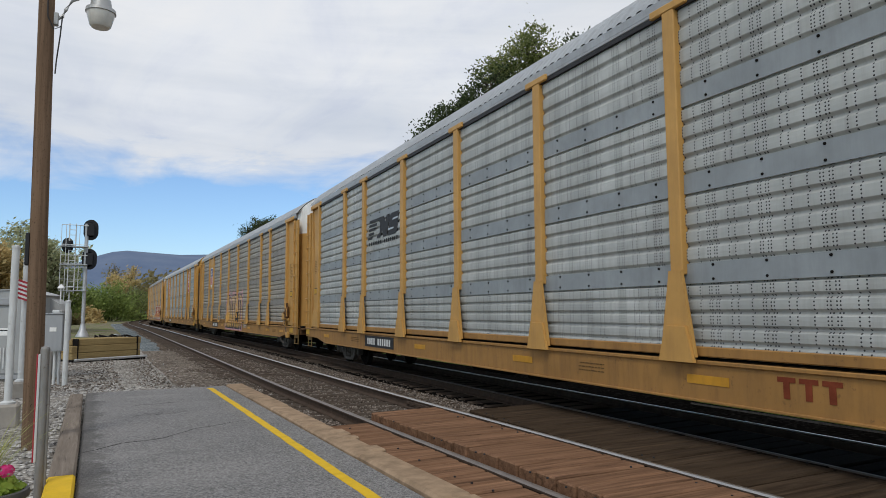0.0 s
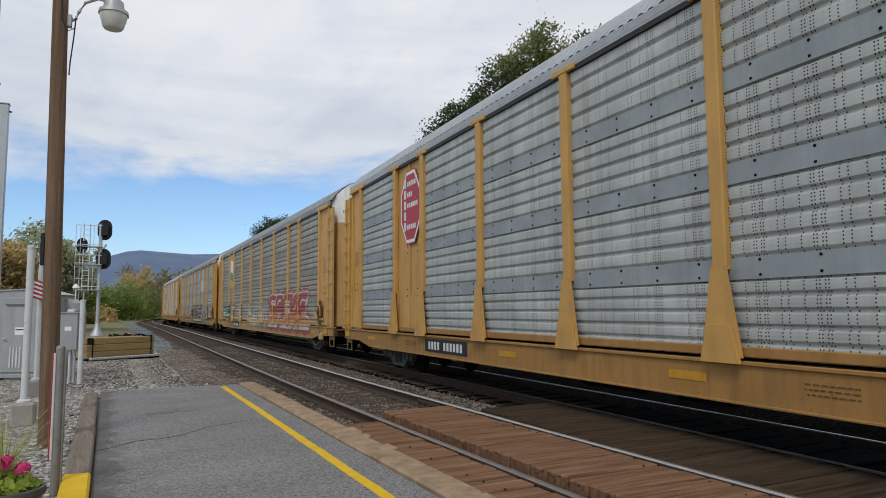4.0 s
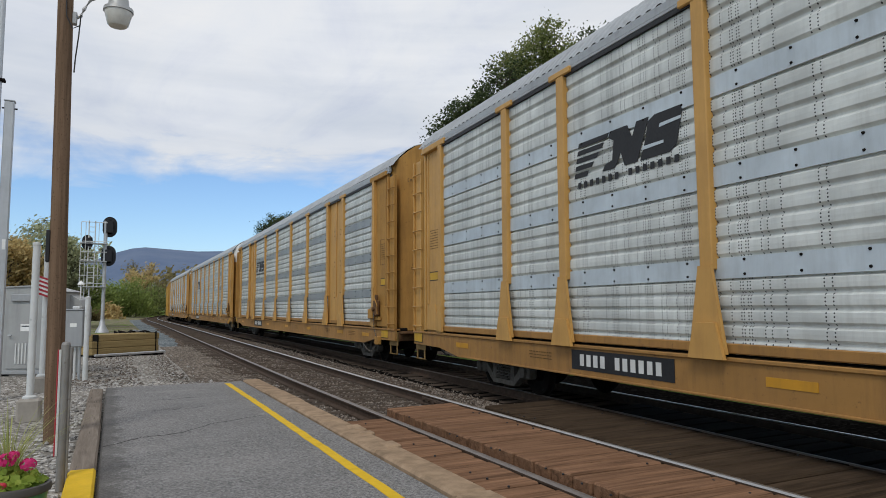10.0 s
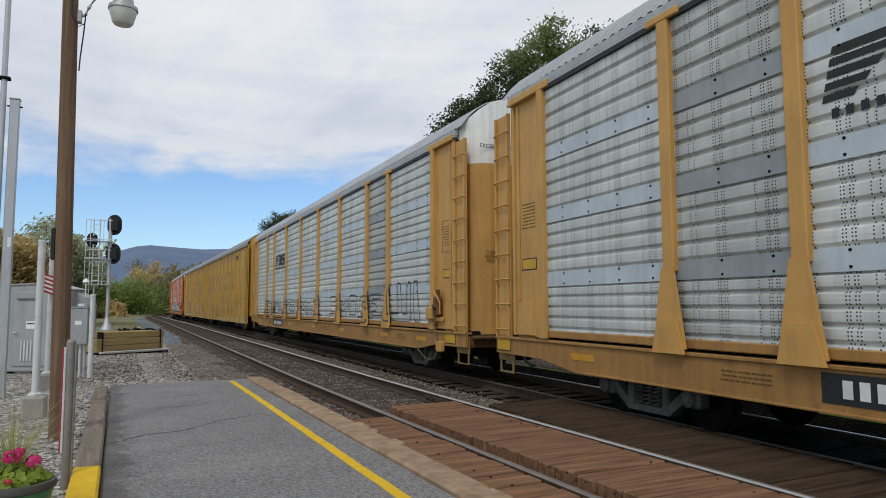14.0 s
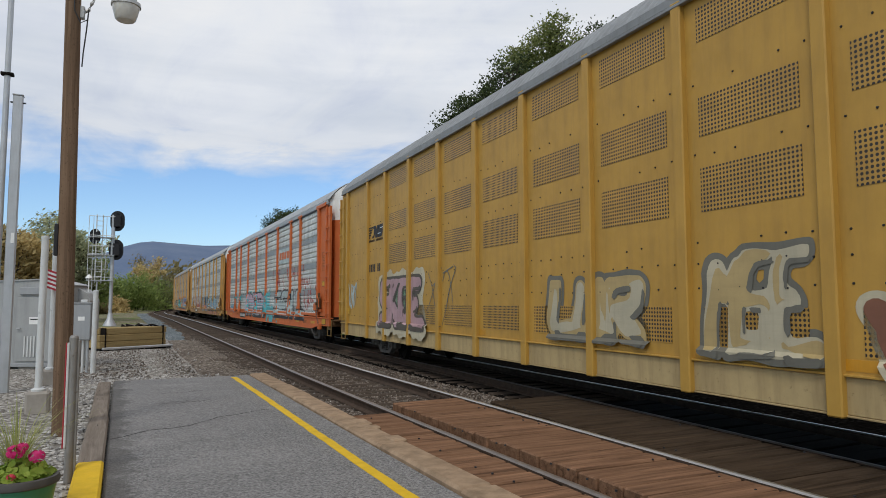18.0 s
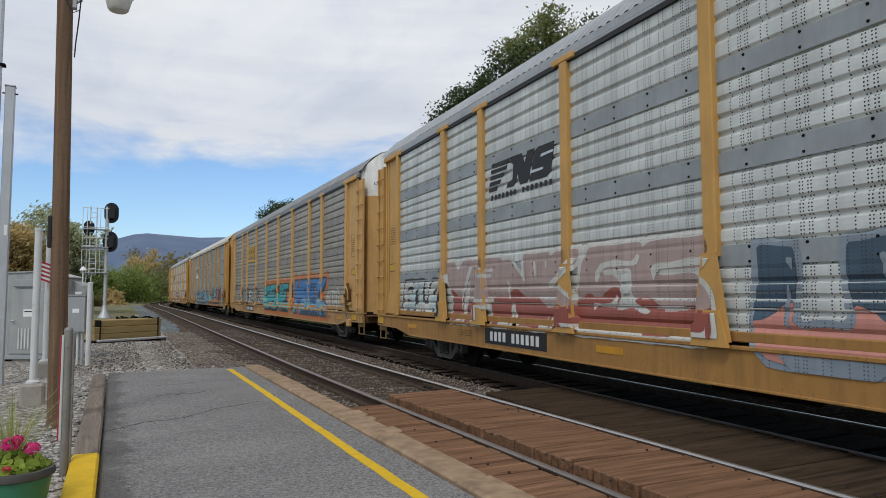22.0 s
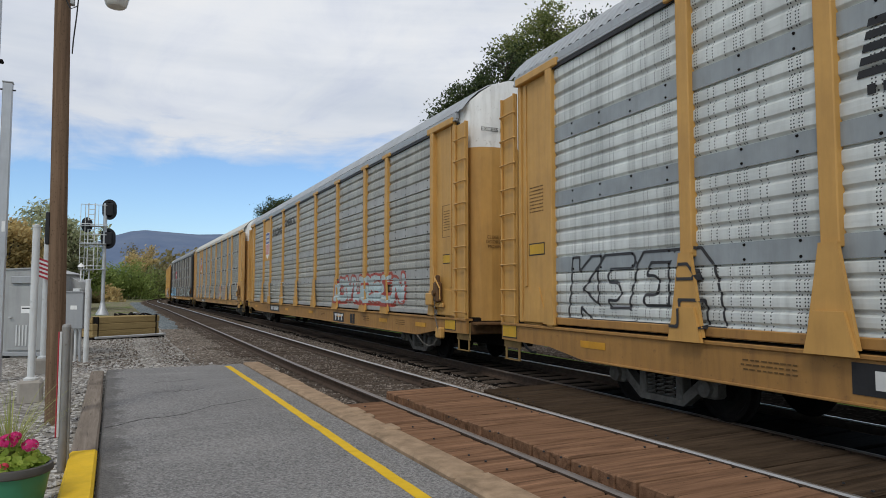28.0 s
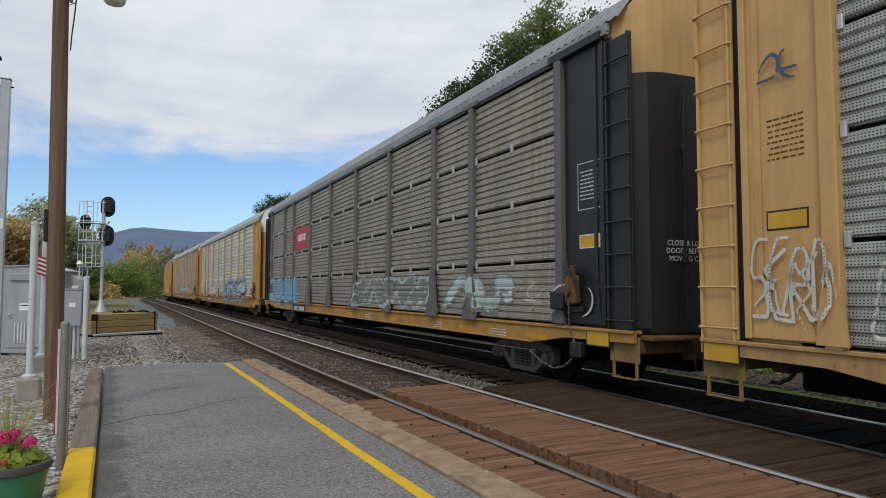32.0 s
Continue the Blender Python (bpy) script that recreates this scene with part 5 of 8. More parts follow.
def shield(car, bay, wide):
    y = half_plate(car, bay, GOLD if wide else GOLD_PALE)
    z = FOOT_Z + 2.95
    outline = [(-0.44, -0.55), (-0.2, -0.68), (0, -0.78), (0.2, -0.68), (0.44, -0.55), (0.50, 0.0), (0.48, 0.45), (0.40, 0.62), (0.18, 0.56), (0, 0.66), (-0.18, 0.56), (-0.40, 0.62), (-0.48, 0.45), (-0.50, 0.0)]
    flat_shape(car, "shield", outline, WHITE_PAINT, y, z, 0.046, "white shield herald")
    flat_shape(car, "shield_field", [(-0.46, 0.02), (0.46, 0.02), (0.45, 0.44), (0.38, 0.57), (0.18, 0.52), (0, 0.61), (-0.18, 0.52), (-0.38, 0.57), (-0.45, 0.44)], BLUE_SIGN, y, z, 0.050, "blue upper field")
    for k in range(5):
        u = -0.36 + k * 0.18
        flat_shape(car, "shield_stripe", [(u - 0.045, -0.54), (u + 0.045, -0.54), (u + 0.05, -0.02), (u - 0.05, -0.02)], RED_SIGN, y, z, 0.050)
    t = Builder()
    for k in range(5):
        t.box(-0.004, -0.30 + k * 0.13, 0.30, 0.0, -0.22 + k * 0.13, 0.44)
        t.box(-0.004, -0.34 + k * 0.14, 0.10, 0.0, -0.25 + k * 0.14, 0.23)
    part("shield_line", t, CHALK, car, (-(HALF - 0.04) - 0.0545, y, z))["kind"] = "stuff"


def bar_herald(car, y, z, scale, mat, out=0.036):
    """Slanted bars beside a bold mark, over a line of small bars."""
    for k in range(5):
        h = 0.04 + k * 0.12
        flat_shape(car, "herald_bar", [(q * scale, (h + r) * scale) for q, r in ((-1.2 + 0.03 * k, 0.0), (-0.86 + 0.13 * k, 0.0), (-0.80 + 0.13 * k, 0.075), (-1.18 + 0.03 * k, 0.075))], mat, y, z, out)
    zig = ((-0.46, 0.03), (-0.18, 0.03), (-0.10, 0.10), (-0.02, 0.24), (0.06, 0.02), (0.34, 0.02), (0.60, 0.60), (0.34, 0.60), (0.24, 0.40), (0.14, 0.60), (-0.26, 0.60), (-0.30, 0.52), (-0.18, 0.44), (-0.22, 0.16), (-0.40, 0.12))
    flat_shape(car, "herald_mark", [(p * scale, q * scale) for p, q in zig], mat, y, z, out)
    slab = ((0.40, 0.02), (0.98, 0.02), (1.12, 0.10), (1.17, 0.30), (1.24, 0.52), (1.20, 0.60), (0.72, 0.60), (0.58, 0.54), (0.52, 0.30))
    flat_shape(car, "herald_mark", [(p * scale, q * scale) for p, q in slab], mat, y, z, out)
    for slit in (((0.80, 0.40), (1.21, 0.42), (1.22, 0.46), (0.82, 0.45)), ((0.45, 0.16), (0.88, 0.17), (0.88, 0.21), (0.47, 0.21))):
        flat_shape(car, "herald_slit", [(p * scale, q * scale) for p, q in slit], BAND_LIGHT, y, z, out + 0.005)
    t = Builder()
    for k in range(15):
        if k != 7:
            t.box(-0.004, (-1.15 + k * 0.155) * scale, -0.14 * scale, 0.0, (-1.07 + k * 0.155) * scale, -0.04 * scale)
    part("herald_line", t, mat, car, (-(HALF - 0.04) - out, y, z))["kind"] = "stuff"


def finish_car(index, car, style):
    """Heralds and paint that are this car's own."""
    posts = [sum(BAYS[:k]) for k in range(1, len(BAYS))]
    y0 = -CAR_LEN / 2
    mid = lambda bay: y0 + sum(BAYS[:bay]) + BAYS[bay] / 2
    car_marks(car, index, style, index == 17)
    if style == "ribbed":
        bolts(car, style, posts)
    else:
        clips(car, posts)
    if index in (0, 5, 7, 8, 11, 14):
        bar_herald(car, mid(7) + 0.05, FOOT_Z + 2.45, 0.95, INK)
    if index == 6:
        bar_herald(car, mid(7) + 0.05, FOOT_Z + 2.45, 0.95, INK)
    if index == 13:
        part("herald_patch", Builder().box(-0.006, -1.2, -0.3, 0.0, 1.2, 0.75), WHITE_PAINT, car, (-(HALF - 0.04) - 0.036, mid(7), FOOT_Z + 2.4))
        bar_herald(car, mid(7), FOOT_Z + 2.5, 0.9, INK, 0.046)
    if index in (1, 15, 16):
        shield(car, 8, index != 16)
    xs = -(HALF - 0.03) - 0.057
    if index == 15:
        part("sill_board", Builder().box(xs - 0.004, y0 + 8.72, 0.64, xs, y0 + 9.92, 0.94), INK, car, label="black board with cream block marks")
        marks = Builder()
        for k in range(3):
            q = y0 + 9.62 - k * 0.34
            marks.box(xs - 0.008, q - 0.13, 0.83, xs - 0.0045, q + 0.13, 0.90).box(xs - 0.008, q - 0.05, 0.69, xs - 0.0045, q + 0.05, 0.83)
        part("board_mark", marks, CHALK, car)["kind"] = "stuff"
        part("data_board", Builder().box(xs - 0.004, y0 + 7.56, 0.64, xs, y0 + 7.76, 0.94).box(xs - 0.004, y0 + 7.80, 0.64, xs, y0 + 8.02, 0.94), INK, car)
    elif index in (0, 7, 11):
        marks = Builder()
        for k in range(3):
            q = y0 + (8.2 if index == 0 else 9.6) - k * 0.24
            marks.box(xs - 0.004, q - 0.10, 0.92, xs, q + 0.10, 0.97).box(xs - 0.004, q - 0.035, 0.76, xs, q + 0.035, 0.92)
        part("sill_mark", marks, plain("rust_red_lettering", (0.20, 0.045, 0.02), 0.7, 0.0, 0.3, 6.0), car)["kind"] = "stuff"
    if index == 15:
        part("lettering", text_mesh("BUILDING", 0.46), INK, car, (-(HALF - 0.04) - 0.042, mid(7), FOOT_Z + 3.25), label="black painted lettering")
        part("lettering", text_mesh("AMERICA", 0.46), INK, car, (-(HALF - 0.04) - 0.042, mid(6) + 0.2, FOOT_Z + 3.45), label="black painted lettering")
    if index == 16:
        part("lettering", text_mesh("BUILDING AMERICA", 0.17), INK, car, (-(HALF - 0.04) - 0.048, mid(8), FOOT_Z + 1.90 + 0.25), label="black painted lettering")
    if index == 3:
        y = half_plate(car, 8, GOLD_PALE, 2.0)
        flat_shape(car, "flag_herald", [(-0.55, -0.3), (0.62, -0.5), (0.62, 0.75), (-0.5, 0.95)], WHITE_PAINT, y, FOOT_Z + 2.9, 0.046, "white flag herald")
        flat_shape(car, "flag_band", [(-0.55, -0.3), (0.62, -0.5), (0.62, -0.12), (0.3, 0.12), (0.1, -0.12), (-0.1, 0.22), (-0.25, 0.0), (-0.53, 0.25)], GREEN_SIGN, y, FOOT_Z + 2.9, 0.050, "green lower band")
    if index == 2:
        for bay in (2, 8):
            y, z = mid(bay) - 0.12, FOOT_Z + 3.08
            for r, m, o in ((0.74, RED_SIGN, 0.040), (0.71, WHITE_PAINT, 0.044), (0.645, RED_SIGN, 0.048)):
                flat_shape(car, "octagon_herald", [(r * 1.0 * math.cos(math.pi / 8 + q * math.pi / 4), r * 1.36 * math.sin(math.pi / 8 + q * math.pi / 4)) for q in range(8)], m, y, z, o)
            t = Builder()
            for k, w in enumerate((0.5, 0.3, 0.72, 0.0, 0.55)):
                zz = 0.55 - k * 0.27
                t.box(-0.004, 0.28, zz - 0.05, 0.0, 0.42, zz + 0.16)
                q = 0.0
                while q < w:
                    t.box(-0.004, 0.2 - q - 0.085, zz - 0.03, 0.0, 0.2 - q, zz + 0.09)
                    q += 0.12
            part("herald_line", t, CHALK, car, (-(HALF - 0.04) - 0.0525, y, z))["kind"] = "stuff"
    if index == 12:
        y, z = mid(7) + 0.1, FOOT_Z + 2.55
        for k in range(3):
            u = -0.95 + k * 0.66
            flat_shape(car, "herald_mark", [(u, 0.1), (u + 0.46, 0.1), (u + 0.56, 0.28), (u + 0.54, 0.75), (u + 0.1, 0.75), (u + 0.02, 0.58)], LABEL, y, z, 0.052)
            flat_shape(car, "herald_slit", [(u + 0.22, 0.30), (u + 0.30, 0.30), (u + 0.34, 0.56), (u + 0.26, 0.56)], INK, y, z, 0.057)
        flat_shape(car, "herald_underline", [(-1.0, -0.15), (1.05, -0.15), (1.08, 0.0), (-0.97, 0.0)], LABEL, y, z, 0.052)
    if index == 17:
        part("herald_plate", Builder().box(-0.012, -1.25, 0.0, 0.0, 1.25, 0.9, 0.004), RED_SIGN, car, (-(HALF - 0.04) - 0.036, mid(7), FOOT_Z + 2.15), label="red herald plate")
        t = Builder()
        for k in range(4):
            t.box(-0.004, -0.62 + k * 0.33, 0.35, 0.0, -0.38 + k * 0.33, 0.62)
        part("herald_line", t, CHALK, car, (-(HALF - 0.04) - 0.049, mid(7), FOOT_Z + 2.15))["kind"] = "stuff"
        part("lettering", text_mesh("CLOSE & LOCK\nDOORS BEFORE\nMOVING CAR", 0.11), CHALK, car, (-0.55, y0 - 0.004, 2.25), (0, 0, 90), "white stencilled words")
    if index == 10:
        part("herald_patch", Builder().box(-0.006, -1.25, -0.15, 0.0, 1.25, 0.55), ICE_P, car, (-(HALF - 0.04) - 0.038, mid(3), FOOT_Z + 2.55))
        for k in range(4):
            u = -1.05 + k * 0.55
            flat_shape(car, "herald_mark", [(u, 0.0), (u + 0.42, 0.0), (u + 0.50, 0.34), (u + 0.08, 0.34)], ORANGE, y0 + sum(BAYS[:3]) + BAYS[3] / 2, FOOT_Z + 2.6, 0.048)
    if index == 4:
        a = y0 + sum(BAYS[:3])
        part("new_sheet", Builder().box(-0.05, 0.10, 2.16, -0.034, BAYS[3] - 0.10, 3.18, 0.004), BAND_LIGHT, car, (-(HALF - 0.04), a, FOOT_Z), label="clean bright replacement sheet")
    if index != 17:
        part("lettering", text_mesh("CLOSE & LOCK\nDOORS BEFORE\nMOVING CAR", 0.10), FADED_INK, car, (-0.72, y0 - 0.004, 2.75), (0, 0, 90), "small stencilled words")
        part("lettering", text_mesh("EXCESS HEIGHT CAR", 0.125), INK, car, (-0.6, y0 - 0.004, 5.05), (0, 0, 90), "small black stencilled words")
    for n, (a, b, lo, hi, kind, letters, cols, label) in enumerate(PIECES.get(index, ())):
        cols = tuple(cols) + (None,) * (5 - len(cols))
        graffiti(car, style, posts, a, b, lo, hi, kind, letters, cols, 13 * index + n + 1, label, y0, SILL_Z + (0.04 if style == "ribbed" else 0.18))


# ---------------------------------------------------------------- the articulated pair
VENT = sheet("vented_yellow_field", (0.50, 0.285, 0.052), "vent", rust=0.0, metal=0.0, hole=0.97)
UNIT_LEN = 21.87
FOOT_CREAM = plain("grimy_cream_paint", (0.48, 0.36, 0.18), 0.65, 0.0, 0.3, 1.1, 0.4, 0.05, (0.16, 0.105, 0.055))
FADE_C, FADE_W, FADE_G, FADE_K = paint(0.52, 0.39, 0.18, 0.0), paint(0.56, 0.51, 0.38, 0.0), paint(0.17, 0.165, 0.14, 0.0), paint(0.10, 0.085, 0.07, 0.0)
FADE_L, FADE_M, FADE_B = paint(0.46, 0.30, 0.34, 0.0), paint(0.22, 0.38, 0.24, 0.0), paint(0.24, 0.10, 0.06, 0.0)
UNIT_BAYS = (1.1,) + (1.94,) * 8 + (1.7, 2.3, 0.9)


def vent_panel(w):
    b = Builder()
    b.box(0.0, 0.05, SILL_Z + 0.35, 0.05, w - 0.05, HEAD_Z + 0.12, 0.01)
    b.box(-0.045, 0.05, SILL_Z + 0.335, 0.05, w - 0.05, SILL_Z + 0.36, 0.006)
    return b.mesh("side_panel")


def unit_roof():
    return roof_mesh(UNIT_LEN - 0.4)


def articulated_unit(out):
    """Half of the two-unit car: out = 1 for the rear half, -1 for the front half; the joint is at the inner end."""
    car = thing("articulated_car_unit", "mustard-yellow articulated auto carrier with perforated vent fields", "rail car", group="cars of the freight train")
    h = UNIT_LEN / 2

    def yy(d0, d1):
        a, b = sorted((out * (d0 - h), out * (d1 - h)))
        return a, b
    part("roof", shared("unit_roof", unit_roof), ROOF_DULL, car, (0, -h + 0.2, 0))
    part("underframe", Builder().box(-1.44, -h + 0.3, 0.80, 1.44, h - 0.3, 1.06, 0.02).box(-0.3, -h + 0.3, 0.66, 0.3, h - 0.3, 0.82, 0.02), STEEL_DARK, car)
    rng = random.Random(5 + out)
    for s in (-1, 1):
        turn = (0, 0, 0 if s < 0 else 180)
        part("side_sill", Builder().box(-0.02, -h + 0.4, SILL_Z - 0.045, 0.1, h - 0.2, SILL_Z - 0.024, 0.006), FOOT_CREAM, car, (s * (HALF - 0.06), 0, 0), turn)
        part("eave_rail", shared("unit_eave", lambda: eave_mesh(UNIT_LEN - 0.4)), ROOF_DULL, car, (s * (HALF - 0.02), (-h + 0.2) * (1 if s < 0 else -1), HEAD_Z + 0.12), turn)
        d, rows = 0.35, Builder()
        for i, w in enumerate(UNIT_BAYS):
            a, b = yy(d, d + w)
            part("side_panel", shared(("vent", w), lambda: vent_panel(w)), YELLOW_PAINT, car, (s * (HALF - 0.06), a if s < 0 else b, 0), turn)
            part("foot_panel", shared(("foot", w), lambda: Builder().box(-0.008, 0.05, SILL_Z - 0.02, 0.05, w - 0.05, SILL_Z + 0.333, 0.004).mesh("foot_panel")), FOOT_CREAM, car, (s * (HALF - 0.06), a if s < 0 else b, 0), turn, "grime-stained pale recessed foot panel")
            if 1 <= i <= 8 and s < 0:
                for z0, z1 in ((1.12, 1.58), (2.72, 3.25), (3.64, 4.12), (4.82, 5.26)):
                    part("vent_field", shared(("field", z0), lambda: Builder().box(-0.006, 0.28, z0, 0.0, w - 0.28, z1, 0.0).mesh("vent_field")), VENT, car, (-(HALF - 0.06), a, 0))
            if s < 0:
                for z in (1.8, 2.1, 2.35, 3.42, 4.3) if 1 <= i <= 8 else (1.2, 1.8, 2.35, 3.2, 4.0, 4.8):
                    n = max(2, int(w / 0.32))
                    for k in range(n):
                        if rng.random() < 0.8:
                            rows.lathe([(0.001, -0.014), (0.011, -0.011), (0.014, 0.0)], 0, 6, (-(HALF - 0.06), a + 0.2 + (w - 0.4) * k / (n - 1), z + rng.uniform(-0.02, 0.02)))
            y = out * (d - h)
            part("post", shared("unit_post", lambda: Builder().box(-0.085, -0.085, SILL_Z - 0.055, 0.03, 0.085, HEAD_Z + 0.12, 0.015).mesh("post")), YELLOW_PAINT, car, (s * (HALF - 0.06), y, 0), turn)
            if s < 0:
                # narrow black strip stands for the shadow groove behind the post
                part("post_seam", shared("unit_groove_shade", lambda: Builder().box(-0.006, 0.09, SILL_Z + 0.05, 0.0, 0.125, HEAD_Z + 0.1).mesh("post_seam")), RUBBER, car, (-(HALF - 0.06), y, 0))
            d += w
        if s < 0:
            part("rivet_row", rows, INK, car)["kind"] = "stuff"
        ly = yy(UNIT_LEN - 0.62, UNIT_LEN - 0.12)
        lad = part("ladder", shared("ladder_plate", ladder_plate), YELLOW_PAINT, car, (s * (HALF - 0.02), ly[0] if s < 0 else ly[1], FOOT_Z - 0.02), turn)
        add_rungs(lad)
        part("step", shared("stirrup", stirrup_mesh), STEP_STEEL, car, (s * (HALF - 0.06), ly[0], 0), label="grime-stained hanging step")
    end = out * h
    part("end_door", shared("end", end_mesh), [YELLOW_PAINT, YELLOW_PAINT], car, (0, end, 0), (0, 0, 0 if out < 0 else 180))
    part("coupler", shared("coupler", coupler_mesh), STEEL_DARK, car, (0, end, 0), (0, 0, 0 if out < 0 else 180))
    part("air_hose", shared("hose", hose_mesh), RUBBER, car, (0, end, 0), (0, 0, 0 if out < 0 else 180))
    for k in range(5):
        y = out * (0.30 - k * 0.075 - h)
        b = Builder()
        r = 0.0 if k % 2 else 0.05
        b.box(-1.40 - r, y - 0.035, 0.75, 1.40 + r, y + 0.035, 5.60 + r, 0.02)
        b.prism([(-1.38 - r, 5.55), (1.38 + r, 5.55), (1.1, 5.95 + r), (0.5, 6.16 + r), (-0.5, 6.16 + r), (-1.1, 5.95 + r)][::-1], 1, y - 0.035, y + 0.035)
        part("bellows_fold", b, RUBBER, car, label="black rubber bellows fold")
    add_truck(car, out * (UNIT_LEN - 3.6 - h), len(CARS))
    if out < 0:
        add_truck(car, out * (0.3 - h), len(CARS))
        part("brake_cylinder", Builder().box(-1.25, h - 3.5, 0.46, -0.5, h - 2.75, 0.82, 0.05).box(-1.2, h - 4.3, 0.5, -1.1, h - 4.2, 0.82, 0.01).box(-1.2, h - 4.65, 0.5, -1.1, h - 4.55, 0.82, 0.01).box(-1.3, h - 7.5, 0.46, -1.0, h - 7.1, 0.82, 0.03), STEEL_DARK, car)
    x0 = -(HALF - 0.06)
    for q in (3.0, 6.9, 10.8, 14.7):
        a, b = yy(q, q + 0.6)
        part("reflector", Builder().box(x0 - 0.006, a, 0.99, x0, b, 1.10), REFLECT, car)
    # black strip on the panel stands for a dark gap by the ladder
    ga, gb = yy(UNIT_LEN - 0.74, UNIT_LEN - 0.66)
    part("door_gasket", Builder().box(x0 - 0.012, ga, 1.0, x0 + 0.002, gb, 5.3, 0.003), RUBBER, car, label="black strip drawn for the dark gap beside the ladder")
    posts = []
    if out > 0:
        bar_herald(car, yy(18.0, 18.6)[0], 3.55, 0.62, INK, -0.012)
        t = Builder()
        for k in range(8):
            if k != 2:
                t.box(-0.004, 17.2 - h + k * 0.16, 2.55, 0.0, 17.30 - h + k * 0.16, 2.78)
        part("number_strip", t, INK, car, (x0 - 0.002, 0.3, 0))["kind"] = "stuff"
        graffiti(car, "flat", posts, 14.0, 17.6, 0.85, 2.4, "bubble", "SKOE", (FADE_L, FADE_K, FADE_W, FADE_L), 301, "pink and green bubble graffiti", -h)
        graffiti(car, "flat", posts, 12.2, 13.6, 0.95, 2.6, "tag", 2, (FADE_G, None, None), 302, "grey sprayed loops", -h)
        graffiti(car, "flat", posts, 15.2, 16.2, 0.95, 2.3, "bubble", 1, (FADE_M, FADE_K, None, None), 303, "mint green graffiti letter", -h)
        graffiti(car, "flat", posts, 6.05, 8.6, 1.0, 2.1, "bubble", "LUR", (FADE_C, FADE_G, None, FADE_W), 304, "cream block graffiti", -h)
        graffiti(car, "flat", posts, 3.5, 5.1, 1.0, 2.25, "bubble", "MSE", (FADE_W, FADE_G, None, FADE_C), 305, "white block graffiti", -h)
        graffiti(car, "flat", posts, 1.0, 3.0, 0.8, 2.0, "bubble", 2, (FADE_B, FADE_W, None, None), 306, "brown graffiti edged in white", -h)
        graffiti(car, "flat", posts, 20.0, 20.9, 1.3, 2.3, "brush", 5, (ICE_P, None, None), 307, "pale blue scrawl", -h)
    else:
        graffiti(car, "flat", posts, 2.4, 5.4, 1.0, 2.3, "tag", 4, (FADE_K, None, None), 311, "black outline tag", -h)
        graffiti(car, "flat", posts, 6.2, 12.8, 0.9, 2.5, "tag", 5, (FADE_G, None, None), 312, "faded blue-grey zigzag scrawl", -h)
        graffiti(car, "flat", posts, 18.6, 20.6, 1.1, 1.95, "outline", "OU", (FADE_W, None, None), 313, "pale faded graffiti letters", -h)
        graffiti(car, "flat", posts, 12.4, 18.8, 0.95, 1.80, "brush", "nZnL", (FADE_K, None, None), 314, "dark grey winding sprayed line", -h)
        part("warning_plate", Builder().box(x0 - 0.006, -h + 3.0, 1.15, x0, -h + 3.55, 1.62), WHITE_PAINT, car)
        part("warning_squares", Builder().box(x0 - 0.009, -h + 3.06, 1.28, x0 - 0.0065, -h + 3.24, 1.56).box(x0 - 0.009, -h + 3.30, 1.28, x0 - 0.0065, -h + 3.48, 1.56), INK, car)
        part("data_plate", Builder().box(x0 - 0.006, -h + 3.4, 4.75, x0, -h + 4.9, 5.02), STEEL_GREY, car)
        t = Builder()
        bars(t, x0 - 0.001, -h + 0.9, -h + 1.7, 3.2, 4.6, 10, rng)
        part("stencil_box", t, INK, car)["kind"] = "stuff"
    part("warning_label", Builder().box(x0 - 0.03, yy(UNIT_LEN - 1.2, UNIT_LEN - 0.75)[0], 1.25, x0 - 0.026, yy(UNIT_LEN - 1.2, UNIT_LEN - 0.75)[1], 1.45), LABEL, car)
    CARS.append((car, JOINT + out * h, 7.5))
    return car


def ladder_plate():
    return Builder().box(-0.02, 0.0, -0.05, 0.02, 0.50, 4.15, 0.008).mesh("ladder")


def stile_mesh():
    return Builder().box(-0.07, 0.0, -0.05, -0.0205, 0.035, 4.15, 0.008).mesh("stile")


def rung_mesh():
    return Builder().tube([(-0.05, -0.03, 0), (-0.08, 0.0, 0), (-0.08, 0.5, 0), (-0.05, 0.53, 0)], 0.015, 6).mesh("rung")


def add_rungs(lad):
    for y in (0.0, 0.465):
        part("stile", shared("stile", stile_mesh), lad.material_slots[0].material, lad, (0, y, 0))
    for i in range(9):
        part("rung", shared("rung", rung_mesh), lad.material_slots[0].material, lad, (0, 0, 0.12 + i * 0.46))


OLD_WHITE = plain("old_white_paint", (0.62, 0.60, 0.55), 0.6, 0.0, 0.15, 1.2, 0.4, 0.05, (0.30, 0.24, 0.17))


TAUPE_POST = plain("dark_taupe_paint", (0.13, 0.12, 0.115), 0.6, 0.0, 0.2, 1.6, 0.2, 0.04, (0.07, 0.06, 0.05))


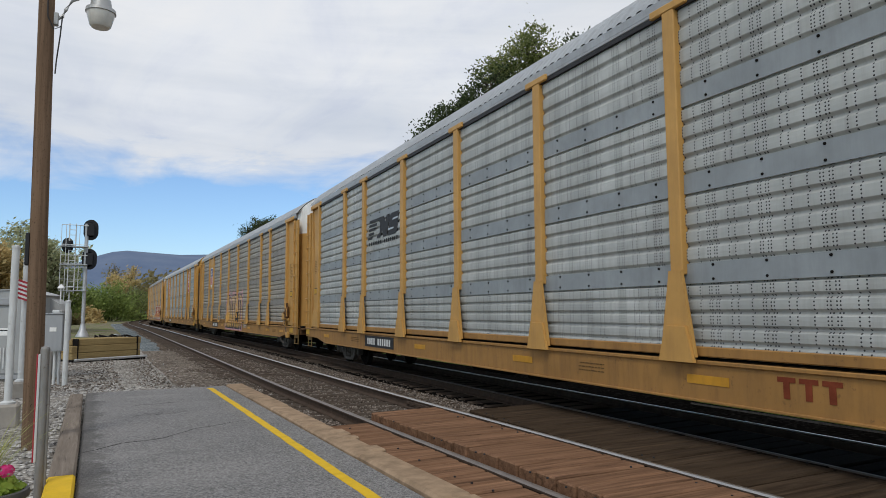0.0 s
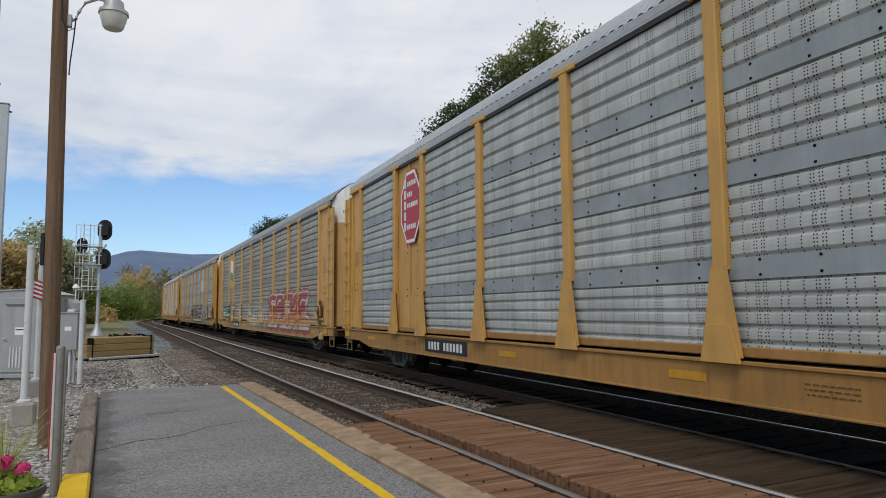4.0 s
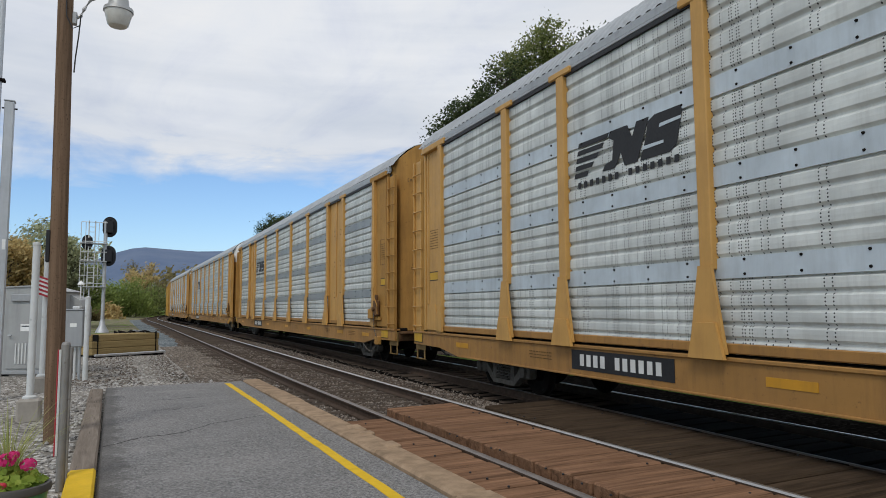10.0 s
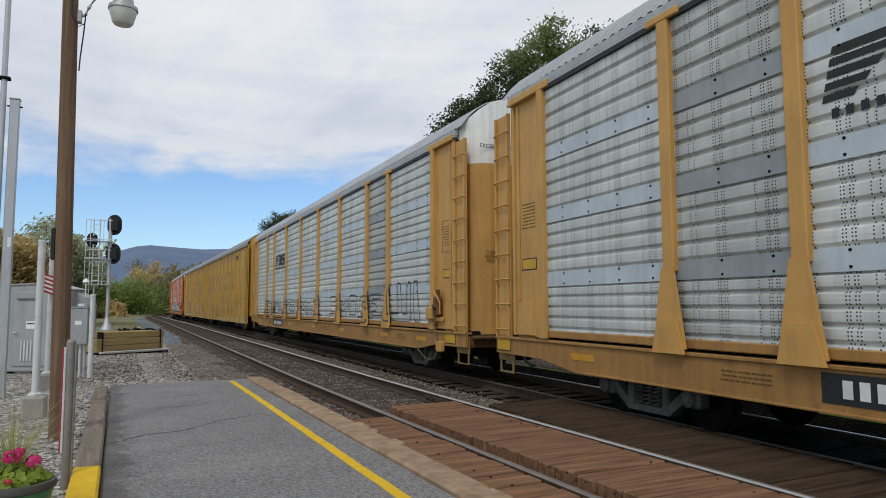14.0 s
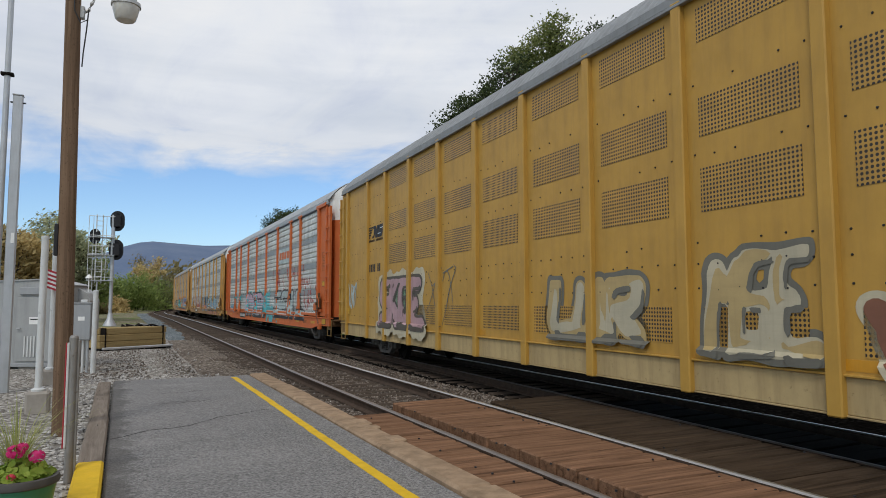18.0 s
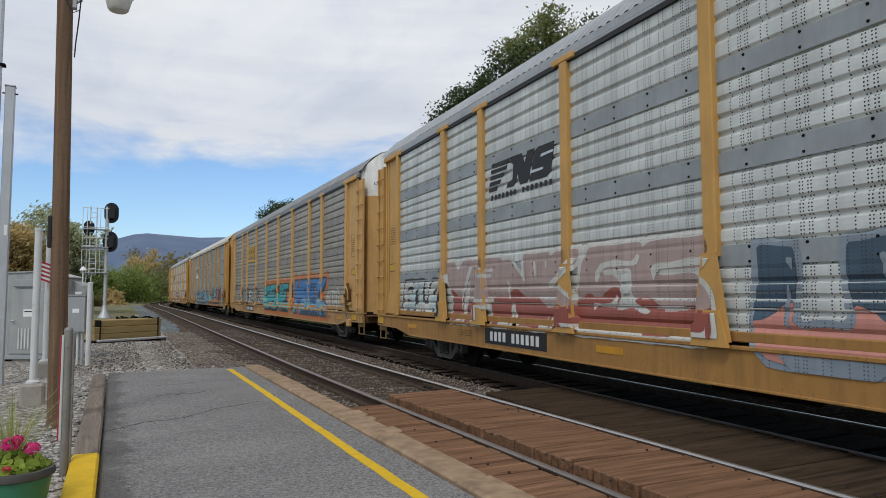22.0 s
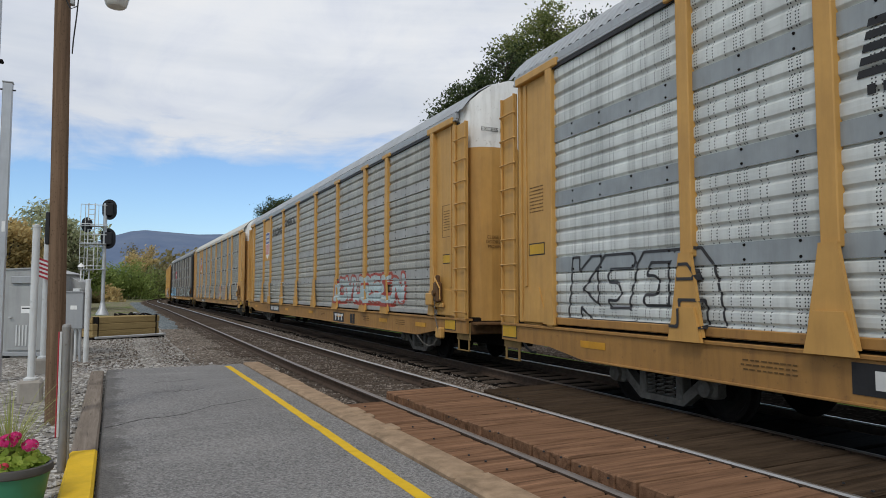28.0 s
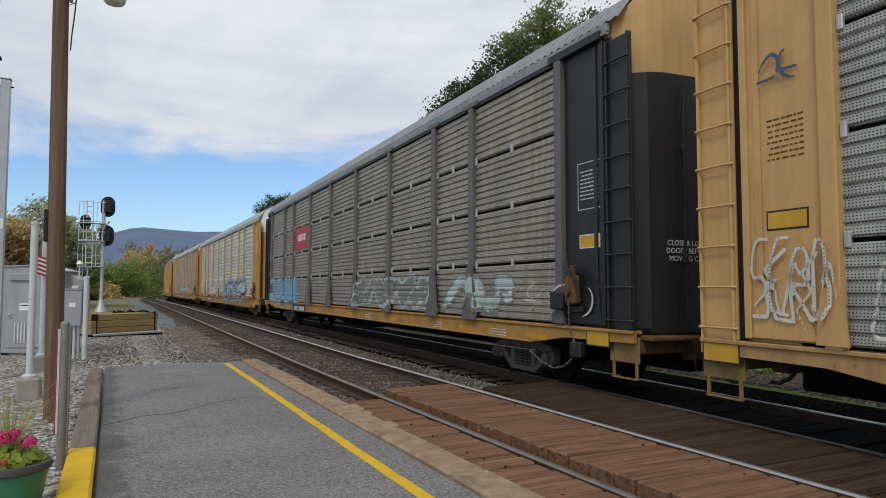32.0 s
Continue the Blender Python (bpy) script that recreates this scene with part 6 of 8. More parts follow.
def build_train():
    """All cars in order, from the one passing at the start to the last seen round the bend."""
    G, Y = "silver-grey ribbed auto carrier car with gold posts", "weathered taupe ribbed auto carrier car with gold posts"
    spec = {
        0: ("ribbed", SHEET_GREY, BAND_GREY, GOLD, G + " and black bar herald", {}),
        1: ("ribbed", SHEET_TAUPE, BAND_TAUPE, GOLD, Y + ", shield herald", {}),
        2: ("ribbed", SHEET_GREY, BAND_GREY, GOLD, G + " and red octagon heralds", {"gold_bays": (2, 8), "top": GOLD_BRIGHT, "trim_end": GOLD_BRIGHT, "end_mat": OLD_WHITE}),
        3: ("ribbed", SHEET_TAUPE, BAND_TAUPE, GOLD_PALE, "weathered taupe auto carrier car with red graffiti and flag herald", {"roof": ROOF_DULL}),
        4: ("ribbed", SHEET_GREY, BAND_GREY, GOLD, "grey ribbed auto carrier car with black and white block graffiti", {"roof": ROOF_DULL, "trim_end": GOLD_BRIGHT}),
        5: ("ribbed", SHEET_LIGHT, BAND_LIGHT, GOLD, "bright zinc ribbed auto carrier car, one dark panel", {"grey_bays": (2,)}),
        6: ("ribbed", SHEET_LIGHT, BAND_GREY, GOLD, "silver auto carrier car with two smooth gold door bays", {"gold_bays": (2, 8), "top": GOLD_DULL, "trim_end": GOLD_DULL}),
        7: ("ribbed", SHEET_LIGHT, BAND_LIGHT, GOLD, "clean zinc ribbed auto carrier car with gold posts", {"grey_bays": (2, 8)}),
        8: ("ribbed", SHEET_LIGHT, BAND_LIGHT, GOLD, "zinc ribbed auto carrier car with black outline tags", {"grey_bays": (2,)}),
        10: ("ribbed", SHEET_LIGHT, BAND_GREY, ORANGE, "silver ribbed auto carrier car with orange posts and graffiti", {}),
        11: ("ribbed", SHEET_LIGHT, BAND_GREY, GOLD, "silver ribbed auto carrier car covered in low graffiti", {}),
        12: ("ribbed", SHEET_TAUPE, BAND_TAUPE, GOLD_PALE, "taupe auto carrier car with bright blue graffiti", {"roof": ROOF_DULL}),
        13: ("slatted", SHEET_FINE, STEEL_DARK, GOLD, "grey slatted auto carrier car with blue and plum graffiti", {"foot": None, "roof": WHITE_ROOF, "top": GOLD}),
        14: ("ribbed", SHEET_LIGHT, BAND_GREY, GOLD, "silver ribbed auto carrier car with grey throw-up graffiti", {}),
        15: ("ribbed", SHEET_WARM, BAND_WARM, GOLD, "warm grey auto carrier car with shield herald and lettering", {"foot": BAND_WARM}),
        16: ("slatted", SHEET_FINE, STEEL_DARK, GOLD_PALE, "grey slatted auto carrier car with pale gold posts", {"foot": None, "roof": WHITE_ROOF, "top": WHITE_PAINT}),
        17: ("slatted", SHEET_DARK, STEEL_DARK, TAUPE_POST, "dull brown slatted auto carrier car with black ends, yellow sill", {"foot": None, "sill": GOLD_DULL, "trim_end": CAR_BLACK, "roof": ROOF_DULL, "top": GOLD_PALE}),
        18: ("ribbed", SHEET_LIGHT, BAND_LIGHT, GOLD, "silver ribbed auto carrier car with blue graffiti", {}),
        19: ("ribbed", SHEET_WARM, BAND_WARM, GOLD, "dull grey ribbed auto carrier car with gold posts", {}),
        20: ("ribbed", SHEET_TAUPE, BAND_TAUPE, GOLD, "brownish ribbed auto carrier car with gold posts", {}),
        21: ("ribbed", SHEET_LIGHT, BAND_LIGHT, GOLD, "silver ribbed auto carrier car at the train's rear", {}),
    }
    for i in range(22):
        if i == 9:
            articulated_unit(-1)
            articulated_unit(1)
            continue
        style, sh, band, trim, label, more = spec[i]
        finish_car(i, autorack(middle_of(i), style, sh, band, trim, label, **more), style)


build_train()


# ---------------------------------------------------------------- ground and tracks
def ground_sheet():
    """One sheet to the horizon: flat beside the platform, a shallow trough under the tracks, a grassy verge beyond."""
    b = Builder()
    xs = [(-4000, -0.1), (-1200, -0.1), (-300, -0.1), (-80, -0.08), (-30, -0.08), (-12, -0.06), (-6, -0.07), (-3, -0.05), (-1.5, -0.06), (-0.4, -0.07), (0.6, -0.08), (1.6, -0.12), (2.3, -0.2), (2.9, -0.30), (7, -0.42), (10.2, -0.42), (11.2, -0.34), (14, -0.32), (20, -0.2), (40, 0.0), (100, 0.3), (400, 0.3), (1200, 0.3), (4000, 0.3)]
    ys = [-4000, -1200, -400, -120, -40, -14, -4, 2, 5, 8, 11, 14, 17, 20, 24, 28, 33, 40, 48, 58, 70, 85, 110, 150, 220, 400, 1000, 4000]
    for y in ys:
        for x, z in xs:
            wob = 0.03 * noise.noise((x * 0.4, y * 0.4, 0)) if abs(x) < 30 and -10 < y < 90 else 0.0
            b.v.append((x, y, z + wob))
    m = len(xs)
    for i in range(len(ys) - 1):
        for j in range(m - 1):
            a = i * m + j
            x, y = xs[j][0], ys[i]
            mat = 0
            if -13 <= x < 7 and -14 <= y < 48:
                mat = 1
            if 7 <= x < 40:
                mat = 2
            b.face((a, a + 1, a + m + 1, a + m), mat)
    tagged(part("ground", b, [LAND, PALE_GRAVEL, VERGE]), "pale gravel yard running into rough grass", "ground", kind="structure")


def ribbon(name, track, s0, s1, left, right, z, mat, label, category, step=4.0, thick=0.12, slope=0.25, rough=0.0):
    """A bed with sloping shoulders along a track."""
    b = Builder()
    n = max(1, int((s1 - s0) / step))
    for i in range(n + 1):
        s = s0 + (s1 - s0) * i / n
        x, y = on(track, s)
        h = heading_at(track, s)
        for o, zz in ((left - slope, z - thick), (left, z), (right, z), (right + slope, z - thick)):
            o += rough * noise.noise((s * 0.9, o, 3.0))
            b.v.append((x + math.cos(h) * o, y - math.sin(h) * o, zz))
    for i in range(n):
        k = 4 * i
        for q in range(3):
            b.face((k + q, k + q + 1, k + q + 5, k + q + 4))
    return tagged(part(name, b, mat), label, category, kind="structure")


def rail_mesh(track, offset, z, s0, s1, step=2.0):
    b = Builder()
    prof = [(-0.075, -0.17), (0.075, -0.17), (0.07, -0.15), (0.012, -0.125), (0.012, -0.045), (0.038, -0.035), (0.038, -0.010), (0.022, 0.0), (-0.014, 0.0), (-0.038, -0.014), (-0.038, -0.035), (-0.012, -0.045), (-0.012, -0.125), (-0.07, -0.15)]
    n, m = int((s1 - s0) / step), len(prof)
    for i in range(n + 1):
        s = s0 + (s1 - s0) * i / n
        x, y = on(track, s)
        h = heading_at(track, s)
        for o, q in prof:
            b.v.append((x + math.cos(h) * (offset + o), y - math.sin(h) * (offset + o), z + q))
    for i in range(n):
        for j in range(m):
            a, c = i * m + j, i * m + (j + 1) % m
            b.face((a, c, c + m, a + m), 1 if j in (7, 8) else 0)
    return b.mesh("rail")


def build_tracks():
    ribbon("ballast_bed_1", NEAR, -600, 330, -1.75, 1.95, -0.190, BALLAST, "brown crushed-stone ballast of the near track", "ballast", rough=0.12)
    # this bed carries the train's shade in its colour
    ribbon("ballast_bed_2", FAR, -600, 330, -1.75, 2.9, -0.325, SHADED_BALLAST, "ballast under the far track, coloured near-black for the train's shade", "ballast", rough=0.12)
    ribbon("gravel_apron", NEAR, 14.9, 31.4, -4.4, -1.95, -0.135, BROWN_GRAVEL, "brown-grey gravel between the platform end and the track", "gravel", 0.8, 0.06, 0.7, 1.1)
    ribbon("ballast_shoulder", NEAR, 31, 110, -2.9, -1.75, -0.142, BLUE_STONE, "fresh blue-grey stone shoulder beside the track", "ballast", 2.0, 0.1, 0.3, 0.4)
    ribbon("ballast_shoulder_2", FAR, -60, 330, 3.2, 5.2, -0.30, BALLAST, "grey-brown stone shoulder beyond the far track", "ballast", rough=0.2)
    rng = random.Random(4)
    tie = Builder().box(-0.115, -1.3, -0.2, 0.115, 1.3, 0.0, 0.02).mesh("tie")
    for nm, track, z, s0, count in (("near", NEAR, NEAR_Z, 9.95, 250), ("far", FAR, FAR_Z, 9.6, 130)):
        line = thing("track_" + ("1" if nm == "near" else "2"), "steel rails spiked to old timber ties" if nm == "near" else "polished rails of the far track under the train", "railway track", kind="structure")
        for o in (-0.7525, 0.7525):
            part("rail", rail_mesh(track, o, z, -600, 330), [RAIL_SIDE, RAIL_TOP if o > 0 else RAIL_DULL], line, smooth=False)
        for i in range(count):
            s = s0 + i * 0.53 + rng.uniform(-0.04, 0.04)
            x, y = on(track, s)
            h = heading_at(track, s)
            part("tie", tie, TIE_WOOD, line, (x + rng.uniform(-0.07, 0.07), y, z - 0.165 + rng.uniform(-0.012, 0.006)), (rng.uniform(-0.6, 0.6), 0, 90 - math.degrees(h) + rng.uniform(-1.5, 1.5)))
    # joint bars on the near track's far rail
    bars = thing("joint_bar", "rusty bolted rail joint bar", "joint bar")
    bars.location = (4.9525, 10.4, -0.085)
    part("bar", Builder().box(-0.05, -0.45, -0.05, -0.014, 0.45, 0.035, 0.01), RAIL_SIDE, bars)
    for q in (-0.33, -0.12, 0.12, 0.33):
        part("bolt", Builder().tube([(-0.05, q, -0.005), (-0.085, q, -0.005)], 0.02, 6), RAIL_SIDE, bars)


def build_crossing():
    """Planked walkway over both tracks: sawn planks laid across between the rails."""
    deck = thing("crossing", "worn brown timber plank crossing over the tracks", "plank crossing", kind="structure")
    rng = random.Random(9)
    cache = {}
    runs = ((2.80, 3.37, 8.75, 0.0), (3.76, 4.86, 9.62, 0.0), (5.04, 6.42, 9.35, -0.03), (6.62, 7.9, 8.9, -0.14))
    for x0, x1, top, z in runs:
        y, i = top, 0
        while y > -9:
            w = (0.245, 0.31, 0.27, 0.35)[rng.randrange(4)]
            lean = 0.05 * (y - 4) if x0 > 5 else 0.0
            key = (round(x1 - x0, 2), w)
            if key not in cache:
                cache[key] = Builder().box(-w / 2 + 0.005, 0.0, -0.16, w / 2 - 0.005, x1 - x0, 0.0, 0.014).mesh("plank")
            dz = -0.012 + rng.uniform(-0.008, 0.006)
            # plank colours darken run by run to include the train's shade
            part("plank", cache[key], SHADED_PLANK if x0 > 6 else (OILY_SHADED_PLANK if x0 > 5 else PLANK_WOOD), deck, (x1 + lean, y - w / 2, z + dz), (rng.uniform(-0.4, 0.4), rng.uniform(-0.9, 0.9), 90 + rng.uniform(-0.7, 0.7)))
            y -= w + 0.017
            i += 1
    # black strips along the slot floors stand for the shade down there
    SLOT_SHADE = plain("flangeway_shade", (0.014, 0.013, 0.012), 0.7, 0.0, 0.4, 9.0, 0.0, 0.3, local=False)
    for a, b_ in ((3.495, 3.655), (4.865, 4.905), (5.0, 5.036)):
        part("flangeway", Builder().box(a, -9, -0.3, b_, 9.4, -0.16, 0.005), SLOT_SHADE, deck)
    part("crossing_fill", Builder().box(2.82, -9, -0.4, 7.9, 9.2, -0.19, 0.005), SHADED_BALLAST, deck)
    spikes = Builder()
    for i in range(60):
        x, y = rng.choice((3.0, 3.68, 4.72, 5.2, 6.3)), rng.uniform(-2, 9)
        spikes.lathe([(0.001, 0.006), (0.011, 0.003), (0.012, -0.01)][::-1], 2, 7, (x + rng.uniform(-0.05, 0.05), y, -0.004))
    part("spike_head", spikes, INK, deck)["kind"] = "stuff"


def build_platform():
    plat = Builder().box(-0.09, -9, -0.40, 2.47, 14.5, -0.004, 0.03)
    tagged(part("platform", plat, ASPHALT), "worn grey asphalt station platform", "platform", kind="structure")
    line = Builder()
    rng = random.Random(2)
    n = 120
    for i in range(n + 1):
        y = -9 + 23.15 * i / n
        a = 0.012 * noise.noise((y * 3, 0, 0))
        a -= 0.028 * min(1.0, max(0.0, (11 - y) / 5))
        line.v += [(2.05 + a, y, 0.0005), (2.155 + a, y, 0.0005), (2.05 + a, y, -0.02), (2.155 + a, y, -0.02)]
    for i in range(n):
        k = 4 * i
        line.face((k, k + 1, k + 5, k + 4))
        line.face((k + 2, k, k + 4, k + 6))
        line.face((k + 1, k + 3, k + 7, k + 5))
    tagged(part("platform_line", line, YELLOW_LINE), "yellow safety line painted along the asphalt", "painted line", kind="structure")
    kerb = thing("kerb_1", "worn tan concrete kerb along the track side", "kerb", kind="structure")
    y = 14.55
    while y > -9:
        w = rng.uniform(1.5, 2.3)
        b = Builder().box(2.475, y - w + 0.012, -0.35, 2.80 + rng.uniform(-0.02, 0.015), y, 0.028 + rng.uniform(-0.01, 0.008), 0.025)
        part("kerb_stone", b, CURB, kerb)
        y -= w
    for i in range(9):
        q = rng.uniform(6.4, 8.2)
        part("kerb_chip", Builder().box(2.66, q - rng.uniform(0.05, 0.12), -0.03, 2.83, q + rng.uniform(0.04, 0.1), 0.03 + rng.uniform(0, 0.01), 0.02), CURB, kerb)
    edge = thing("edge_timber_1", "grey weathered timber edging with a yellow painted end", "timber edging", kind="structure")
    part("timber", Builder().box(-0.325, 7.1, -0.2, -0.10, 9.9, 0.035, 0.02), TIMBER_EDGE, edge)
    part("timber", Builder().box(-0.335, 9.93, -0.2, -0.115, 12.1, 0.025, 0.02), TIMBER_EDGE, edge)
    part("timber", Builder().box(-0.35, 12.13, -0.2, -0.13, 14.2, 0.02, 0.02), TIMBER_EDGE, edge)
    part("yellow_timber", Builder().box(-0.325, 3.6, -0.2, -0.098, 7.06, 0.05, 0.02), YELLOW_LINE, edge, label="yellow painted timber end")
    crack = Builder()

    def fissure(pts, w):
        for (x0, y0), (x1, y1) in zip(pts, pts[1:]):
            n = 14
            for i in range(n):
                for k in (i / n, (i + 1) / n):
                    jx, jy = 0.03 * noise.noise((x0 + (x1 - x0) * k, y0 * 7, 1.0)), 0.05 * noise.noise(((x0 + (x1 - x0) * k) * 6, 2.0, y0))
                    px, py = x0 + (x1 - x0) * k + jx, y0 + (y1 - y0) * k + jy
                    ww = w * (0.5 + abs(noise.noise((px * 9, py * 9, 0))))
                    crack.v += [(px, py - ww, -0.0025), (px, py + ww, -0.0025)]
                q = len(crack.v)
                crack.face((q - 4, q - 2, q - 1, q - 3))
    fissure([(-0.05, 8.35), (0.35, 8.75), (0.8, 8.85), (1.2, 9.35), (1.95, 9.75)], 0.018)
    fissure([(0.55, 10.9), (0.7, 10.98), (0.82, 10.88), (0.98, 11.02), (1.1, 10.93), (1.3, 11.06)], 0.016)
    fissure([(0.72, 11.12), (0.85, 11.05), (0.98, 11.14)], 0.012)
    fissure([(0.6, 12.1), (0.75, 12.2), (0.9, 12.1), (1.05, 12.2), (1.3, 12.3)], 0.016)
    fissure([(-0.03, 5.1), (-0.06, 6.4), (-0.04, 8.0)], 0.02)
    tagged(part("asphalt_crack", crack, plain("dark_fissure", (0.035, 0.034, 0.033), 0.95)), "thin dark cracks in the asphalt", "crack", kind="stuff")
    # crumbled stones along the platform's end and edges
    stones = Builder()
    for i in range(1500):
        u = rng.random()
        if u < 0.35:
            x, y = rng.uniform(-0.6, 2.6), 14.6 + abs(rng.gauss(0, 0.5))
        elif u < 0.6:
            x, y = rng.uniform(-0.75, -0.35), rng.uniform(5, 14)
        elif u < 0.75:
            x, y = rng.uniform(2.84, 3.35), rng.uniform(8.8, 15)
        else:
            x, y = rng.uniform(-4, 2.6), rng.uniform(14.6, 26)
        z = -0.06 if x < 0.8 else (-0.09 if x < 2 else -0.2)
        r = rng.uniform(0.012, 0.035)
        k = len(stones.v)
        for dx, dy, dz in ((1, 0, 0), (0, 1, 0), (-1, 0, 0), (0, -1, 0), (0, 0, 0.9), (0, 0, -0.9)):
            stones.v.append((x + dx * r * rng.uniform(0.7, 1.3), y + dy * r * rng.uniform(0.7, 1.3), z + dz * r))
        for f in ((0, 1, 4), (1, 2, 4), (2, 3, 4), (3, 0, 4), (1, 0, 5), (2, 1, 5), (3, 2, 5), (0, 3, 5)):
            stones.face([k + q for q in f])
    pebble, pk = material("loose_stone", 0.9)
    pk.link(pk.mix(pk.island, (0.16, 0.15, 0.14), (0.48, 0.46, 0.43)), pk.bsdf.inputs["Base Color"])
    tagged(part("loose_stones", stones, pebble), "loose pale stones lying on the gravel", "stones", kind="stuff")


ground_sheet()
build_platform()


# ---------------------------------------------------------------- things beside the platform
WHITE_POST = plain("white_metal_paint", (0.62, 0.63, 0.62), 0.5, 0.1, 0.1, 5.0, 0.3, 0.05, (0.3, 0.3, 0.28))
HOUSE_GREY = plain("grey_enamel", (0.36, 0.365, 0.36), 0.5, 0.1, 0.1, 1.2, 0.25, 0.03, (0.12, 0.12, 0.12))
BOX_GREY = plain("box_grey_enamel", (0.33, 0.34, 0.35), 0.5, 0.1, 0.08, 2.0, 0.2, 0.03, (0.14, 0.14, 0.14))
SIGNAL_BLACK = plain("signal_black", (0.012, 0.012, 0.014), 0.6, 0.0, 0.2, 3.0)
LAMP_GREY = plain("lamp_grey", (0.42, 0.42, 0.41), 0.45, 0.4, 0.1, 6.0, 0.1)
PRISM_GLASS = plain("frosted_refractor", (0.62, 0.60, 0.55), 0.25, 0.0, 0.08, 20.0, 0.1)


DULL_GALV = plain("rust_stained_zinc", (0.27, 0.26, 0.245), 0.55, 0.35, 0.25, 3.0, 0.5, 0.05, (0.13, 0.08, 0.05))


def utility_pole():
    ob = thing("utility_pole", "weathered brown wooden utility pole standing in gravel", "utility pole", (-0.60, 9.30, -0.08))
    part("shaft", Builder().tube([(0.0, 0, 0), (-0.035, 0, 2.6), (-0.075, 0, 5.4), (-0.13, 0, 9.6)], 0.103, 18, r1=0.08), POLE_WOOD, ob, smooth=True)
    arm = Builder().tube([(0.03, 0.0, 5.22), (0.10, 0, 5.27), (0.13, 0, 5.36), (0.20, 0, 5.50), (0.34, 0, 5.58), (0.47, 0, 5.56)], 0.022, 8)
    arm.box(0.0, -0.04, 5.14, 0.06, 0.04, 5.3, 0.01)
    part("lamp_arm", arm, LAMP_GREY, ob, label="curved grey steel lamp arm")
    head = part("lamp_head", Builder().lathe([(0.075, 0.2), (0.115, 0.17), (0.13, 0.06), (0.175, 0.045), (0.18, 0.0), (0.15, -0.005)][::-1], 2, 24, (0.52, 0, 5.40)), LAMP_GREY, ob, label="grey barn-light lamp head", smooth=True)
    part("refractor", Builder().lathe([(0.105, -0.19), (0.125, -0.17), (0.165, -0.02), (0.165, 0.0)], 2, 24, (0.52, 0, 5.40)), PRISM_GLASS, head, label="frosted ribbed refractor", smooth=True)
    part("cable", Builder().tube([(0.10, -0.02, 5.27), (0.085, -0.03, 5.0), (0.06, -0.04, 4.7), (0.055, -0.1, 4.5)], 0.009, 6), INK, ob)
    part("cable", Builder().tube([(-0.07, -0.09, 5.7), (-0.05, -0.105, 5.2), (0.02, -0.11, 5.05), (0.09, -0.05, 5.12)], 0.008, 6), INK, ob)
    part("conduit", Builder().tube([(0.118, -0.05, 0.0), (0.113, -0.05, 0.95), (0.10, -0.04, 1.02)], 0.02, 8), plain("red_white_conduit", (0.62, 0.40, 0.37), 0.5, 0, 0.3, 4.0, 0.3), ob, label="faded red and white conduit")
    part("meter_box", Builder().box(-0.165, -0.05, 2.15, -0.115, 0.05, 2.54, 0.012), INK, ob, label="narrow black metal box")
    return ob


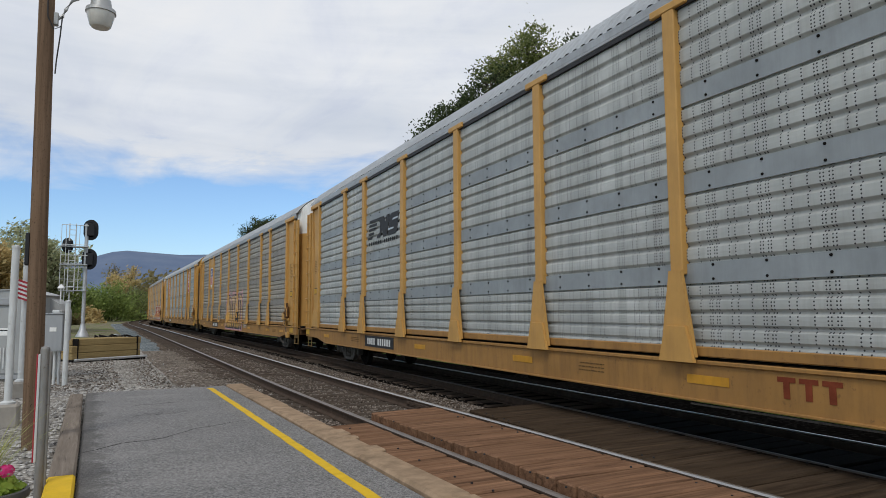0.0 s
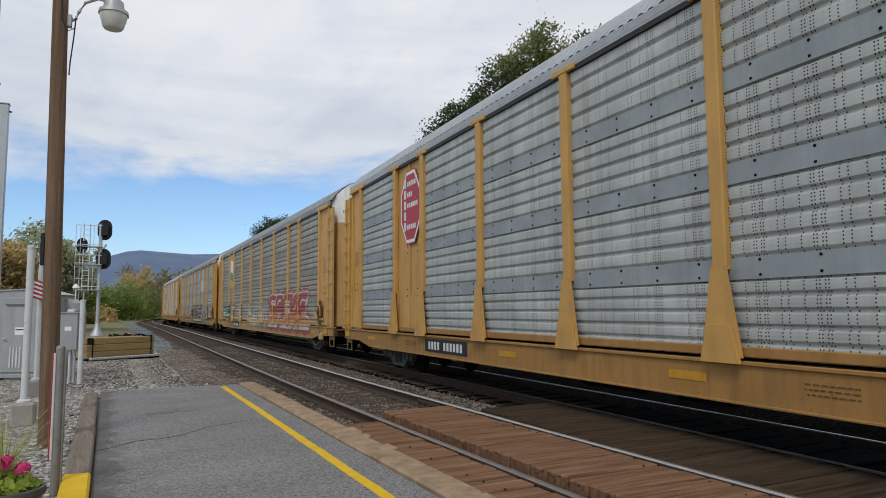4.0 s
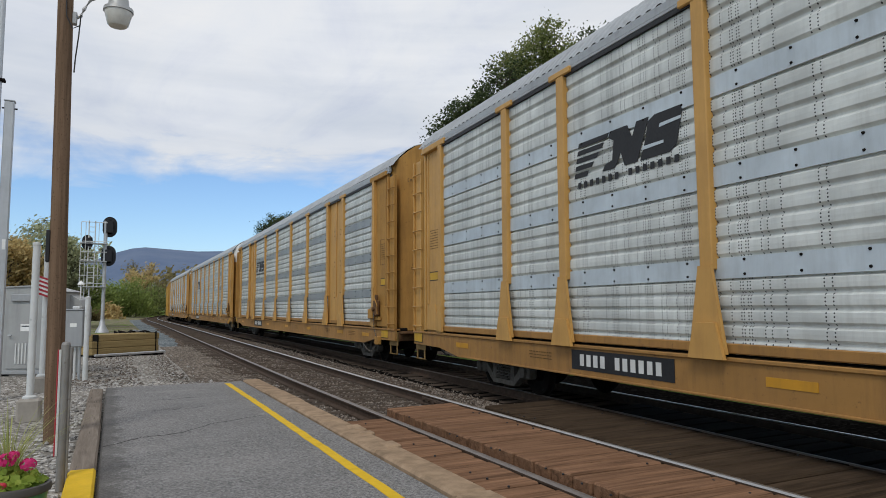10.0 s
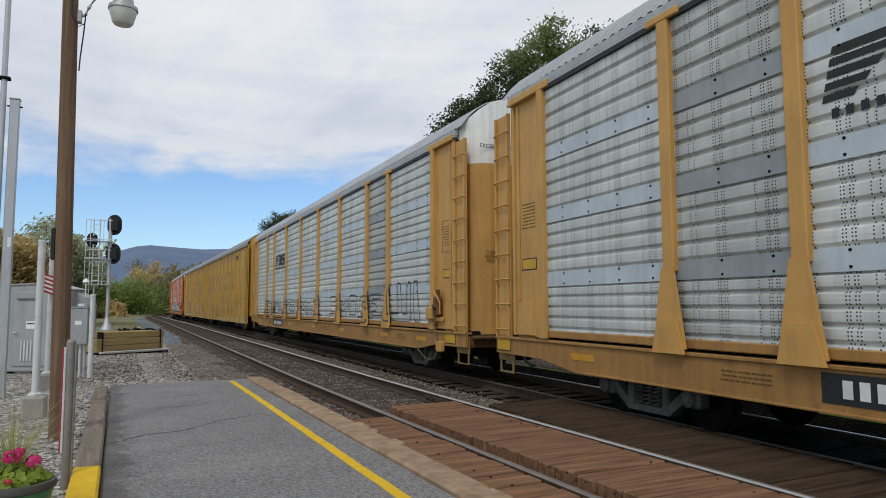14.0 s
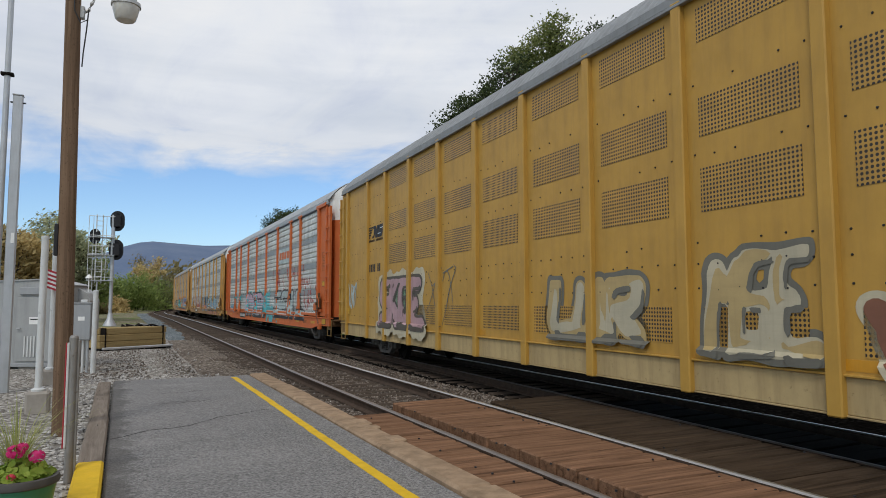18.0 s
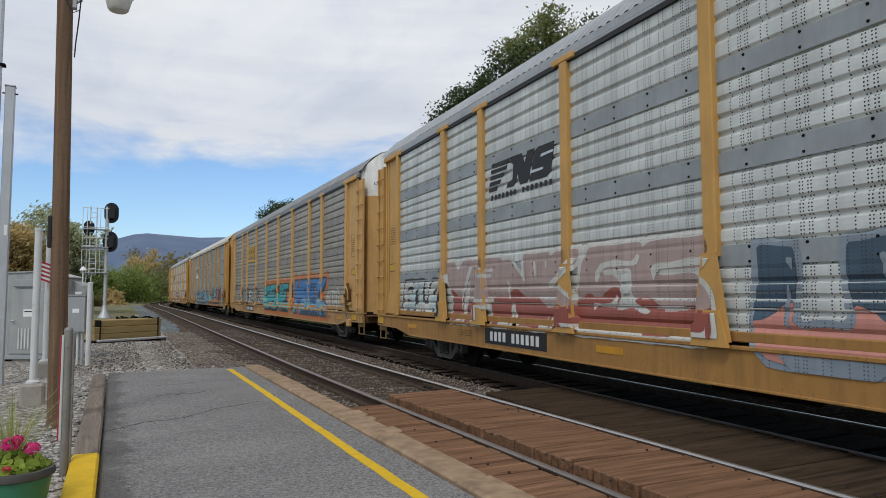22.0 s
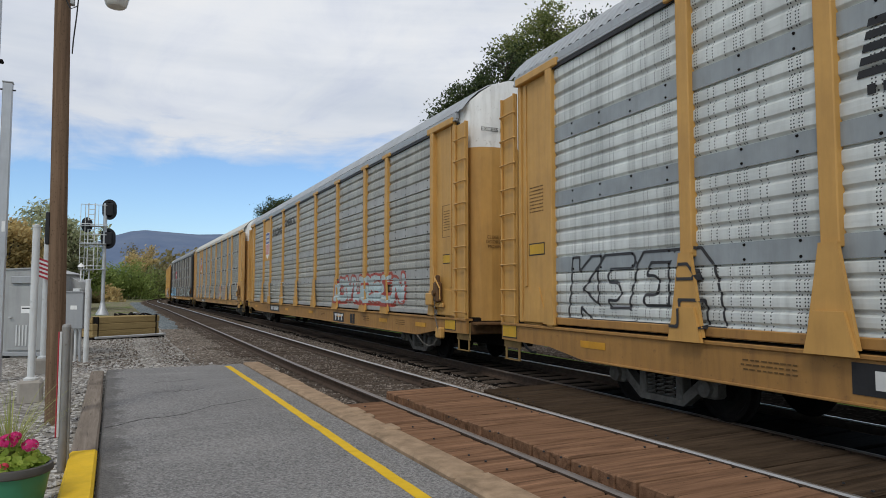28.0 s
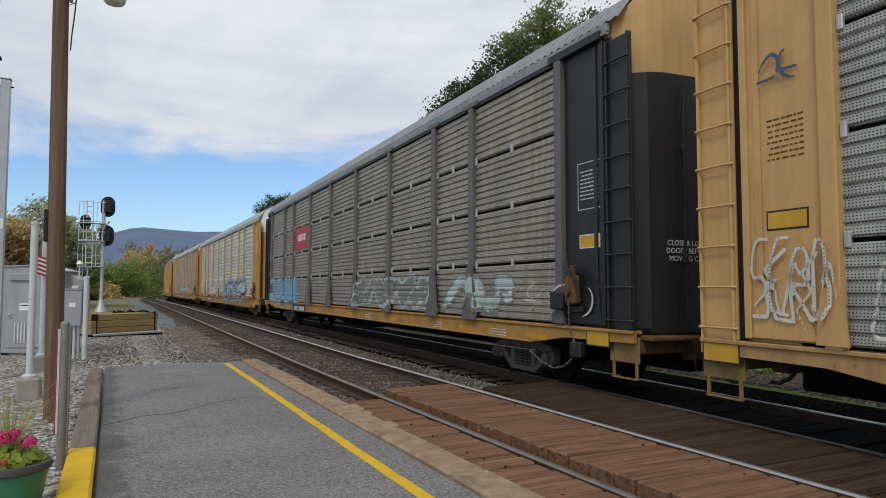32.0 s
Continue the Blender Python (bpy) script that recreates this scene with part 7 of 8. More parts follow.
def posts_and_masts():
    for x, y, h, r, lab in ((-1.045, 11.36, 2.54, 0.050, "white-painted steel post in a concrete footing"), (-1.19, 14.93, 2.62, 0.052, "white-painted steel flag post in a concrete footing"), (-0.53, 16.95, 1.84, 0.055, "short white steel post standing in gravel")):
        ob = thing("white_post", lab, "post", (x, y, -0.07), group="white posts")
        part("tube", Builder().tube([(0, 0, 0), (0, 0, h)], r, 14), WHITE_POST, ob, smooth=True)
        part("cap", Builder().lathe([(0.001, 0.02), (r + 0.006, 0.005), (r + 0.006, -0.03)][::-1], 2, 14, (0, 0, h)), WHITE_POST, ob)
        if h > 2:
            part("collar", Builder().lathe([(r + 0.045, 0.0), (r + 0.045, 0.025), (r + 0.01, 0.045)], 2, 14, (0, 0, 0.30)), WHITE_POST, ob)
            part("footing", Builder().box(-0.15, -0.17, -0.1, 0.15, 0.17, 0.30, 0.03), CONCRETE, ob)
    flag = thing("flag", "small red and white striped flag on the post", "flag", (-1.36, 14.76, 1.79))
    for i in range(9):
        b = Builder()
        z0 = 0.36 - i * 0.04
        n = 8
        for q in range(n + 1):
            u = q / n
            dx, dy = 0.26 * u, 0.03 * math.sin(u * 7)
            for zz, th in ((z0, 0), (z0 - 0.04, 0)):
                b.v += [(0.05 + dx, dy - 0.002, zz - 0.10 * u), (0.05 + dx, dy + 0.002, zz - 0.10 * u)]
        for q in range(n):
            k = 4 * q
            b.face((k, k + 2, k + 6, k + 4))
            b.face((k + 1, k + 5, k + 7, k + 3))
            b.face((k, k + 4, k + 5, k + 1))
            b.face((k + 2, k + 3, k + 7, k + 6))
        part("stripe", b, RED_SIGN if i % 2 == 0 else WHITE_PAINT, flag)
    mast = thing("square_mast", "tall square galvanised steel mast", "mast", (-1.80, 13.9, -0.07))
    part("tube", Builder().box(-0.075, -0.075, 0, 0.075, 0.075, 5.28, 0.012), GALV, mast)
    part("cap_plate", Builder().box(-0.085, -0.085, 5.28, 0.085, 0.085, 5.30, 0.004), GALV, mast)
    part("eye_bolt", Builder().tube([(-0.12, 0, 5.16), (0.12, 0, 5.16)], 0.014, 6), STEEL_DARK, mast)
    part("sticker", Builder().box(0.0, -0.082, 2.62, 0.05, -0.0755, 2.80), WHITE_PAINT, mast)
    thin = thing("radio_mast", "slender grey antenna mast with a clamp", "mast", (-1.98, 13.86, -0.07))
    part("tube", Builder().tube([(0, 0, 0), (0, 0, 8.6)], 0.055, 12, r1=0.045), GALV, thin, smooth=True)
    part("clamp", Builder().box(-0.10, -0.07, 5.62, 0.10, 0.07, 5.67, 0.01), STEEL_DARK, thin)
    bol = thing("steel_bollard", "galvanised steel channel post beside the timber edging", "bollard", (-0.37, 6.83, -0.07))
    part("channel", Builder().tube([(0, 0, 0), (0, 0, 1.26)], 0.038, 14), DULL_GALV, bol, smooth=True)
    part("fin", Builder().box(0.030, -0.02, 0.0, 0.052, 0.02, 1.24, 0.006), DULL_GALV, bol)
    part("cap", Builder().lathe([(0.038, 0.0), (0.030, 0.020), (0.001, 0.030)], 2, 14, (0, 0, 1.26)), DULL_GALV, bol, smooth=True)
    part("strip", Builder().box(-0.050, -0.030, 0.30, -0.030, -0.012, 1.22, 0.004), WHITE_POST, bol, label="white reflective strip")
    part("strip", Builder().box(-0.062, -0.026, 0.30, -0.0505, -0.010, 1.22, 0.003), RED_SIGN, bol, label="red reflective strip")
    for x, y, h in ((-0.78, 19.0, 0.75), (-0.90, 18.6, 0.7)):
        ob = thing("marker_stake", "thin white marker stake in the gravel", "stake", (x, y, -0.07), group="marker stakes")
        part("stake", Builder().tube([(0, 0, 0), (0.02, 0, h), (0.05, 0, h + 0.07), (0.1, 0, h + 0.06)], 0.025, 8), WHITE_POST, ob)


def equipment_house():
    """Relay house seen along its long side, on blocks."""
    ob = thing("equipment_house", "grey metal railway equipment house on concrete blocks", "equipment house", (-1.30, 18.12, -0.07), -25.8)
    L, D = 3.1, 1.22
    part("body", Builder().prism([(-L, 0.12), (0.0, 0.12), (0.0, 1.98), (-0.5, 2.10), (-L, 2.0)][::-1], 1, 0.0, D), HOUSE_GREY, ob)
    part("roof", Builder().prism([(-L - 0.05, 2.003), (-0.5, 2.103), (0.03, 1.983), (0.035, 2.0), (-0.5, 2.135), (-L - 0.05, 2.035)][::-1], 1, -0.03, D + 0.03), HOUSE_GREY, ob)
    part("side_cowl", Builder().prism([(0.0, 0.9), (0.30, 0.9), (0.30, 1.62), (0.22, 1.80), (0.0, 1.93)][::-1], 1, 0.75, D - 0.02), HOUSE_GREY, ob)
    part("base_rail", Builder().box(-L - 0.03, -0.035, 0.07, 0.035, D + 0.03, 0.155, 0.01), BOX_GREY, ob)
    for x in (-0.2, -0.75, -1.75, -2.6):
        part("block", Builder().box(x - 0.2, 0.02, -0.05, x + 0.2, D - 0.02, 0.07, 0.01), CONCRETE, ob)
    door = part("door", Builder().box(-1.0, -0.03, 0.20, -0.16, 0.0, 1.70, 0.01), HOUSE_GREY, ob)
    for i in range(5):
        part("louvre", Builder().box(-0.80 + i * 0.076, -0.048, 0.31, -0.765 + i * 0.076, -0.03, 0.79, 0.005), WHITE_POST, door)
    part("handle", Builder().tube([(-0.94, -0.035, 0.97), (-0.94, -0.085, 0.97), (-0.87, -0.085, 0.97)], 0.018, 8), GALV, door)
    part("notice", Builder().box(-0.70, -0.036, 1.065, -0.44, -0.0305, 1.235), WHITE_PAINT, door, label="white notice plate")
    part("notice_bar", Builder().box(-0.67, -0.040, 1.17, -0.47, -0.0365, 1.195), INK, door)
    part("hood", Builder().box(-0.94, -0.07, 1.76, -0.38, 0.0, 1.93, 0.015), BOX_GREY, ob)
    part("seam", Builder().box(-1.28, -0.012, 0.16, -1.255, 0.0, 2.03), BOX_GREY, ob)
    part("antenna", Builder().tube([(0.14, 0.95, 1.8), (0.14, 0.95, 2.22)], 0.016, 8).lathe([(0.085, 0.0), (0.065, 0.04), (0.01, 0.10)], 2, 12, (0.14, 0.95, 2.18)), WHITE_PAINT, ob, label="white dome antenna")
    bx = thing("utility_box", "grey steel cabinet on two posts", "utility box", (-0.78, 17.2, -0.07), -20)
    part("cabinet", Builder().box(-0.215, -0.12, 0.74, 0.215, 0.12, 1.545, 0.012), BOX_GREY, bx)
    part("lid", Builder().box(-0.23, -0.14, 1.547, 0.23, 0.13, 1.575, 0.008), BOX_GREY, bx)
    part("label_plate", Builder().box(-0.05, -0.127, 1.17, 0.09, -0.121, 1.26), WHITE_PAINT, bx)
    part("vent", Builder().box(-0.04, -0.06, 1.575, 0.11, 0.06, 1.64, 0.01), WHITE_POST, bx)
    for x, m in ((0.03, WHITE_POST), (0.13, GALV)):
        part("leg", Builder().tube([(x, 0, 0), (x, 0, 0.76)], 0.03, 8), m, bx)


def signal_mast():
    ob = thing("rail_signal", "silver ladder mast with three black oval signal heads", "railway signal", (-0.68, 50.4, -0.1))
    part("mast", Builder().tube([(0, 0, 0), (0, 0, 7.55)], 0.12, 14), GALV, ob, smooth=True)
    part("foot", Builder().lathe([(0.42, 0.0), (0.40, 0.12), (0.2, 0.5), (0.13, 0.9)], 2, 14), GALV, ob, smooth=True)
    for i, (x, z, r) in enumerate(((0.24, 7.15, 0.55), (-1.08, 6.05, 0.40), (0.22, 5.18, 0.55))):
        outline = []
        for q in range(28):
            a = 2 * math.pi * q / 28
            outline.append((x + r * 0.82 * math.cos(a), z + r * 0.32 * (1 if math.sin(a) > 0 else -1) + r * 0.95 * math.sin(a)))
        head = part("signal_head", Builder().prism(outline, 1, -0.03, 0.02), SIGNAL_BLACK, ob, label="black oval signal target")
        for q in (-0.34, 0.34) if r > 0.5 else (0,):
            part("lens_hood", Builder().lathe([(0.17, -0.03), (0.17, 0.35), (0.12, 0.36), (0.12, 0.0)], 1, 14, (x, 0, z + q)), SIGNAL_BLACK, head)
        part("case", Builder().box(x - 0.22, -0.30, z - r * 0.75, x + 0.2, -0.03, z + r * 0.75, 0.03), SIGNAL_BLACK, head)
    lad = Builder()
    for x in (-0.62, -1.0):
        lad.tube([(x, -0.25, 2.9), (x, -0.25, 7.5)], 0.035, 8)
    for i in range(13):
        lad.tube([(-0.62, -0.25, 3.0 + i * 0.34), (-1.0, -0.25, 3.0 + i * 0.34)], 0.022, 6)
    part("ladder", lad, WHITE_POST, ob)
    cage = Builder()
    for x in (-1.45, -1.18, -0.4):
        cage.tube([(x, -0.3, 3.1), (x, -0.3, 7.4)], 0.022, 6)
    for z in (3.3, 4.6, 5.4, 6.1, 7.4):
        cage.tube([(-1.45, -0.3, z), (0.1, -0.3, z)], 0.024, 6)
    for z in (3.85, 4.9):
        cage.tube([(-1.45, 0.35, z), (0.1, 0.35, z)], 0.024, 6)
    part("cage", cage, WHITE_POST, ob)
    for z in (3.05, 4.75, 5.95):
        part("step_platform", Builder().box(-1.5, -0.45, z, 0.12, 0.4, z + 0.05, 0.008), GALV, ob)
    part("lower_ladder", Builder().tube([(-0.95, -0.25, 0.0), (-0.85, -0.25, 3.0)], 0.05, 8).tube([(-1.25, -0.25, 0.0), (-1.15, -0.25, 3.0)], 0.03, 8), GALV, ob)


def tie_stack():
    fresh = wood("fresh_tie_timber", (0.25, 0.175, 0.08), (0.56, 0.42, 0.20), (1.1, 16, 16))
    ob = thing("tie_bundle", "banded stack of tan new timber ties on dark runners", "tie stack", (0.14, 25.75, -0.12), 31)
    rng = random.Random(3)
    for row, z in enumerate((0.12, 0.345)):
        for i in range(5):
            x = rng.uniform(-0.05, 0.05)
            part("tie", Builder().box(-1.2 + x, -0.62 + i * 0.25, z, 1.2 + x, -0.39 + i * 0.25, z + 0.215, 0.012), fresh, ob)
    for i in range(4):
        part("tie", Builder().box(-1.2 + rng.uniform(0, 0.2), -0.60 + i * 0.25, 0.57, 1.2, -0.37 + i * 0.25, 0.775, 0.012), fresh, ob)
    for x in (-1.05, 1.05):
        part("band", Builder().box(x - 0.02, -0.63, 0.10, x + 0.02, 0.64, 0.785, 0.003), STEEL_DARK, ob)
    part("runner", Builder().box(-1.3, -0.75, 0.0, 1.3, -0.5, 0.12, 0.02), STEEL_DARK, ob)
    part("runner", Builder().box(-1.3, 0.4, 0.0, 1.3, 0.65, 0.12, 0.02), STEEL_DARK, ob)
    part("rail_length", Builder().box(-1.25, -0.86, 0.08, 1.3, -0.76, 0.16, 0.02), GALV, ob, label="bright steel strip")
    pile = thing("scrap_pile", "small heap of dark scrap plates and spikes", "scrap heap", (0.95, 41.5, -0.1))
    for i in range(22):
        b = Builder().box(-0.25, -0.12, -0.03, 0.25, 0.12, 0.03, 0.01)
        part("scrap_plate", b, STEEL_DARK if i % 4 else GALV, pile, (rng.gauss(0, 0.5), rng.gauss(0, 0.6), 0.06 + 0.3 * rng.random()), (rng.uniform(-40, 40), rng.uniform(-40, 40), rng.uniform(0, 180)))


def planter():
    ob = thing("flower_pot", "green pot with dark rim, pink geraniums and spiky grass", "flower pot", (-0.60, 5.55, -0.07))
    ob.scale = (0.93, 0.93, 0.97)
    GREEN_POT = plain("green_glazed_pot", (0.045, 0.21, 0.115), 0.4, 0.0, 0.12, 3.0, 0.1)
    RIM = plain("dark_rim", (0.075, 0.07, 0.065), 0.6, 0.0, 0.2, 6.0)
    part("pot", Builder().lathe([(0.16, 0.0), (0.185, 0.02), (0.225, 0.20), (0.25, 0.34), (0.235, 0.345), (0.22, 0.30)], 2, 36), GREEN_POT, ob, smooth=True)
    part("rim", Builder().lathe([(0.246, 0.325), (0.268, 0.335), (0.272, 0.355), (0.262, 0.385), (0.24, 0.39), (0.228, 0.375), (0.226, 0.33)], 2, 36), RIM, ob, smooth=True)
    part("soil", Builder().lathe([(0.225, 0.33), (0.222, 0.345), (0.01, 0.36)], 2, 24), plain("potting_soil", (0.03, 0.022, 0.016), 0.95, 0, 0.3, 20.0, 0, 0.5), ob)
    rng = random.Random(11)
    LEAF = leaf("geranium_leaf", (0.16, 0.27, 0.03), (0.46, 0.56, 0.10))
    BLADE = leaf("grass_blade", (0.24, 0.29, 0.07), (0.52, 0.52, 0.22))
    PINK = leaf("pink_petal", (0.75, 0.03, 0.22), (0.85, 0.10, 0.34))
    CORAL = leaf("coral_petal", (0.75, 0.06, 0.10), (0.85, 0.15, 0.2))
    b = Builder()
    for i in range(340):
        a, r = rng.uniform(0, 6.283), 0.23 * math.sqrt(rng.random())
        z = 0.37 + rng.random() * 0.17 * (1 - r / 0.33)
        c = Vector((r * math.cos(a), r * math.sin(a), z))
        n = Vector((math.cos(a) * 0.7 + rng.uniform(-.5, .5), math.sin(a) * 0.7 + rng.uniform(-.5, .5), 0.8)).normalized()
        u = n.cross(Vector((rng.uniform(-1, 1), rng.uniform(-1, 1), 0.2))).normalized()
        w, s = n.cross(u), rng.uniform(0.018, 0.034)
        k = len(b.v)
        b.v.append(tuple(c - n * 0.006))
        for q in range(7):
            t = q / 7 * 6.283
            b.v.append(tuple(c + (u * math.cos(t) + w * math.sin(t)) * s * (1 + 0.12 * math.cos(3 * t)) + n * 0.004 * math.cos(2 * t)))
        for q in range(7):
            b.face((k, k + 1 + q, k + 1 + (q + 1) % 7))
    part("foliage", b, LEAF, ob, label="rounded green geranium leaves")
    g = Builder()
    for i in range(120):
        a, lean, h = rng.uniform(0, 6.283), rng.uniform(0.05, 0.75), rng.uniform(0.30, 0.68)
        base = Vector((0.05 * math.cos(a) - 0.03, 0.05 * math.sin(a) + 0.08, 0.36))
        d = Vector((math.cos(a), math.sin(a), 0))
        side = Vector((-d.y, d.x, 0)) * 0.006
        k = len(g.v)
        for q in range(6):
            t = q / 5
            p = base + d * lean * t * t * h * 1.6 + Vector((0, 0, h * t * (1 - 0.25 * t * lean)))
            wd = side * (1 - t * 0.9)
            g.v += [tuple(p - wd), tuple(p + wd)]
        for q in range(5):
            g.face((k + 2 * q, k + 2 * q + 1, k + 2 * q + 3, k + 2 * q + 2))
    part("grass_tuft", g, BLADE, ob, label="pale green grass blades")
    for cx, cy, cz, r, mat in ((-0.02, -0.10, 0.575, 0.062, PINK), (0.115, -0.09, 0.53, 0.055, PINK), (-0.03, -0.20, 0.42, 0.030, CORAL), (0.02, -0.08, 0.60, 0.04, PINK), (-0.2, -0.1, 0.43, 0.035, PINK)):
        f = Builder()
        for i in range(46):
            n = Vector((rng.gauss(0, 1), rng.gauss(0, 1), rng.gauss(0.4, 0.8))).normalized()
            c = Vector((cx, cy, cz)) + Vector((n.x * r, n.y * r, n.z * r * 0.75))
            u = n.cross(Vector((0.3, 0.2, 1))).normalized()
            w = n.cross(u)
            k = len(f.v)
            s = r * 0.30
            for q in range(5):
                t = q / 5 * 6.283
                f.v.append(tuple(c + (u * math.cos(t) + w * math.sin(t)) * s))
            f.face((k, k + 1, k + 2, k + 3, k + 4))
        part("flower_head", f, mat, ob)


utility_pole()
posts_and_masts()
equipment_house()
signal_mast()
tie_stack()
planter()


# ---------------------------------------------------------------- trees, bushes and the ridge
BARK = wood("bark", (0.06, 0.05, 0.04), (0.13, 0.11, 0.09), (8, 8, 2))
LEAF_DARK = leaf("dark_green_leaf", (0.035, 0.055, 0.022), (0.12, 0.15, 0.06))
LEAF_OLIVE = leaf("olive_leaf", (0.11, 0.145, 0.045), (0.34, 0.36, 0.13))
LEAF_BRIGHT = leaf("bright_green_leaf", (0.14, 0.20, 0.05), (0.36, 0.43, 0.12))
LEAF_RUST = leaf("rusty_autumn_leaf", (0.46, 0.34, 0.14), (0.74, 0.58, 0.28))
LEAF_PALE = leaf("pale_olive_leaf", (0.31, 0.34, 0.18), (0.60, 0.60, 0.38))
LEAF_TAN = leaf("tan_autumn_leaf", (0.17, 0.14, 0.06), (0.34, 0.28, 0.13))


def tree(at, height, spread, leaf_mat, label, seed, leaf_size=0.28, count=4200, bare=0.35, name="tree", clumps=0):
    """A tapered trunk with forking limbs and a crown of leaf sprays in clumps round the limbs' ends."""
    rng = random.Random(seed)
    ob = thing(name, label, "tree" if name == "tree" else "shrub", at)
    b, tips = Builder(), []
    r0 = 0.02 * height + 0.04

    def limb(p, d, length, r, level):
        pts, q = [p], p
        for i in range(4):
            d = (d + Vector((rng.gauss(0, 0.13), rng.gauss(0, 0.13), 0.06))).normalized()
            q = q + d * length / 4
            pts.append(q)
            if level >= 1 and i >= 1:
                tips.append((q, level))
        b.tube(pts, r, 6 if level else 9, r1=r * 0.45, cap=False)
        if level < 3:
            for i in range(4 if level == 0 else 3):
                k = rng.randint(2, 4)
                a = rng.uniform(0, 6.283)
                out = Vector((math.cos(a), math.sin(a), rng.uniform(0.25, 0.9))).normalized()
                limb(pts[k], (out + d * 0.5).normalized(), length * rng.uniform(0.5, 0.72), r * 0.5, level + 1)
    trunk_h = height * 0.55
    limb(Vector((0, 0, 0)), Vector((rng.uniform(-.06, .06), rng.uniform(-.06, .06), 1)), trunk_h, r0, 0)
    a0 = rng.uniform(0, 6)
    for i in range(7):
        a = a0 + i * 2.4
        z = height * rng.uniform(bare, 0.6)
        limb(Vector((0, 0, z)), Vector((math.cos(a), math.sin(a), 0.7)).normalized(), spread * rng.uniform(0.7, 1.0), r0 * 0.4, 1)
    top = max(t.z for t, _ in tips)
    f = height / top * 0.96
    b.v = [(x, y, z * f) for x, y, z in b.v]
    # outer sprays that fill the crown, each on a thin twig
    tips = [(Vector((c.x, c.y, c.z * f)), level) for c, level in tips]
    for i in range(clumps):
        a, v = rng.uniform(0, 6.283), rng.uniform(-0.75, 1.0)
        r = math.sqrt(1 - v * v) * rng.uniform(0.55, 1.0) * (1 + 0.25 * math.sin(3 * a + seed))
        c = Vector((spread * r * math.cos(a), spread * r * math.sin(a), height * (0.5 + bare * 0.3) + v * rng.uniform(0.75, 1.0) * height * (0.5 - bare * 0.3)))
        near = min(tips[:60], key=lambda q: (q[0] - c).length)[0]
        b.tube([near, (near + c) / 2 + Vector((0, 0, 0.1)), c], 0.035, 4, r1=0.012, cap=False)
        tips.append((c, 3))
    part("trunk", b, BARK, ob)
    crown = Builder()
    per = max(1, count // len(tips))
    for cl, level in tips:
        rad = spread * rng.uniform(0.14, 0.30)
        for i in range(per):
            o = Vector((rng.gauss(0, 1), rng.gauss(0, 1), rng.gauss(0, 0.7))) * rad * 0.6
            p = cl + o
            n = Vector((rng.gauss(0, 1), rng.gauss(0, 1), rng.gauss(0.6, 1))).normalized()
            u = n.orthogonal().normalized()
            w = n.cross(u)
            s = leaf_size * rng.uniform(0.5, 1.1)
            k = len(crown.v)
            crown.v += [tuple(p - u * s), tuple(p + w * s * 0.45 - n * s * 0.1), tuple(p + u * s), tuple(p - w * s * 0.45 - n * s * 0.1)]
            crown.face((k, k + 1, k + 2, k + 3))
    part("crown", crown, leaf_mat, ob, smooth=False)
    return ob


def crown_tree(at, lobes, leaf_mat, label, seed, count):
    """A tree whose full crown is made of lobes (x, y, z, half width, half height): boughs run to leaf sprays spread through each."""
    rng = random.Random(seed)
    ob = thing("tree", label, "tree", at)
    b, crown = Builder(), Builder()
    top = max(z for _, _, z, _, _ in lobes)
    fork = Vector((0, 0, top * 0.45))
    b.tube([(0, 0, 0), (0.08, 0.05, top * 0.2), tuple(fork)], 0.34, 10, r1=0.24, cap=False)
    volume = sum(r * r * h for *_, r, h in lobes)
    for x, y, z, r, h in lobes:
        mid = Vector((x, y, z))
        b.tube([fork, fork.lerp(mid, 0.5) + Vector((rng.gauss(0, 0.3), rng.gauss(0, 0.3), 0.2)), mid], 0.15, 6, r1=0.06, cap=False)
        sprays = int(26 + 7 * r * h)
        share = int(count * r * r * h / volume / sprays)
        for i in range(sprays):
            n = Vector((rng.gauss(0, 1), rng.gauss(0, 1), rng.gauss(0, 1))).normalized()
            f = rng.uniform(0.25, 1.0) ** 0.6 * (1 + 0.22 * math.sin(n.x * 5 + seed) * math.sin(n.z * 6))
            c = mid + Vector((n.x * r, n.y * r, n.z * h)) * f
            b.tube([mid.lerp(c, 0.15), mid.lerp(c, 0.6) + Vector((0, 0, 0.12)), c], 0.035, 4, r1=0.010, cap=False)
            rad = rng.uniform(0.22, 0.48)
            for q in range(share):
                p = c + Vector((rng.gauss(0, 1), rng.gauss(0, 1), rng.gauss(-0.1, 0.75))) * rad
                m = Vector((rng.gauss(0, 1), rng.gauss(0, 1), rng.gauss(0.6, 1))).normalized()
                u = m.orthogonal().normalized()
                w = m.cross(u)
                s = rng.uniform(0.07, 0.15)
                k = len(crown.v)
                crown.v += [tuple(p - u * s), tuple(p + w * s * 0.5 - m * s * 0.1), tuple(p + u * s), tuple(p - w * s * 0.5 - m * s * 0.1)]
                crown.face((k, k + 1, k + 2, k + 3))
    part("trunk", b, BARK, ob)
    part("crown", crown, leaf_mat, ob)
    return ob


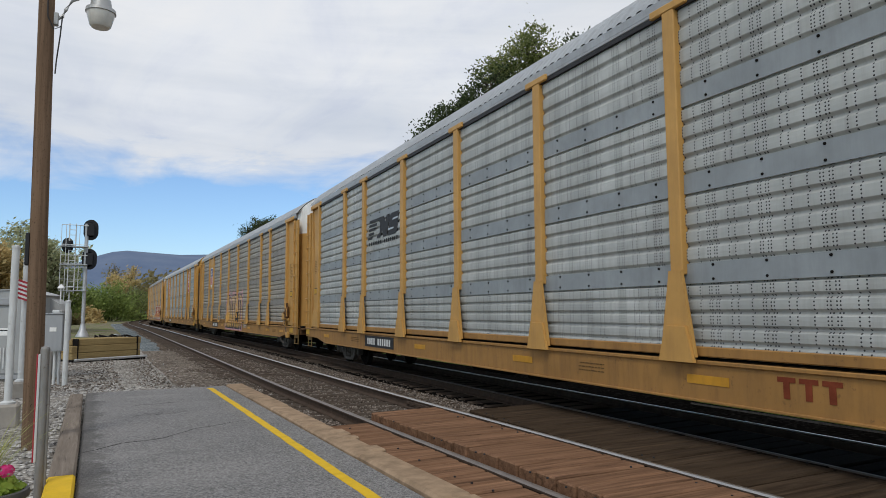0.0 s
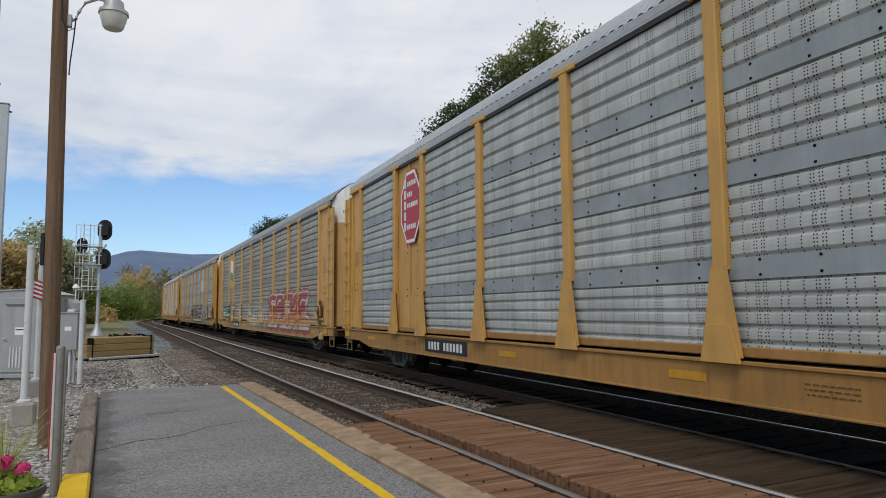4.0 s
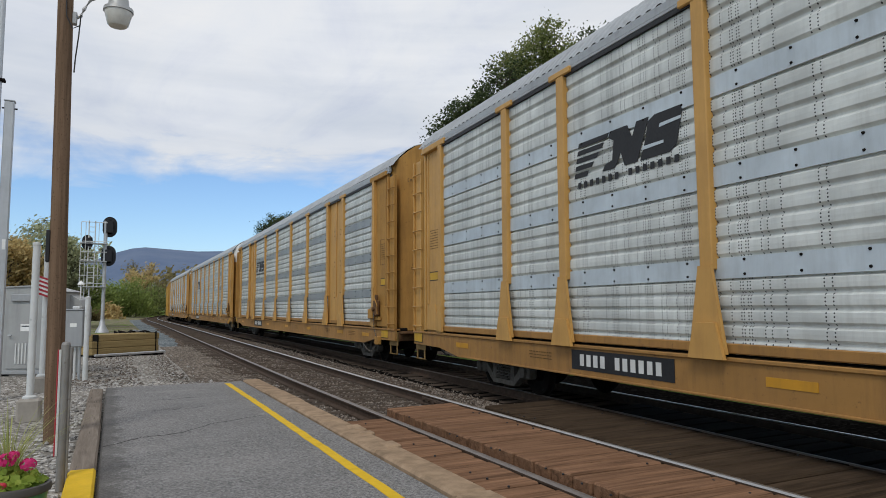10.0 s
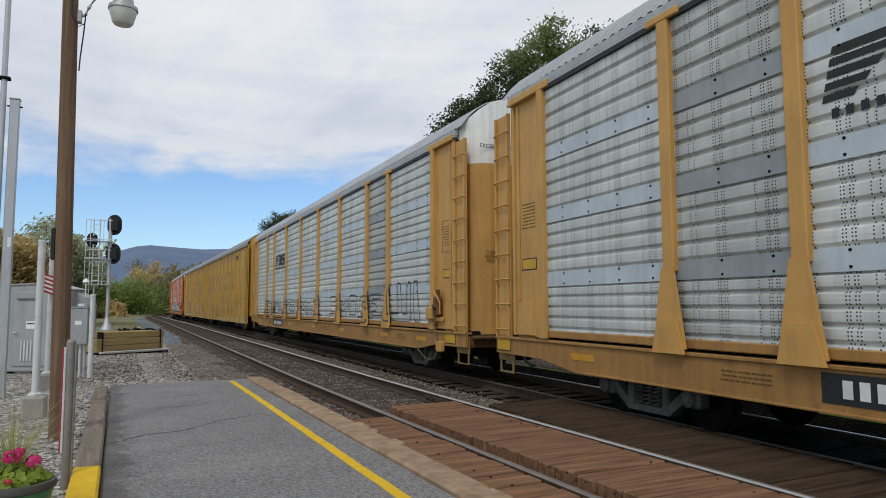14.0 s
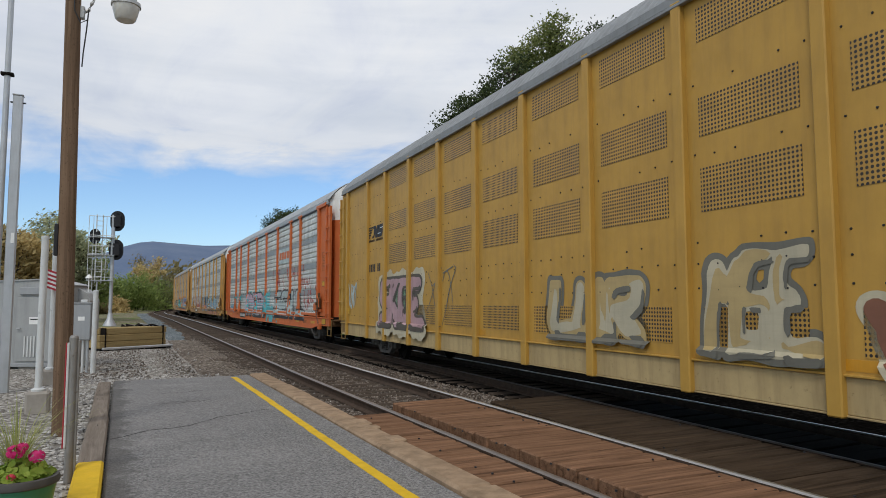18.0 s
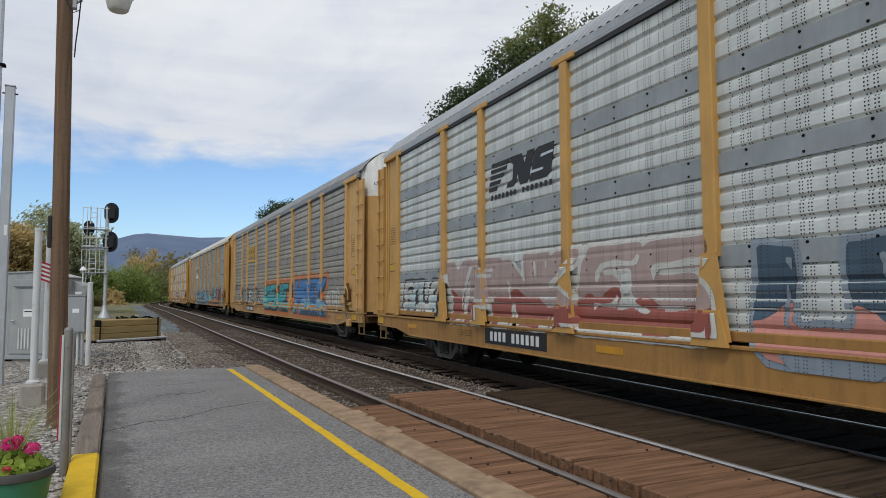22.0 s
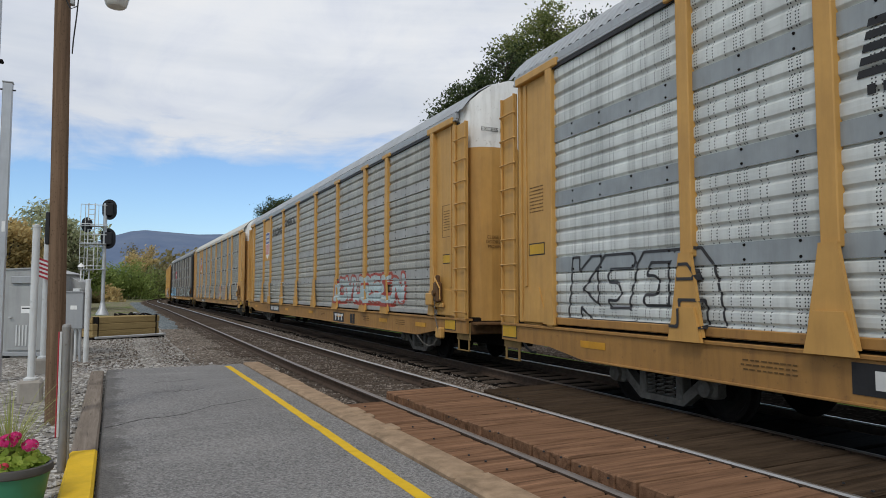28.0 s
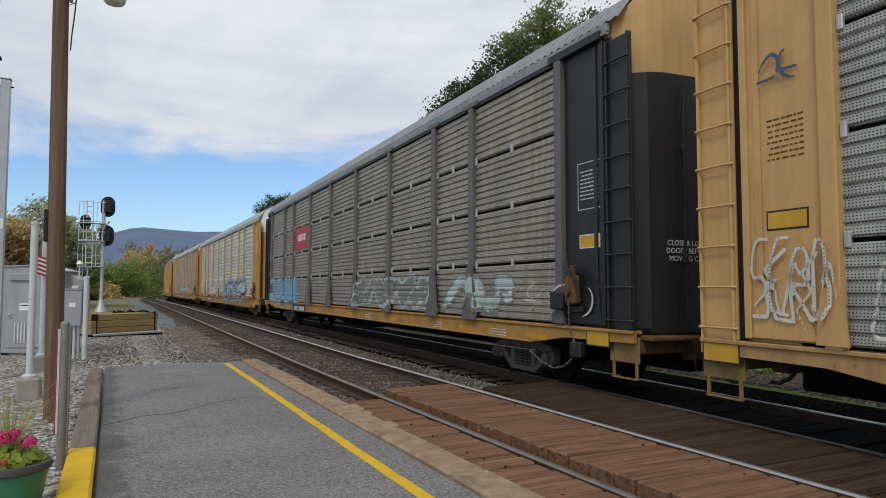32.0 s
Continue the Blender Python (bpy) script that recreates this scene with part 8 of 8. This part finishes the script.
def shrubbery(at, size, leaf_mat, label, seed, count=2600, leaf_size=0.3):
    """A low spreading bush: several stems, leaf clumps of uneven height."""
    rng = random.Random(seed)
    ob = thing("bush", label, "bush", at)
    stems, crown = Builder(), Builder()
    for i in range(9):
        x, y = rng.uniform(-0.5, 0.5) * size[0], rng.uniform(-0.5, 0.5) * size[1]
        h = size[2] * rng.uniform(0.5, 1.0) * (1 - 0.5 * (abs(x) / size[0]))
        stems.tube([(x * 0.7, y * 0.7, 0), (x * 0.9, y * 0.9, h * 0.5), (x, y, h * 0.85)], 0.09, 6, r1=0.03)
        for c in range(9):
            cx, cy, cz = x + rng.gauss(0, size[0] * 0.11), y + rng.gauss(0, size[1] * 0.11), h * rng.uniform(0.12, 0.95)
            rad = rng.uniform(0.35, 0.75) * min(size[0], size[2]) * 0.22
            for q in range(count // 81):
                p = Vector((cx + rng.gauss(0, rad), cy + rng.gauss(0, rad), max(0.05, cz + rng.gauss(0, rad * 0.8))))
                n = Vector((rng.gauss(0, 1), rng.gauss(0, 1), rng.gauss(0.5, 1))).normalized()
                u = n.orthogonal().normalized()
                w = n.cross(u)
                s = leaf_size * rng.uniform(0.5, 1.1)
                k = len(crown.v)
                crown.v += [tuple(p - u * s), tuple(p + w * s * 0.5), tuple(p + u * s), tuple(p - w * s * 0.5)]
                crown.face((k, k + 1, k + 2, k + 3))
    part("stems", stems, BARK, ob)
    part("leaves", crown, leaf_mat, ob)
    return ob


def build_trees():
    crown_tree((26.8, 38.8, -0.2), ((0.3, -0.3, 20.3, 2.0, 2.1), (-1.6, 0.8, 18.7, 1.9, 1.6), (1.8, -1.0, 18.2, 2.3, 2.0), (0.3, 0.4, 15.5, 3.4, 3.6)), LEAF_OLIVE, "tall olive-green broadleaf tree behind the train", 21, 30000)
    crown_tree((23.5, 37.8, -0.2), ((-0.2, 0.0, 16.9, 1.6, 1.5), (-1.1, 0.2, 15.5, 1.6, 1.5), (1.2, 0.0, 14.8, 2.4, 2.4), (-0.3, 0.0, 12.2, 3.0, 3.0)), LEAF_DARK, "dark green broadleaf tree behind the train", 22, 24000)
    crown_tree((20.6, 38.4, -0.2), ((0.2, 0.0, 14.4, 1.5, 1.2), (-1.1, 0.0, 13.3, 1.3, 1.0), (-1.9, 0.3, 12.2, 1.0, 0.8), (0.6, 0.0, 10.9, 2.6, 2.2)), LEAF_DARK, "shorter dark green tree at the wood's edge", 23, 20000)
    crown_tree((31.6, 38.4, -0.2), ((0.0, 0.0, 21.0, 1.8, 1.6), (-1.6, 1.2, 20.2, 1.6, 1.4), (1.8, -0.6, 20.4, 1.8, 1.8), (0.0, 0.0, 17.0, 3.4, 3.0)), LEAF_DARK, "dark green tree with a ragged crown", 24, 24000)
    tree((36.5, 31.0, -0.2), 19.0, 4.0, LEAF_OLIVE, "olive-green tree beyond the track", 25, 0.26, 6000, clumps=60)
    crown_tree((19.9, 92.9, -0.2), ((0.2, 0.0, 13.6, 2.2, 1.2), (-1.2, 0.0, 12.6, 1.9, 1.0), (0.5, 0.0, 11.0, 2.8, 2.2)), LEAF_DARK, "small dark tree rising over the train roof", 26, 12000)
    tree((15.0, 70.0, -0.2), 8.5, 2.6, LEAF_OLIVE, "low olive tree beside the far track", 27, 0.28, 2000)
    tree((-5.3, 62.0, -0.1), 9.2, 2.7, LEAF_PALE, "thin-crowned pale olive tree in early autumn", 31, 0.19, 9000, 0.1, clumps=90)
    tree((-7.0, 58.0, -0.1), 7.1, 2.4, LEAF_RUST, "rust-coloured autumn tree beyond the yard", 32, 0.19, 9000, 0.05, clumps=90)
    tree((-3.5, 64.0, -0.1), 7.8, 1.9, LEAF_PALE, "green and brown tree behind the equipment house", 33, 0.19, 7000, 0.05, clumps=70)
    tree((-10.5, 60.0, -0.1), 8.0, 3.0, LEAF_TAN, "tan autumn tree beyond the yard", 34, 0.24, 6000, 0.1, clumps=70)
    tree((-2.6, 70.0, -0.1), 6.0, 2.0, LEAF_BRIGHT, "young green tree beyond the signal", 35, 0.22, 4000, 0.05, clumps=50)
    tree((5.5, 205.0, -0.1), 15.0, 4.0, LEAF_RUST, "rusty tree at the bend of the line", 36, 0.42, 3000, 0.2)
    tree((9.5, 215.0, -0.1), 16.0, 4.6, LEAF_TAN, "tan tree at the bend of the line", 37, 0.42, 3000, 0.2)
    for i, (x, y, w, h, m) in enumerate(((-1.0, 152, 7.5, 8.2, LEAF_BRIGHT), (3.0, 156, 8.0, 8.8, LEAF_BRIGHT), (-5.5, 150, 6.0, 5.2, LEAF_OLIVE), (6.6, 168, 8.0, 9.2, LEAF_OLIVE), (-1.9, 118, 4.0, 3.2, LEAF_RUST), (-9.0, 120, 7.0, 4.2, LEAF_OLIVE), (-4.0, 100, 3.0, 2.2, LEAF_TAN))):
        shrubbery((x, y, -0.12), (w, 6.0, h), m, "dense green thicket beside the line" if m in (LEAF_BRIGHT, LEAF_OLIVE) else "dry rusty bush beside the line", 50 + i, 6000, 0.30)
    # far woods along the bend
    rng = random.Random(77)
    woods = Builder()
    for i in range(90):
        u = i / 89
        cx, cy = 14 + 75 * u, 262 - 40 * u + rng.uniform(-12, 12)
        h = rng.uniform(12, 18)
        for q in range(70):
            p = Vector((cx + rng.gauss(0, 2.6), cy + rng.gauss(0, 2.6), h * (0.15 + 0.85 * rng.random() ** 0.8)))
            n = Vector((rng.gauss(0, 1), rng.gauss(0, 1), rng.gauss(0.4, 1))).normalized()
            o = n.orthogonal().normalized()
            w, s = n.cross(o), rng.uniform(0.5, 1.1)
            k = len(woods.v)
            woods.v += [tuple(p - o * s), tuple(p + w * s * 0.6), tuple(p + o * s), tuple(p - w * s * 0.6)]
            woods.face((k, k + 1, k + 2, k + 3))
    tagged(part("far_woods", woods, LEAF_TAN), "brownish far woods beyond the bend", "woods", kind="stuff")


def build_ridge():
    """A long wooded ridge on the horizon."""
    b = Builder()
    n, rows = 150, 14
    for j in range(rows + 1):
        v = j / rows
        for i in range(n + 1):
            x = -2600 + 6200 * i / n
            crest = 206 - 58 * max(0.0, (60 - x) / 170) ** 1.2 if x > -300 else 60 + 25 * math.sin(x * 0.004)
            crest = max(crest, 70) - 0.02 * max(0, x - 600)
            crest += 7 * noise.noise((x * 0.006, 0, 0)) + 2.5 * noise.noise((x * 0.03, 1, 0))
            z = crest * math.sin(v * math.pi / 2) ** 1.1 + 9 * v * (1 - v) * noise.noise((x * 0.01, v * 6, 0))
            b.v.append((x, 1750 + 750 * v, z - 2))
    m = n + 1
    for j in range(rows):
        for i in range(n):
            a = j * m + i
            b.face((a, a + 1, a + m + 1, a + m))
    # the blue haze of distance is mixed into the base colour
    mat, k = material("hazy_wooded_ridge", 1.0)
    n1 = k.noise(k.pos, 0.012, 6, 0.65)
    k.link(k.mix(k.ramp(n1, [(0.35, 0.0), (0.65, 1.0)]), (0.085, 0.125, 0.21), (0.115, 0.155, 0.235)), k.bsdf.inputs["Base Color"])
    tagged(part("backdrop_ridge", b, mat, smooth=True), "long wooded ridge on the horizon, tinted blue for haze", "hills", kind="structure")


def build_brush():
    """A green band of grass and weeds along the far side of the line."""
    rng = random.Random(61)
    b = Builder()
    for i in range(16000):
        s = -14 + 80 * rng.random() ** 1.2
        x, y = on(FAR, s)
        x += rng.uniform(4.5, 11.0)
        p = Vector((x, y + rng.uniform(-1, 1), -0.32 + 0.45 * rng.random() * (0.5 + 0.5 * math.sin(s * 0.9) ** 2)))
        n = Vector((rng.gauss(0, 1), rng.gauss(0, 1), rng.gauss(0.4, 1))).normalized()
        u = n.orthogonal().normalized()
        w, q = n.cross(u), rng.uniform(0.08, 0.2)
        k = len(b.v)
        b.v += [tuple(p - u * q), tuple(p + w * q * 0.5), tuple(p + u * q), tuple(p - w * q * 0.5)]
        b.face((k, k + 1, k + 2, k + 3))
    tagged(part("trackside_weeds", b, leaf("grass_leaf", (0.08, 0.17, 0.03), (0.26, 0.36, 0.09))), "bright green grass and weeds beyond the far track", "weeds", kind="stuff")


def build_stones():
    """Crushed stones lying proud of the ballast near the platform's end."""
    rng = random.Random(62)
    pebble, pk = material("ballast_stone", 0.9)
    pk.link(pk.mix(pk.island, (0.05, 0.038, 0.029), (0.25, 0.21, 0.175)), pk.bsdf.inputs["Base Color"])
    b = Builder()
    for i in range(17000):
        u = rng.random()
        if u < 0.6:
            s, o = 9.5 + 24 * rng.random() ** 1.5, rng.uniform(-1.5, 1.9)
            if min(abs(o - 0.7525), abs(o + 0.7525)) < 0.09:
                continue
            x, y = on(NEAR, s)
            x, z = x + o, -0.178
        elif u < 0.70:
            s = rng.uniform(8, 40)
            x, y = on(FAR, s)
            x, z = x - rng.uniform(1.0, 1.9), -0.33
        else:
            x, y = rng.uniform(-2.5, 3.2), 14.7 + 13 * rng.random() ** 1.3
            z = -0.065 if x < 0.6 else (-0.10 if x < 1.6 else (-0.16 if x < 2.3 else -0.24))
        r = rng.uniform(0.010, 0.030)
        k = len(b.v)
        for dx, dy, dz in ((1, 0, 0), (0, 1, 0), (-1, 0, 0), (0, -1, 0), (0.2, 0.1, 0.8), (0, 0, -0.8)):
            b.v.append((x + dx * r * rng.uniform(0.7, 1.3), y + dy * r * rng.uniform(0.7, 1.3), z + dz * r))
        for f in ((0, 1, 4), (1, 2, 4), (2, 3, 4), (3, 0, 4), (1, 0, 5), (2, 1, 5), (3, 2, 5), (0, 3, 5)):
            b.face([k + q for q in f])
    tagged(part("ballast_stones", b, pebble), "crushed grey-brown ballast stones", "stones", kind="stuff")


build_trees()
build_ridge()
build_brush()
build_stones()
build_tracks()
build_crossing()


# ---------------------------------------------------------------- what moves
def motions():
    steps = [i * 0.5 for i in range(65)]
    for car, mid, half in CARS:
        rows = []
        for t in steps:
            s = mid - travelled(t)
            (x0, y0), (x1, y1) = on(FAR, s - half), on(FAR, s + half)
            h = math.atan2(x1 - x0, y1 - y0)
            rows.append((t, pose((x0 + x1) / 2, (y0 + y1) / 2, FAR_Z, 0, 0, -math.degrees(h))))
        walk(car, rows)
    # wheels turn while they roll past the crossing
    for wheel, index, along in WHEELS:
        mid = CARS[index][1] + along
        inside = [i / 30 for i in range(0, 961) if -9 < mid - travelled(i / 30) < 42]
        if not inside:
            continue
        base, r = wheel.location.copy(), 0.415
        rows, first = [], travelled(inside[0])
        if inside[0] > 0:
            rows.append((0.0, Matrix.Translation(base)))
        for t in inside:
            rows.append((t, Matrix.Translation(base) @ Matrix.Rotation((travelled(t) - first) / r, 4, "X")))
        if inside[-1] < 32:
            rows.append((32.0, rows[-1][1]))
        walk(wheel, rows)


motions()
